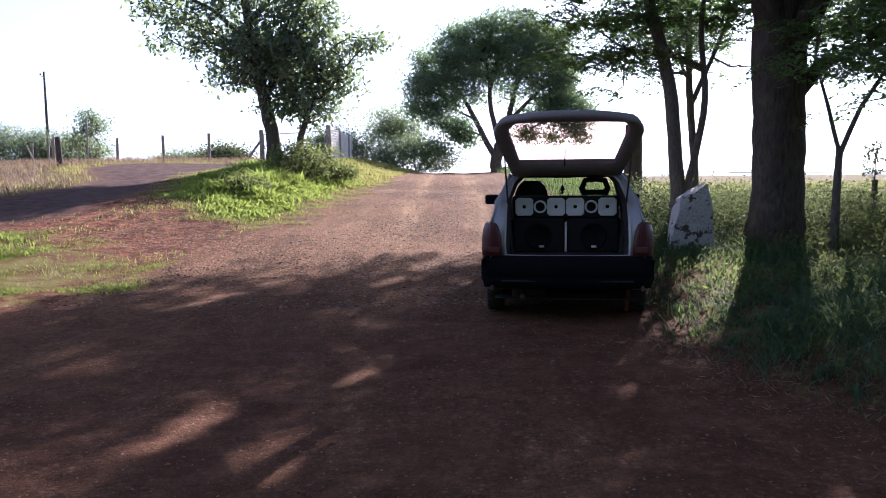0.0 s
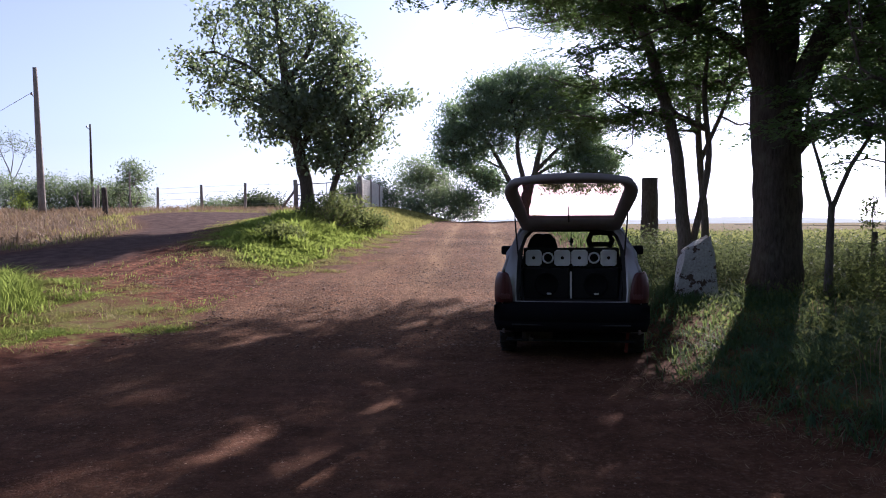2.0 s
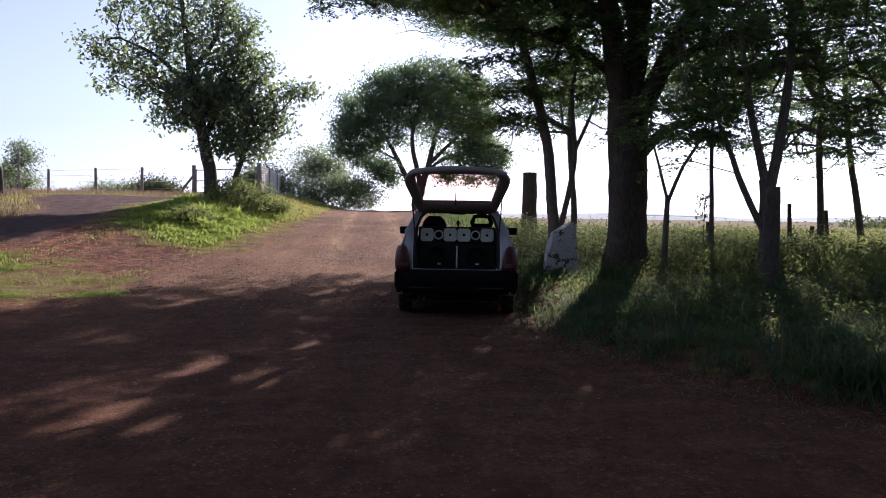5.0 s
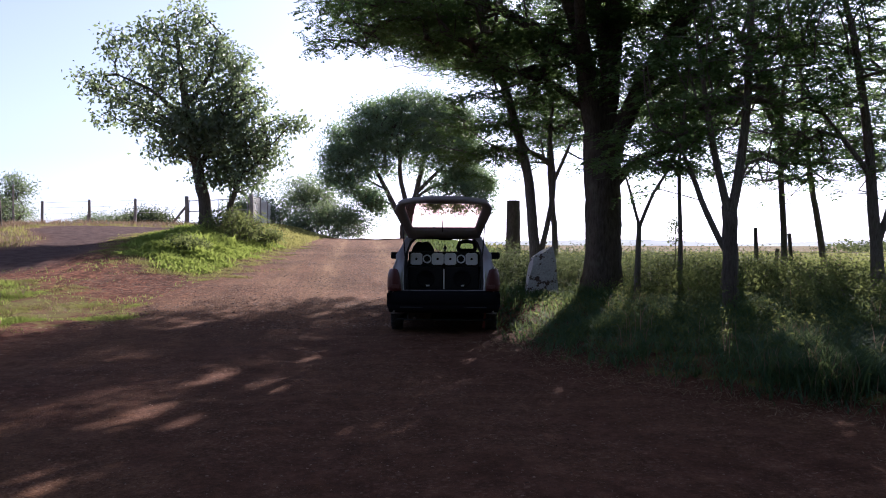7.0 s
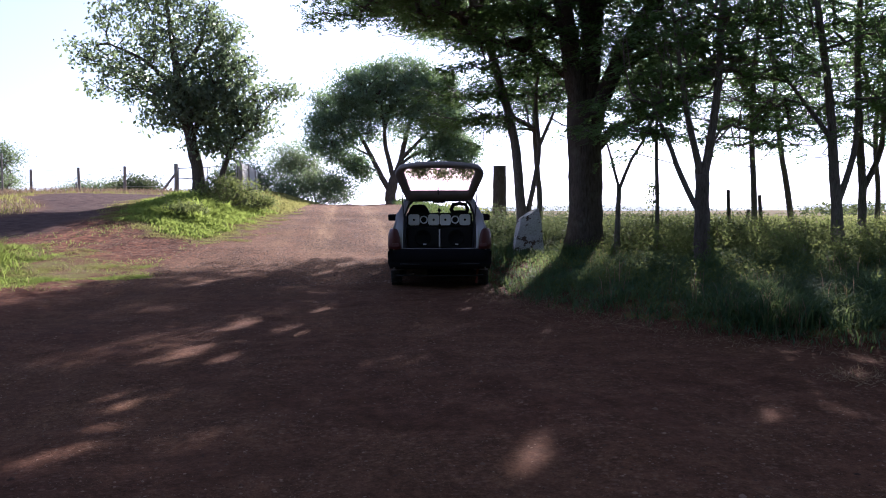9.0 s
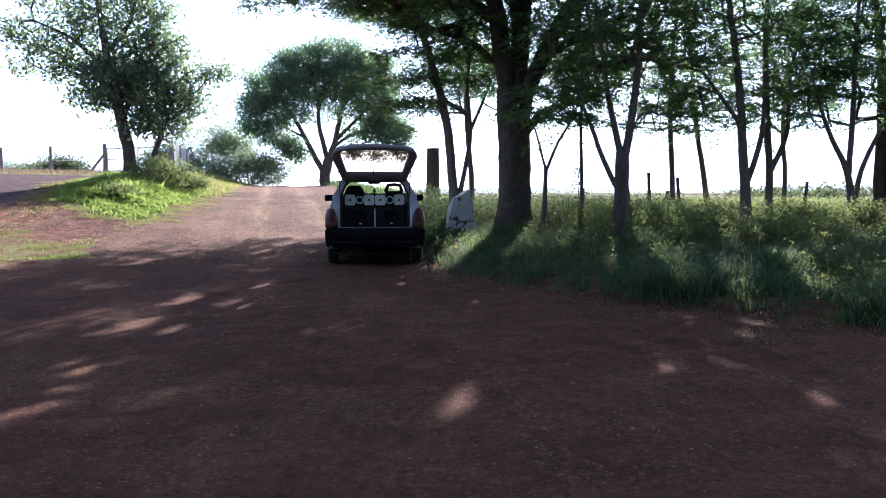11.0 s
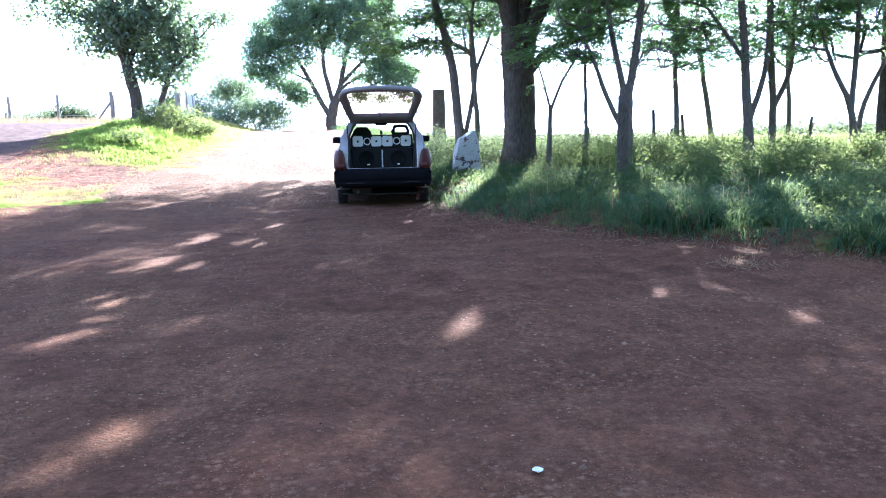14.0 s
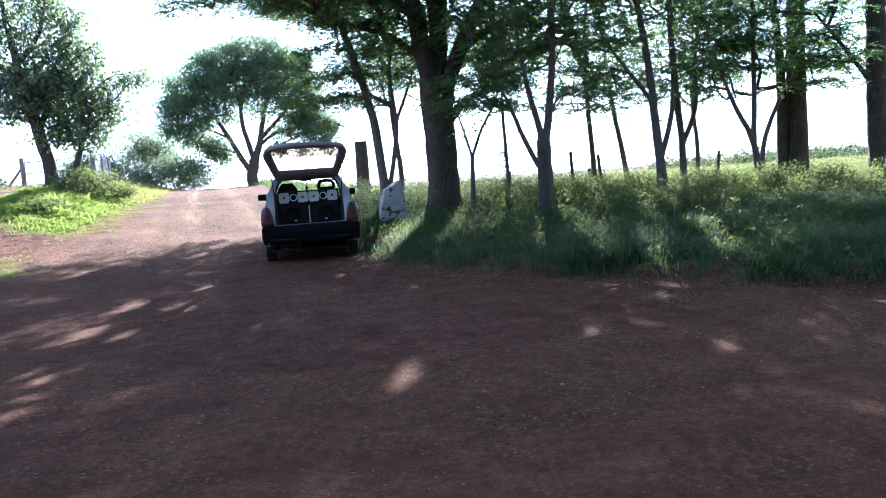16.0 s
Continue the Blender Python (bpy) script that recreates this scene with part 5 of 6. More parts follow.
    box(bm, (0.0, 1.98, 1.335), (0.22, 0.03, 0.06), 0.012)
    tube(bm, [(0, 1.99, 1.35), (0, 2.03, 1.40)], [0.01, 0.012], 6)
    mir = part("rear_view_mirror", bm, INNER, root)
    bm = bmesh.new()
    tube(bm, [(0.0, 1.96, 1.31), (0.0, 1.96, 1.22)], [0.003, 0.003], 5)
    lathe(bm, [(0.006, 1.225), (0.024, 1.19), (0.032, 1.165), (0.012, 1.15), (0.02, 1.13), (0.004, 1.115)], (0.0, 1.96, 0), "z", 8)
    part("hanging_ornament", bm, plain("dull_green_plastic", (0.05, 0.07, 0.03), 0.6), mir)

    # bumper
    bm = bmesh.new()
    prof = [(0.62, 0.035), (0.625, -0.035), (0.59, -0.075), (0.50, -0.085), (0.45, -0.075), (0.435, -0.06), (0.42, -0.075), (0.37, -0.065), (0.335, -0.02), (0.325, 0.05)]
    rows = []
    for z, dy in prof:
        row = []
        for k in range(25):
            u = -1 + k / 12
            curve = 0.10 * abs(u) ** 4
            row.append((u * (0.80 - (0.02 if z < 0.4 else 0)), dy + curve, z))
        rows.append([(-0.79, 0.27, z)] + row + [(0.79, 0.27, z)])
    sheet(bm, rows)
    thicken(bm, 0.015)
    bumper = part("rear_bumper", bm, PLASTIC, root, "dark blue-black plastic rear bumper", True)
    bm = bmesh.new()
    box(bm, (0, -0.075, 0.405), (1.24, 0.02, 0.014), 0.004)
    part("bumper_moulding", bm, plain("grey_plastic", (0.02, 0.02, 0.023), 0.85), bumper)
    # tail lamps
    for s in (-1, 1):
        bm = bmesh.new()
        rows = []
        for z, xi, xo in ((0.632, 0.612, 0.797), (0.70, 0.612, 0.803), (0.80, 0.620, 0.80), (0.88, 0.638, 0.79), (0.935, 0.66, 0.772), (0.955, 0.69, 0.75)):
            rows.append([(s * xi, 0.05, z), (s * xi, -0.022, z), (s * (xi + xo) / 2, -0.026, z), (s * (xo - 0.03), 0.005, z), (s * (xo + 0.012), 0.07, z), (s * (xo + 0.016), 0.20, z)])
        sheet(bm, rows)
        thicken(bm, 0.012)
        lamp = part("tail_lamp", bm, LAMP, root, "dull red tail lamp", True)
        bm = bmesh.new()
        box(bm, (s * 0.69, -0.03, 0.70), (0.10, 0.012, 0.05), 0.004)
        part("reversing_lens", bm, plain("smoky_lens", (0.10, 0.035, 0.035), 0.4), lamp)
    # tailgate, swung up
    hinge, tip = Vector((0, 0.40, 1.435)), Vector((0, -0.30, 2.0))
    ax = (tip - hinge).normalized()
    nrm = Vector((0, -ax.z, ax.y))
    L = (tip - hinge).length

    def hp(x, u, d=0.0):
        p = hinge + ax * (u * L) + nrm * d
        return (x, p.y, p.z)

    rim = ((0.0, 0.53), (0.28, 0.595), (0.48, 0.645), (0.62, 0.678), (0.70, 0.688), (0.78, 0.672), (0.86, 0.635))
    opening = ((0.20, 0.455), (0.38, 0.487), (0.56, 0.52), (0.68, 0.54), (0.75, 0.543), (0.79, 0.533), (0.82, 0.515))

    def loop(k, d):
        """Outline of the tailgate: k runs from the glass opening (0) to the outer rim (1)."""
        side = [(a[0] + (b[0] - a[0]) * k, a[1] + (b[1] - a[1]) * k) for a, b in zip(opening, rim)]
        top_u, top_w, sag = 0.90 + 0.13 * k, 0.49 + 0.10 * k, 0.045 + 0.085 * k
        pts = [hp((-1 + i / 4) * side[0][1], side[0][0], d) for i in range(9)]
        pts += [hp(w, u, d) for u, w in side[1:]]
        for i in range(9):
            q = 1 - i / 4
            pts.append(hp(q * top_w, top_u - sag * abs(q) ** 2.2, d + 0.03 * (1 - q * q)))
        pts += [hp(-w, u, d) for u, w in side[:0:-1]]
        return pts

    bm = bmesh.new()
    sheet(bm, [loop(0.0, 0.0), loop(0.15, -0.02), loop(0.85, -0.012), loop(1.0, 0.03), loop(0.92, 0.075), loop(0.1, 0.055), loop(0.0, 0.03), loop(0.0, 0.0)], True)
    gate = part("tailgate", bm, TRIM, root, "raised tailgate with brown-grey inner trim", True)
    bm = bmesh.new()
    q = loop(0.03, 0.035)
    vs = [bm.verts.new(Vector(p)) for p in q]
    mid = bm.verts.new(Vector(hp(0, 0.53, 0.045)))
    for a, b in zip(vs, vs[1:] + vs[:1]):
        bm.faces.new((a, b, mid))
    part("rear_glass", bm, GLASS_TINT, gate, "rosy tinted rear window glass", True).visible_shadow = False
    bm = bmesh.new()
    c = hp(0, 0.94, 0.0)
    box(bm, c, (0.22, 0.05, 0.045), 0.012)
    part("latch", bm, INNER, gate)
    rnd = random.Random(4)
    # pale bars for the unclear light marks along the tailgate edge
    clip = plain("pale_grime", (0.5, 0.46, 0.42), 0.8)
    for k in range(15):
        bm = bmesh.new()
        box(bm, hp(-0.42 + k * 0.06, 0.035, -0.03), (rnd.uniform(0.03, 0.05), 0.02, 0.012), 0.003)
        part("pale_mark", bm, clip, gate)
    bm = bmesh.new()
    tube(bm, [hp(-0.02, 0.16, 0.055), hp(-0.02, 0.46, 0.06)], [0.008, 0.004], 6)
    part("wiper", bm, INNER, gate)
    for s in (-1, 1):
        bm = bmesh.new()
        tube(bm, [(s * 0.565, 0.20, 1.12), (s * 0.58, 0.06, 1.42), hp(s * 0.60, 0.42, 0.0)], [0.009, 0.009, 0.006], 6)
        part("gas_strut", bm, RUBBER, root)
    # outside mirrors
    for s in (-1, 1):
        bm = bmesh.new()
        box(bm, (s * 0.86, 2.42, 1.03), (0.17, 0.09, 0.12), 0.03)
        box(bm, (s * 0.76, 2.44, 0.98), (0.10, 0.05, 0.05), 0.012)
        part("door_mirror", bm, PLASTIC, root, "black door mirror")
    for x in (-0.705, 0.705):
        for y in (0.62, 2.98):
            wheel(root, x, y, 1 if x > 0 else -1)
    bm = bmesh.new()
    tube(bm, [(-0.42, -0.03, 0.24), (-0.42, 0.5, 0.25)], [0.022, 0.022], 10)
    box(bm, (-0.36, 0.45, 0.26), (0.34, 0.5, 0.14), 0.04)
    part("exhaust", bm, plain("rusty_steel", (0.045, 0.03, 0.022), 0.8), root)
    bm = bmesh.new()
    box(bm, (0.60, 0.26, 0.20), (0.035, 0.012, 0.28), 0.004, Matrix.Rotation(0.10, 3, "Y"))
    part("mud_flap", bm, RED, root, "faded red hanging strap")
    bm = bmesh.new()
    tube(bm, [(-0.70, 0.62, 0.29), (0.70, 0.62, 0.29)], [0.035, 0.035], 10)
    part("rear_axle", bm, INNER, root)

    # loudspeaker cabinet in the load space
    m = pose(1.125, 7.66, gz - 0.015, 1.8, 0, -6.5) @ pose(0, 0, 0.612)
    spk = thing("speaker_cabinet", m, "black carpeted loudspeaker cabinet with white horns in the open boot", "loudspeaker")
    for s in (-1, 1):
        bm = bmesh.new()
        box(bm, (s * 0.27, 0.70, 0.17), (0.50, 0.44, 0.33), 0.012)
        cab = part("cabinet", bm, INNER, spk)
        bm = bmesh.new()
        lathe(bm, [(0.135, 0.478), (0.135, 0.465), (0.118, 0.462), (0.112, 0.475), (0.06, 0.52), (0.045, 0.505), (0.01, 0.495)], (s * 0.27, 0, 0.165), "y", 28)
        wf = part("woofer", bm, CONE, cab, "black woofer cone", True)
        # bright bar in place of the glint on the woofer
        bm = bmesh.new()
        box(bm, (s * 0.26 + 0.02, 0.462, 0.06), (0.05, 0.006, 0.022), 0.004)
        part("woofer_glint", bm, STEEL, wf, "small bright bar standing in for a glint")
    bm = bmesh.new()
    box(bm, (0, 0.60, 0.455), (1.06, 0.10, 0.215), 0.01)
    part("horn_panel", bm, INNER, spk)
    bm = bmesh.new()
    box(bm, (0.0, 0.45, 0.16), (0.022, 0.014, 0.30), 0.004)
    part("divider_rod", bm, STEEL, spk, "bright upright rod")
    for x in (-0.415, -0.095, 0.095, 0.415):
        bm = bmesh.new()
        rows = []
        for hw, y in ((0.090, 0.545), (0.090, 0.53), (0.080, 0.526), (0.045, 0.532), (0.020, 0.540)):
            c = hw * 0.72
            rows.append([(x + a, y, 0.455 + b) for a, b in ((-hw, -c), (-hw, c), (-c, hw), (c, hw), (hw, c), (hw, -c), (c, -hw), (-c, -hw))])
        vs = sheet(bm, rows, True)
        bm.faces.new(vs[-1])
        h = part("horn", bm, HORN, spk, "white square horn flare")
        bm = bmesh.new()
        lathe(bm, [(0.020, 0.545), (0.017, 0.533), (0.004, 0.531)], (x, 0, 0.455), "y", 12)
        part("throat", bm, CONE, h)
    for x in (-0.255, 0.255):
        bm = bmesh.new()
        lathe(bm, [(0.066, 0.55), (0.066, 0.535), (0.060, 0.528), (0.048, 0.53), (0.046, 0.55)], (x, 0, 0.455), "y", 24)
        tw = part("tweeter", bm, HORN, spk, "round tweeter with a white ring", True)
        bm = bmesh.new()
        lathe(bm, [(0.046, 0.549), (0.035, 0.54), (0.015, 0.528), (0.003, 0.525)], (x, 0, 0.455), "y", 16)
        part("dome", bm, CONE, tw)
        for a in range(4):
            bm = bmesh.new()
            lathe(bm, [(0.007, 0.552), (0.006, 0.54)], (x + 0.062 * math.cos(a * 1.571 + 0.785), 0, 0.455 + 0.062 * math.sin(a * 1.571 + 0.785)), "y", 8)
            part("screw", bm, HORN, tw)


car()


# ---- posts, block, fences, poles ----
def post(name, x, y, h, r, mat, label, category="post", group="", lean=(0, 0), square=False, seed=0, z0=None, taper=0.10):
    z = float(ground_z(x, y)) - 0.1 if z0 is None else z0
    bm = bmesh.new()
    n = 9
    pts = [(lean[0] * k / n, lean[1] * k / n, (h + 0.1) * k / n) for k in range(n + 1)]
    tube(bm, pts, [r * (1.06 - taper * k / n) for k in range(n + 1)], 4 if square else 12, 0.05, seed)
    me = bpy.data.meshes.new(name)
    bmesh.ops.recalc_face_normals(bm, faces=bm.faces)
    bm.to_mesh(me)
    bm.free()
    ob = link(name, me, mat, None, "", not square)
    ob.matrix_world = Matrix.Translation((x, y, z))
    return tagged(ob, label, category, group)


def wire(name, pts, r, label, group=""):
    bm = bmesh.new()
    tube(bm, pts, [r] * len(pts), 5)
    ob = part(name, bm, WIRE)
    return tagged(ob, label, "wire", group)


def whitewashed_block():
    x, y = 3.4, 11.46
    z = float(ground_z(x, y)) - 0.15
    rnd = random.Random(8)
    bm = bmesh.new()
    rows = []
    for h, x0, x1, d in ((0.0, -0.35, 0.32, 0.20), (0.3, -0.275, 0.30, 0.19), (0.55, -0.235, 0.285, 0.18), (0.74, -0.195, 0.255, 0.17), (0.90, -0.165, 0.215, 0.16)):
        ring = []
        for a, b in ((x0, -d), (x0 * 0.5 + x1 * 0.5, -d * 1.05), (x1, -d), (x1 * 1.03, 0), (x1, d), (x0 * 0.5 + x1 * 0.5, d), (x0, d), (x0 * 1.04, 0)):
            slant = 0.20 * max(0.0, (a - x0) / (x1 - x0)) * (h / 0.9) ** 3
            ring.append((a + rnd.uniform(-0.015, 0.015), b + rnd.uniform(-0.015, 0.015), h + slant + rnd.uniform(-0.012, 0.012)))
        rows.append(ring)
    vs = sheet(bm, rows, True)
    bm.faces.new(vs[-1])
    bm.faces.new(vs[0][::-1])
    bmesh.ops.subdivide_edges(bm, edges=list(bm.edges), cuts=3, use_grid_fill=True)
    for v in bm.verts:
        v.co += noise.noise_vector(v.co * 4.0) * 0.018 + noise.noise_vector(v.co * 13.0) * 0.008
    me = bpy.data.meshes.new("whitewashed_stump")
    bmesh.ops.recalc_face_normals(bm, faces=bm.faces)
    bm.to_mesh(me)
    bm.free()
    ob = link("whitewashed_stump", me, WHITEWASH, None, "", False)
    ob.matrix_world = Matrix.Translation((x, y, z))
    tagged(ob, "broken whitewashed stump with flaking paint in the grass", "stump")


def fences():
    post("thick_post", 4.25, 18.84, 1.92, 0.20, WOOD_POST, "thick dark sawn-off wooden post beside the road", seed=1)
    post("fence_post", 5.18, 7.14, 1.52, 0.098, WOOD_POST, "square grey weathered fence post in tall grass", seed=2)
    g = "stakes of the field fence"
    for k, (x, y, h, dx) in enumerate(((8.63, 13.1, 1.35, -0.05), (9.35, 12.9, 1.2, -0.1), (9.1, 13.3, 0.9, 0.1), (13.0, 13.3, 1.2, 0.15), (6.9, 13.2, 1.0, 0.0), (15.6, 13.2, 1.2, 0.0))):
        post("fence_stake", x, y, h, 0.045, WOOD_POST, "thin crooked wooden stake in the undergrowth", group=g, lean=(dx, 0), seed=10 + k)
    for h in (0.45, 0.8, 1.1):
        wire("fence_wire", [(x, 13.1, float(ground_z(x, 13.1)) + h) for x in (4.5, 6.9, 8.63, 11, 13, 15.6, 20)], 0.004, "thin rusty wire of the field fence", "wires of the field fence")
    # wire fence on the rise
    g = "posts of the fence on the rise"
    line = [(-9.21, 39.65), (-12.2, 41.0), (-15.1, 42.7), (-18.5, 45.0), (-21.8, 47.2), (-25.2, 49.4), (-29, 51.6)]
    for k, (x, y) in enumerate(line[1:]):
        post("fence_post", x, y, 1.45, 0.075, WOOD_PALE, "round grey wooden fence post on the rise", group=g, seed=20 + k, lean=(0.02 * (-1) ** k, 0))
    for h in (0.35, 0.7, 1.05, 1.35):
        wire("fence_wire", [(x, y, float(ground_z(x, y)) + h) for x, y in line], 0.006, "thin wire between the fence posts", "wires of the fence on the rise")
    for k, (x, y, h) in enumerate(((-19.6, 43.8, 2.3), (-19.75, 39.8, 1.3), (-19.48, 39.8, 1.4), (-16.6, 47, 0.75), (-14.2, 48, 0.6), (-22.4, 45.6, 1.35), (-24, 46.5, 1.2))):
        post("fence_stake", x, y, h, 0.05, WOOD_PALE, "short thin wooden stake in dry grass", group="stakes on the rise", seed=40 + k)
    post("fence_stake", -19.4, 37.8, 0.82, 0.04, WOOD_PALE, "leaning pale stake in the dry grass", group="stakes on the rise", seed=48, lean=(-0.36, 0))
    post("dark_post", -14.47, 30.0, 1.12, 0.105, BARK_BIG, "short thick dark post by the side road", seed=50, lean=(-0.06, 0))
    # field gate
    zl, zr = float(ground_z(-9.2, 39.6)), float(ground_z(-5.66, 37.84))
    gate = thing("field_gate", Matrix.Translation((-9.2, 39.6, zl)), "tubular metal field gate between two wooden posts", "gate")
    a, b = Vector((0, 0, 0)), Vector((3.54, -1.76, zr - zl))
    for nm, off, h, r in (("gate_post", a, 1.55, 0.11), ("gate_post", b, 1.65, 0.12)):
        bm = bmesh.new()
        tube(bm, [off + Vector((0, 0, -0.1)), off + Vector((0.02, 0, h * 0.5)), off + Vector((0, 0, h))], [r * 1.05, r, r * 0.95], 10, 0.05, 3)
        part(nm, bm, WOOD_PALE, gate, "", True)
    bm = bmesh.new()
    tube(bm, [a + Vector((-0.95, 0.3, -0.1)), a + Vector((-0.05, 0, 1.0))], [0.07, 0.06], 8, 0.05, 4)
    part("brace", bm, WOOD_PALE, gate, "", True)
    for f0, f1, z0, z1 in ((0.04, 0.95, 1.30, 1.38), (0.04, 0.95, 0.15, 0.25), (0.04, 0.95, 0.75, 0.82)):
        bm = bmesh.new()
        tube(bm, [a.lerp(b, f0) + Vector((0, 0, z0)), a.lerp(b, f1) + Vector((0, 0, z1))], [0.025, 0.025], 8)
        part("rail", bm, WIRE, gate)
    for f in (0.04, 0.5, 0.95):
        bm = bmesh.new()
        tube(bm, [a.lerp(b, f) + Vector((0, 0, 0.15)), a.lerp(b, f) + Vector((0, 0, 1.36))], [0.022, 0.022], 8)
        part("upright", bm, WIRE, gate)
    # mesh fence along the road
    g = "posts of the roadside mesh fence"
    run = [(-5.66, 37.84), (-5.75, 42.2), (-5.9, 47), (-6.1, 52.5), (-6.4, 59), (-6.8, 66)]
    for k, (x, y) in enumerate(run[1:]):
        post("fence_post", x, y, 1.6, 0.085, WOOD_PALE, "grey wooden post of the roadside mesh fence", group=g, seed=60 + k)
    bm = bmesh.new()
    for (x0, y0), (x1, y1) in zip(run, run[1:]):
        z0, z1 = float(ground_z(x0, y0)), float(ground_z(x1, y1))
        for h in np.linspace(0.1, 1.5, 12):
            tube(bm, [(x0, y0, z0 + h), (x1, y1, z1 + h)], [0.011, 0.011], 4)
        for u in np.linspace(0.02, 0.98, 30):
            x, y, z = x0 + (x1 - x0) * u, y0 + (y1 - y0) * u, z0 + (z1 - z0) * u
            tube(bm, [(x, y, z + 0.1), (x, y, z + 1.5)], [0.011, 0.011], 4)
    tagged(part("mesh_fence", bm, MESH_WIRE), "pale galvanised wire mesh strung along the road", "fence")
    # poles
    for x, y, h, q, mat, label, seed, lean, zb in ((-20.45, 36.2, 6.85, 0.175, WOOD_PALE, "tall tapering grey utility pole by the side road", 70, -0.22, 5.6), (-25.1, 50.6, 5.8, 0.10, WOOD_POST, "thin wooden utility pole further along the line", 71, -0.06, 5.6)):
        pole = post("utility_pole", x, y, h, q, mat, label, "pole", seed=seed, lean=(lean, 0), taper=0.5)
        bm = bmesh.new()
        f = zb / h * lean
        tube(bm, [(f, 0, zb), (f - 0.16, 0, zb + 0.02), (f - 0.22, 0, zb + 0.12)], [0.022, 0.02, 0.018], 8)
        tube(bm, [(f - 0.22, 0, zb + 0.08), (f - 0.22, 0, zb + 0.15), (f - 0.22, 0, zb + 0.2)], [0.05, 0.06, 0.035], 8)
        part("insulator", bm, WIRE, pole, "small insulator on a bent iron hook", True)
    z1 = float(ground_z(-20.45, 36.2))
    wire("power_line", [(-20.85 - u * 12.4, 36.2, z1 + 5.68 * (1 - u) - 0.35 * math.sin(math.pi * u)) for u in np.linspace(0, 1, 12)], 0.011, "thin cable slanting down from the utility pole")


whitewashed_block()
fences()


# ---- grass, weeds, crop, gravel ----
def blades(name, x, y, h, w, material, label, seed, lean=0.45, category="grass"):
    """Bent tapering blades of grass, one at each place."""
    rng = np.random.RandomState(seed)
    n = len(x)
    z = ground_z(x, y) - 0.01
    a = rng.uniform(0, 2 * np.pi, n)
    d = np.stack([np.cos(a), np.sin(a), np.zeros(n)], 1)
    s = np.stack([-np.sin(a), np.cos(a), np.zeros(n)], 1)
    p = np.stack([x, y, z], 1)
    k = (rng.uniform(0.1, 1.0, n) * lean * h)[:, None]
    h3 = np.stack([np.zeros(n), np.zeros(n), h], 1)
    w3 = (w[:, None] if np.ndim(w) else w) * s
    m = p + h3 * 0.62 + d * k * 0.45
    tip = p + h3 * (1 - 0.15 * rng.uniform(0, 1, n))[:, None] + d * k * 1.5
    v = np.stack([p - w3 * 0.8, p + w3 * 0.8, m - w3, m + w3, tip], 1).reshape(-1, 3)
    o = np.arange(n)[:, None] * 5
    q = np.concatenate([o + np.array([[0, 1, 3]]), o + np.array([[0, 3, 2]]), o + np.array([[2, 3, 4]])], 0)
    ob = arrays(name, v, q, material)
    return tagged(ob, label, category, kind="stuff")


def scatter(n, x0, x1, y0, y1, keep, seed, clump=0.0):
    """n places in a rectangle where keep(x, y) is above a random number, gathered in tufts if clump is given."""
    rng = np.random.RandomState(seed)
    out = np.zeros((0, 2))
    while len(out) < n:
        m = n * 2
        p = np.stack([rng.uniform(x0, x1, m), rng.uniform(y0, y1, m)], 1)
        if clump:
            c = p[: max(1, m // 22)]
            p = c[rng.randint(0, len(c), m)] + rng.normal(0, clump, (m, 2))
        p = p[keep(p[:, 0], p[:, 1]) > rng.uniform(0, 1, len(p))]
        out = np.vstack([out, p])
    return out[:n, 0], out[:n, 1]


def patchy(x, y, f=1.0, seed=0):
    """Uneven patches between about 0 and 1."""
    r = np.random.RandomState(900 + seed)
    v = 0
    for k in range(9):
        a, q = r.uniform(0, 6.28), f * r.uniform(0.6, 3.2)
        v = v + np.sin(q * (x * math.cos(a) + y * math.sin(a)) + r.uniform(0, 6.28)) / (0.6 + 0.25 * k)
    return 0.5 + 0.22 * v


def near_stump(x, y):
    return smooth(x, 1.9, 2.5) * (1 - smooth(x, 3.7, 4.1)) * smooth(y, 5.5, 7.5) * (1 - smooth(y, 11.3, 11.7))


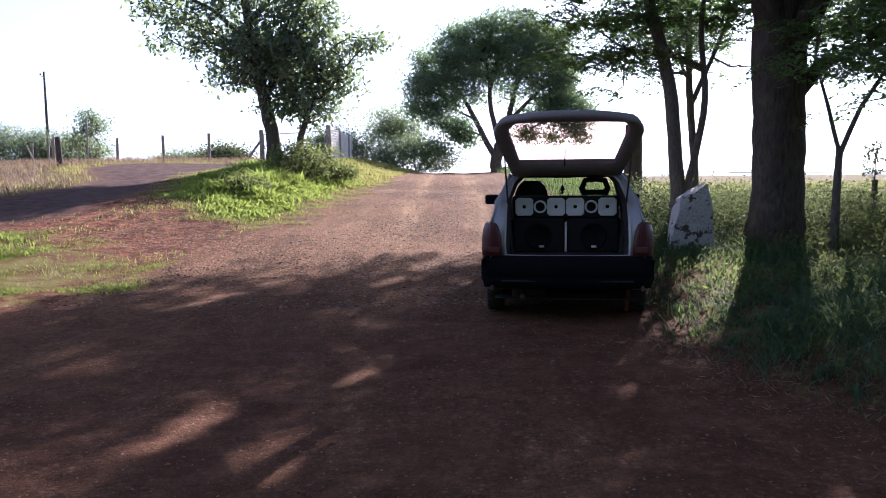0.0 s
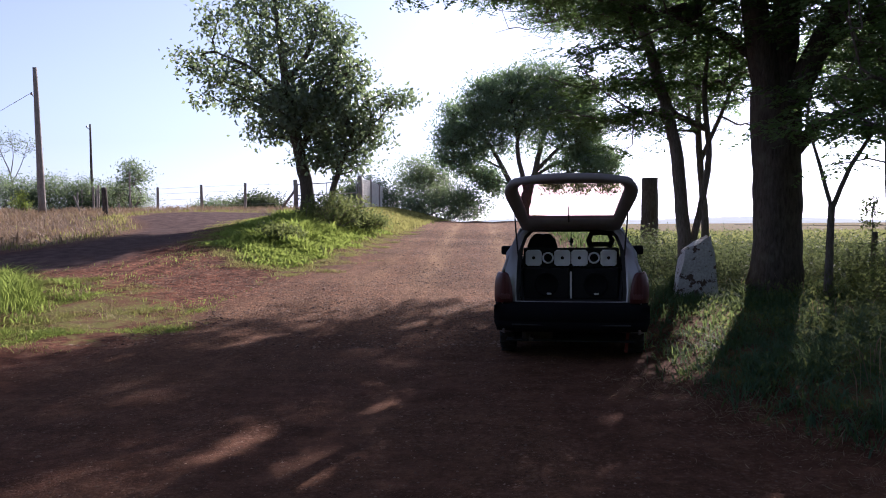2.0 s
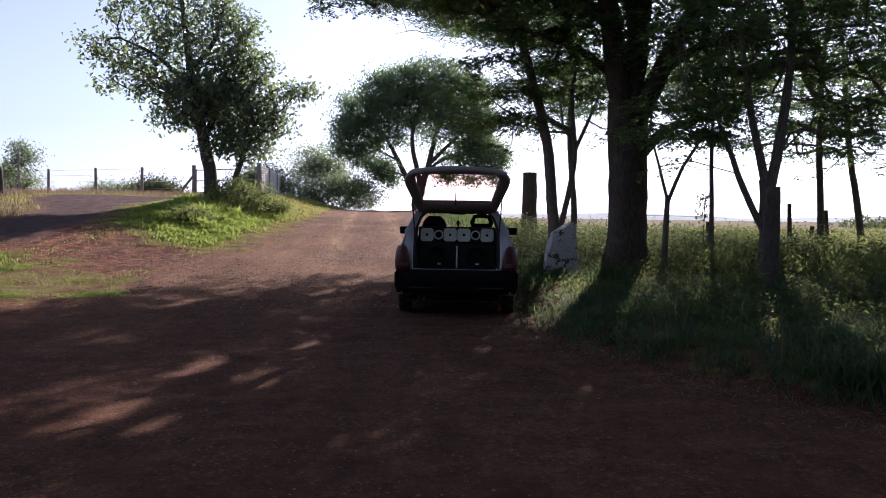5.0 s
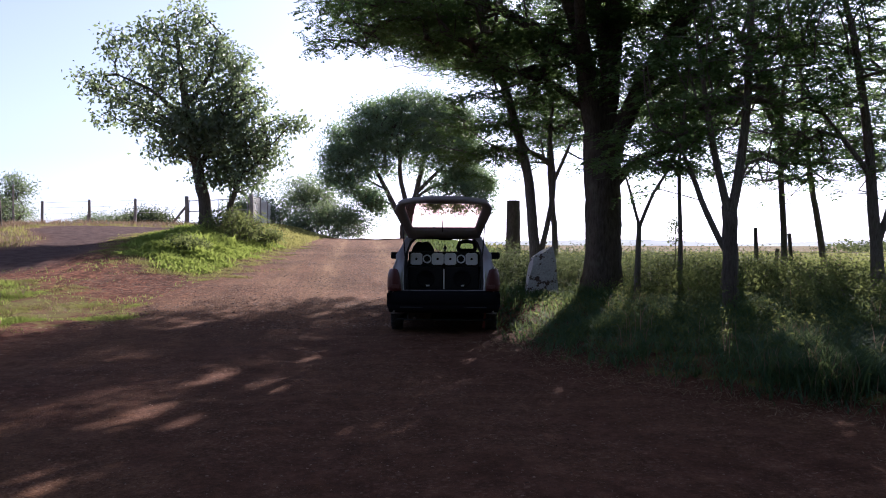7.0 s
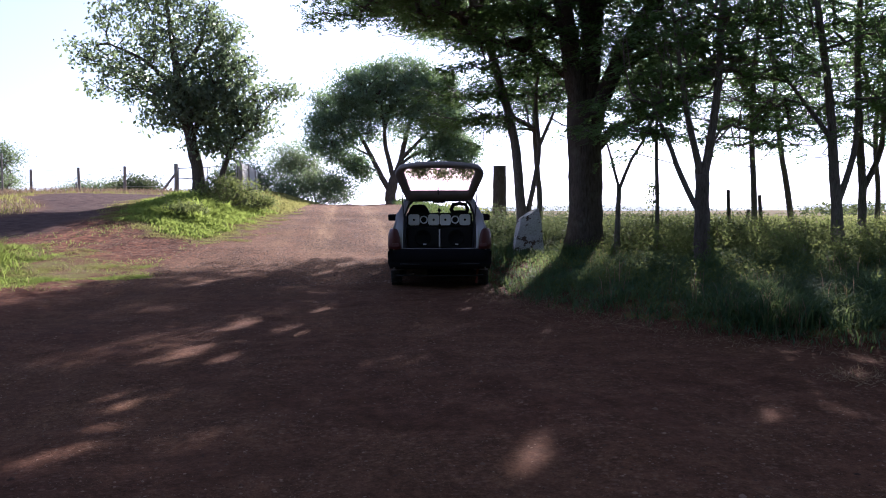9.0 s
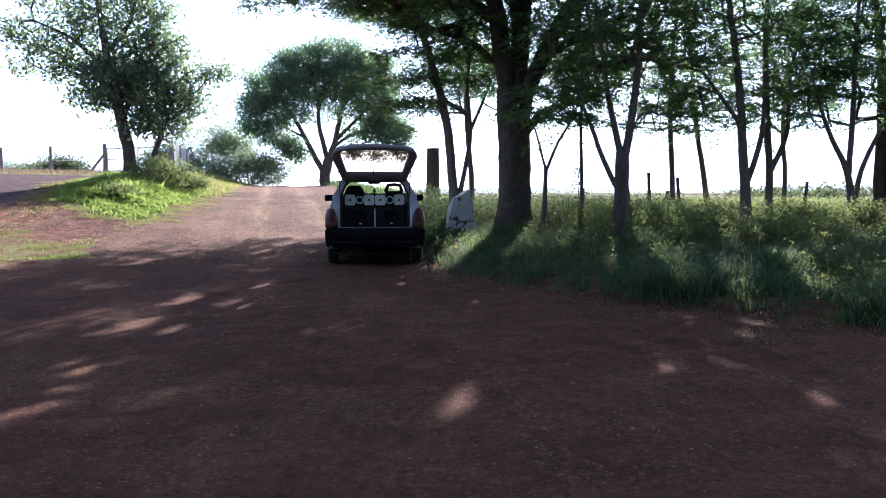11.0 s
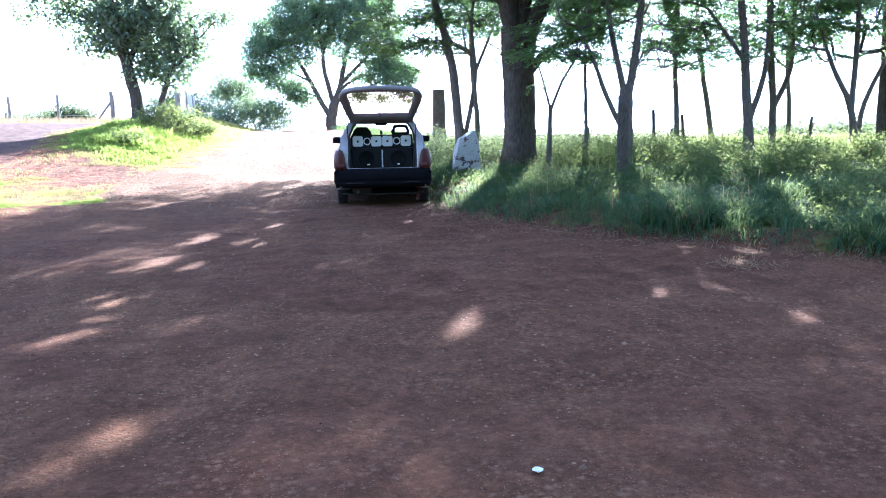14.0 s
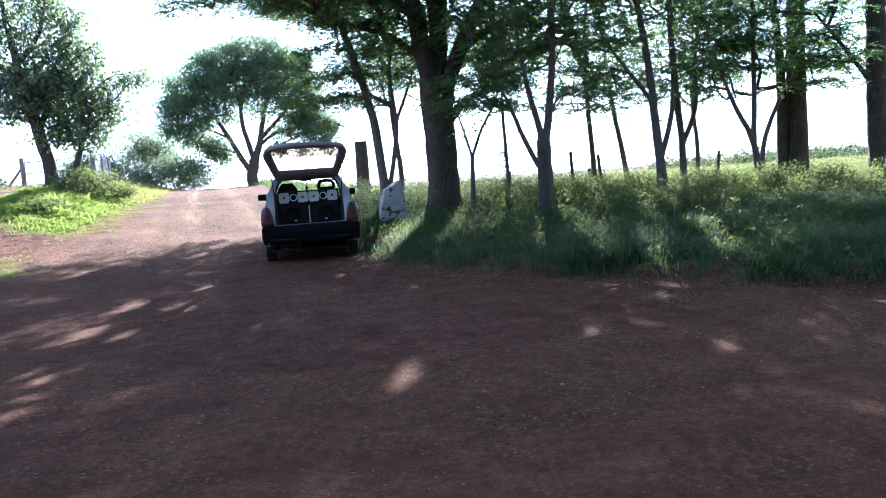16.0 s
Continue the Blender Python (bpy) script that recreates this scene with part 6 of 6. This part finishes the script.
def right_verge():
    def keep(x, y):
        d = (x - lerp(y, EDGE_R)) * 0.75
        return smooth(d, -0.12, 0.35) * (1 - smooth(d, 5.0, 9.0)) * np.clip(0.55 + 0.6 * patchy(x, y, 1.4, 2), 0.1, 1)

    rng = np.random.RandomState(3)
    x, y = scatter(108000, 1.6, 16, -3.5, 12.5, keep, 101, 0.06)
    d = (x - lerp(y, EDGE_R)) * 0.75
    h = rng.uniform(0.08, 0.34, len(x)) * (0.6 + 0.4 * smooth(d, 0, 1.2)) * np.clip(0.6 + 0.6 * patchy(x, y, 1.7, 1), 0.4, 1.25) * (1 - 0.45 * near_stump(x, y))
    blades("tall_grass", x, y, h, rng.uniform(0.003, 0.0085, len(x)), GRASS_TALL, "tall green grass along the road edge with cool shade in its colour", 102, 1.5)
    x, y = scatter(800, 1.6, 16, -3.5, 12, keep, 103, 0.16)
    blades("seeding_grass", x, y, rng.uniform(0.2, 0.5, len(x)) * (1 - 0.6 * near_stump(x, y)), rng.uniform(0.002, 0.005, len(x)), GRASS_DRY, "dry straw stalks standing among the green grass", 104, 0.5)
    # a drift of yellowing seed stalks across the verge
    def drift(a, b):
        u = np.clip((a - 3.9) / 0.9, 0, 1)
        return np.exp(-(((b - 2.5 - 1.9 * u) / 0.6) ** 2)) * smooth((a - lerp(b, EDGE_R)) * 0.75, 0.05, 0.5) * (1 - smooth(a, 4.6, 5.3)) * np.clip(0.15 + patchy(a, b, 2.2, 17), 0, 1)

    x, y = scatter(1500, 3.2, 5.4, 1.6, 5.4, drift, 107, 0.1)
    blades("sunlit_grass", x, y, rng.uniform(0.14, 0.40, len(x)), rng.uniform(0.003, 0.008, len(x)), GRASS_TALL, "tall green grass catching the sun on the verge", 108, 1.1)
    x, y = scatter(220, 3.2, 5.4, 1.6, 5.4, drift, 109, 0.1)
    blades("seeding_grass", x, y, rng.uniform(0.15, 0.36, len(x)), rng.uniform(0.002, 0.005, len(x)), GRASS_DRY, "dry straw stalks standing among the green grass", 110, 0.7)
    # strip beside the car and along the road further up
    def keep2(x, y):
        d = (x - lerp(y, EDGE_R)) * 0.8
        return smooth(d, -0.1, 0.4) * (1 - smooth(d, 5, 9))

    x, y = scatter(26000, 2.0, 10, 8, 46, keep2, 105, 0.2)
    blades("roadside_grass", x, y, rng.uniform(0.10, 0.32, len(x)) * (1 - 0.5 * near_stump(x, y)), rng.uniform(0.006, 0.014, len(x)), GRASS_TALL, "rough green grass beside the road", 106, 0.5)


def weeds():
    """Leafy weeds and brush under the trees."""
    rng = np.random.RandomState(5)

    def keep(x, y):
        d = (x - lerp(y, EDGE_R)) * 0.75
        return smooth(d, 0.05, 1.6) * np.clip(patchy(x, y, 1.1, 4) + 0.15, 0.05, 1) * np.where((x > 2.4) & (x < 4.2) & (y > 10.0) & (y < 11.6), 0.0, 1.0)

    x, y = scatter(3800, 1.9, 18, -1.0, 14.5, keep, 111)
    d = (x - lerp(y, EDGE_R)) * 0.75
    top = rng.uniform(0.14, 0.42, len(x)) * (0.7 + 1.1 * smooth(y, 4, 8) * smooth(x, 4.3, 5.5)) * smooth(d, -0.4, 1.2) * (1 - 0.55 * near_stump(x, y))
    c = []
    for a, b, t in zip(x, y, top):
        k = max(2, int(t * 9))
        z = float(ground_z(a, b))
        hh = rng.uniform(0.15, 1.0, k) ** 0.7 * t
        c.append(np.stack([a + rng.normal(0, 0.13, k), b + rng.normal(0, 0.13, k), z + hh], 1))
    c = np.vstack(c)
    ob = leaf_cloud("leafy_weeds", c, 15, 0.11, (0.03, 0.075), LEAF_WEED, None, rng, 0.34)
    tagged(ob, "broad-leaved green weeds under the roadside trees", "weeds", kind="stuff")
    # dense brush on the fence line
    x, y = scatter(1700, 3.0, 24, 9.6, 15.6, lambda a, b: smooth(a - lerp(b, EDGE_R), 0.7, 2.2) * np.clip(patchy(a, b, 0.8, 7) + 0.35, 0, 1) * np.where(b < 11.8, smooth(a, 5.3, 6.5), 1), 112)
    c = []
    for a, b in zip(x, y):
        z, t = float(ground_z(a, b)), rng.uniform(0.35, 0.85) * (0.92 - 0.40 * float(smooth(a, 7.5, 10)))
        k = 8
        c.append(np.stack([a + rng.normal(0, 0.2, k), b + rng.normal(0, 0.2, k), z + rng.uniform(0.1, 1.0, k) * t], 1))
    x, y = scatter(620, 2.5, 9.0, 12.0, 16.6, lambda a, b: smooth(a - lerp(b, EDGE_R), 0.3, 1.2) * np.clip(patchy(a, b, 0.9, 71) + 0.3, 0.1, 1), 113)
    for a, b in zip(x, y):
        z, t = float(ground_z(a, b)), rng.uniform(0.35, 0.85)
        c.append(np.stack([a + rng.normal(0, 0.2, 8), b + rng.normal(0, 0.2, 8), z + rng.uniform(0.1, 1.0, 8) * t], 1))
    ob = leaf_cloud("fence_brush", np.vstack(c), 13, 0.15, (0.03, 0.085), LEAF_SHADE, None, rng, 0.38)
    tagged(ob, "dense brush along the field fence with shade in its leaf colour", "brush", kind="stuff")
    # leafy shrubs between the stems
    for k, (px, py, w, hh) in enumerate(((6.9, 10.2, 0.7, 0.75), (7.6, 8.6, 0.6, 0.7), (8.2, 10.6, 0.8, 0.9), (9.4, 8.4, 0.7, 0.8), (10.1, 11.6, 0.9, 0.9), (10.6, 8.0, 0.6, 0.75), (11.6, 10.2, 0.8, 0.75), (12.0, 7.4, 0.8, 0.6), (13.2, 10.6, 0.9, 0.75), (14.3, 9.2, 0.9, 0.7), (12.9, 8.6, 0.6, 0.6), (5.6, 9.6, 0.5, 0.55))):
        bush("shrub", (px, py), [((0, 0, hh * 0.45), (w, w * 0.8, hh * 0.42), 30)], 170 + k, LEAF_WEED, "leafy green shrub growing between the tree stems", per=34, spread=0.14, size=(0.03, 0.07), group="shrubs under the trees")
    # a pale-leaved sprig that stands above the rest
    for k, (px, py, ph) in enumerate(((6.45, 12.4, 1.55),)):
        tree("weed_plant", (px, py), [([(0, 0, 0), (0.02, 0, ph * 0.5), (0.04, 0, ph)], (0.012, 0.010, 0.005))], [((0.03, 0, ph * 0.85), (0.14, 0.14, ph * 0.22), 16)], 121 + k, BARK_PALE, LEAF_WEED, "single tall weed standing above the brush", per=10, spread=0.05, size=(0.05, 0.1), twig=0.003, sides=6, category="weed", group="tall weeds", grip=0.3)


def crop_field():
    rng = np.random.RandomState(6)
    c = []
    for y0, y1, n, s in ((17.5, 24, 8000, 0.15), (24, 50, 11000, 0.22), (50, 110, 9000, 0.34), (110, 260, 7000, 0.7)):
        y = rng.uniform(y0, y1, n)
        x = lerp(y, EDGE_R) + 2.5 + rng.uniform(0, 1, n) ** 1.2 * (y * 1.6 + 26)
        x = np.round(x / 0.5) * 0.5 + rng.normal(0, 0.09, n)
        z = ground_z(x, y) + rng.uniform(0.02, 0.26, n)
        c.append((np.stack([x, y, z], 1), s))
    # the near strip to the side of the trees
    x, y = rng.uniform(16, 60, 9000), rng.uniform(5, 30, 9000)
    c.append((np.stack([np.round(x / 0.5) * 0.5 + rng.normal(0, 0.09, len(x)), y, ground_z(x, y) + rng.uniform(0.05, 0.35, len(x))], 1), 0.2))
    for p, s in c:
        ob = leaf_cloud("crop_rows", p, 6, s * 0.6, (s * 0.5, s), CROP, None, rng, 0.6)
        tagged(ob, "bright yellow-green crop leaves in rows", "crop", kind="stuff")


def left_grass():
    rng = np.random.RandomState(7)

    def mound(x, y):
        d = inside(MOUND, x, y)
        return smooth(d + 0.5 * (patchy(x, y, 2.2, 31) - 0.5), -0.2, 1.7) * np.clip(0.5 + 0.6 * patchy(x, y, 1.6, 3), 0.1, 1)

    x, y = scatter(46000, -8.2, -2.0, 16.0, 31, lambda a, b: mound(a, b) * smooth(inside(MOUND, a, b) + 0.5 * (patchy(a, b, 2.0, 33) - 0.5), 0.1, 0.9) * (1 - smooth(b, 26, 31)), 131, 0.14)
    d = inside(MOUND, x, y)
    tall = smooth(d, 0.4, 1.5) * (1 - smooth(y, 25, 30)) * smooth(y, 17.2, 19.5)
    h = rng.uniform(0.05, 0.13, len(x)) + rng.uniform(0.05, 0.20, len(x)) * tall * np.clip(0.25 + 1.0 * patchy(x, y, 1.9, 12), 0.1, 1.4) * np.clip(0.3 + 1.3 * patchy(x, y, 6.5, 13), 0.25, 1.7)
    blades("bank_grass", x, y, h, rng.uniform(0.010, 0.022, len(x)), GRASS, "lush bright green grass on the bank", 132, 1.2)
    # short trodden grass that runs out onto the clay, and the mown shoulder up the hill
    x, y = scatter(70000, -8.6, -1.9, 14.4, 31, lambda a, b: smooth(inside(MOUND, a, b) + 0.7 * (patchy(a, b, 2.2, 31) - 0.5), -0.55, 0.35) * np.clip(0.2 + 0.9 * patchy(a, b, 2.6, 35), 0.04, 1), 143, 0.12)
    blades("trodden_grass", x, y, rng.uniform(0.02, 0.075, len(x)), rng.uniform(0.003, 0.006, len(x)), GRASS_SHORT, "short yellowing grass thinning onto the clay", 144, 1.6)
    x, y = scatter(34000, -7.6, -1.8, 26, 60, lambda a, b: smooth(inside(MOUND, a, b), -0.3, 0.5) * smooth(b, 26, 30) * np.clip(0.5 + 0.5 * patchy(a, b, 1.4, 36), 0.1, 1), 133)
    blades("short_grass", x, y, rng.uniform(0.05, 0.14, len(x)), rng.uniform(0.010, 0.020, len(x)), GRASS_SHORT, "short sunlit grass along the road shoulder", 134)

    def patch(x, y):
        d = inside(PATCH, x, y)
        return smooth(d + 0.9 * (patchy(x, y, 2.6, 41) - 0.5), -0.3, 0.9) * np.clip(-0.15 + 1.4 * patchy(x, y, 2.4, 6), 0.02, 1) * (0.3 + 0.7 * smooth(-x, 5.6, 7.0))

    x, y = scatter(42000, -13, -5.0, 4.5, 14.5, lambda a, b: patch(a, b) * smooth(-a - 0.25 * (b - 9), 5.2, 6.3), 135, 0.12)
    d = inside(PATCH, x, y)
    h = rng.uniform(0.03, 0.10, len(x)) + rng.uniform(0.08, 0.40, len(x)) * smooth(-x - 0.25 * (y - 9), 5.5, 6.8) * smooth(d, 0.0, 0.8)
    blades("wayside_grass", x, y, h, rng.uniform(0.003, 0.008, len(x)), GRASS, "bright green tall wayside grass", 136, 1.7)

    def turf(x, y):
        d = inside(PATCH, x, y)
        return smooth(d + 0.8 * (patchy(x, y, 1.6, 43) - 0.5), -0.25, 0.35) * np.clip(-0.25 + 1.4 * patchy(x, y, 1.25, 44), 0.03, 1) * np.clip(0.2 + patchy(x, y, 4.5, 45), 0.1, 1)

    x, y = scatter(56000, -9.0, -3.7, 6, 14.2, turf, 153, 0.07)
    half = patchy(x, y, 1.9, 46) + rng.normal(0, 0.25, len(x)) > 0.5
    for name, mat, label, seed, pick in (("wayside_turf", GRASS, "low green turf in worn patches on the clay", 154, half), ("yellowing_turf", GRASS_SHORT, "short yellowing turf thinning to bare clay", 155, ~half)):
        blades(name, x[pick], y[pick], rng.uniform(0.015, 0.055, np.sum(pick)), rng.uniform(0.002, 0.0045, np.sum(pick)), mat, label, seed, 1.8)
    x, y = scatter(3500, -10, -4.0, 6, 14.8, patch, 151, 0.1)
    blades("withered_grass", x, y, rng.uniform(0.03, 0.14, len(x)), rng.uniform(0.003, 0.006, len(x)), GRASS_DRY, "withered yellow blades among the wayside grass", 152, 1.3)
    # stray tufts on the clay between the roads
    x, y = scatter(1300, -9, -3.4, 10.5, 19.0, lambda a, b: np.clip(patchy(a, b, 2.3, 9) - 0.35, 0, 1) * (inside(BYROAD, a, b) < 0.2) * (a < lerp(b, EDGE_L) + 0.3), 137, 0.22)
    blades("stray_tufts", x, y, rng.uniform(0.02, 0.07, len(x)), rng.uniform(0.003, 0.006, len(x)), GRASS, "thin tufts of grass on bare clay", 138)

    def dry(x, y):
        return smooth(inside(DRY, x, y), -0.2, 0.8) * np.clip(0.6 + 0.5 * patchy(x, y, 0.7, 5), 0.1, 1)

    x, y = scatter(52000, -36, -6.3, 15, 56, dry, 139, 0.22)
    blades("dry_grass", x, y, rng.uniform(0.08, 0.32, len(x)) * np.clip(0.4 + 0.9 * patchy(x, y, 0.9, 14), 0.25, 1.3), rng.uniform(0.006, 0.014, len(x)), GRASS_DRY, "pale dry grass beside the side road", 140, 1.2)
    x, y = scatter(4500, -20, -6.3, 12, 40, lambda a, b: dry(a, b) * np.clip(1.2 - inside(DRY, a, b) * 0.7, 0.02, 1), 141, 0.2)
    blades("mixed_grass", x, y, rng.uniform(0.05, 0.18, len(x)), rng.uniform(0.005, 0.010, len(x)), GRASS_SHORT, "green grass mixed into the dry growth", 142, 0.6)
    # broad-leaved bush on the bank beside the tree
    for k, (bx, by, w, h) in enumerate(((-4.45, 24.2, 0.8, 0.72), (-3.9, 25.4, 0.7, 0.5), (-5.0, 19.6, 0.35, 0.25))):
        bush("low_bush", (bx, by), [((0, 0, h * 0.7), (w, w * 0.9, h * 0.7), 90)], 151 + k, LEAF_WEED, "low broad-leaved bush on the bank", per=26, spread=0.17, size=(0.06, 0.13), group="bushes on the bank")


def gravel():
    rng = np.random.RandomState(9)

    def road(x, y):
        g, d, b = cover(x, y)
        return (1 - smooth(g, -0.3, 0.2)) * (1 - smooth(d, -0.3, 0.2)) * np.clip(0.25 + 0.9 * patchy(x, y, 0.8, 8), 0.08, 1)

    base = np.array([[0.1, 0.05, 0.5], [1, 0, -0.2], [0.3, 0.9, -0.15], [-0.8, 0.5, -0.2], [-0.7, -0.6, -0.15], [0.4, -0.9, -0.2]])
    tri = np.array([[0, 1, 2], [0, 2, 3], [0, 3, 4], [0, 4, 5], [0, 5, 1]])
    for name, n, box4, s0, s1, seed in (("gravel", 24000, (-6, 7, -5, 9), 0.003, 0.014, 161), ("gravel", 30000, (-6, 3, 8.5, 30), 0.008, 0.034, 162), ("road_stones", 350, (-7, 8, -6, 24), 0.014, 0.032, 163)):
        x, y = scatter(n, *box4, road, seed)
        s = s0 + (s1 - s0) * rng.uniform(0, 1, n) ** 2.5
        a = rng.uniform(0, 6.28, n)
        sq = rng.uniform(0.6, 1.1, (n, 3))
        p = base[None] * (s[:, None] * sq)[:, None, :]
        q = np.stack([p[..., 0] * np.cos(a)[:, None] - p[..., 1] * np.sin(a)[:, None], p[..., 0] * np.sin(a)[:, None] + p[..., 1] * np.cos(a)[:, None], p[..., 2] * 0.8], -1)
        q += np.stack([x, y, ground_z(x, y) + s * 0.15], 1)[:, None, :]
        f = (tri[None] + np.arange(n)[:, None, None] * 6).reshape(-1, 3)
        ob = arrays(name, q.reshape(-1, 3), f, STONE)
        tagged(ob, "loose grey-brown gravel on the dirt road" if name == "gravel" else "scattered larger stones on the dirt road", "gravel", kind="stuff")
    # fallen leaves and straw at the verge
    x, y = scatter(1500, 1.5, 8, -2, 7, lambda a, b: np.exp(-(((a - lerp(b, EDGE_R)) / 0.45) ** 2)), 164)
    x, y = np.append(x, rng.normal(3.68, 0.15, 160)), np.append(y, rng.normal(0.98, 0.10, 160))
    p = np.stack([x, y, ground_z(x, y) + 0.012], 1)
    ob = leaf_cloud("straw_litter", p, 3, np.array([0.1]), (0.03, 0.09), GRASS_DRY, None, rng, 0.09, 0.08)
    tagged(ob, "dry straw litter along the grass edge", "litter", kind="stuff")
    # scrap of paper
    bm = bmesh.new()
    x0, y0 = 0.46, -2.87
    z0 = float(ground_z(x0, y0)) + 0.012
    sheet(bm, [[(x0 + u * 0.022 + w * 0.006, y0 + w * 0.018 - u * 0.005, z0 + 0.005 * math.sin(3 * u + 2 * w) + 0.004) for u in (-1, -0.4, 0.2, 1)] for w in (-1, 0, 1)])
    thicken(bm, 0.002)
    tagged(part("paper_scrap", bm, plain("white_paper", (0.75, 0.74, 0.72), 0.8, 0, 0.05)), "small crumpled scrap of white paper on the dirt", "litter")


right_verge()
weeds()
crop_field()
left_grass()
gravel()
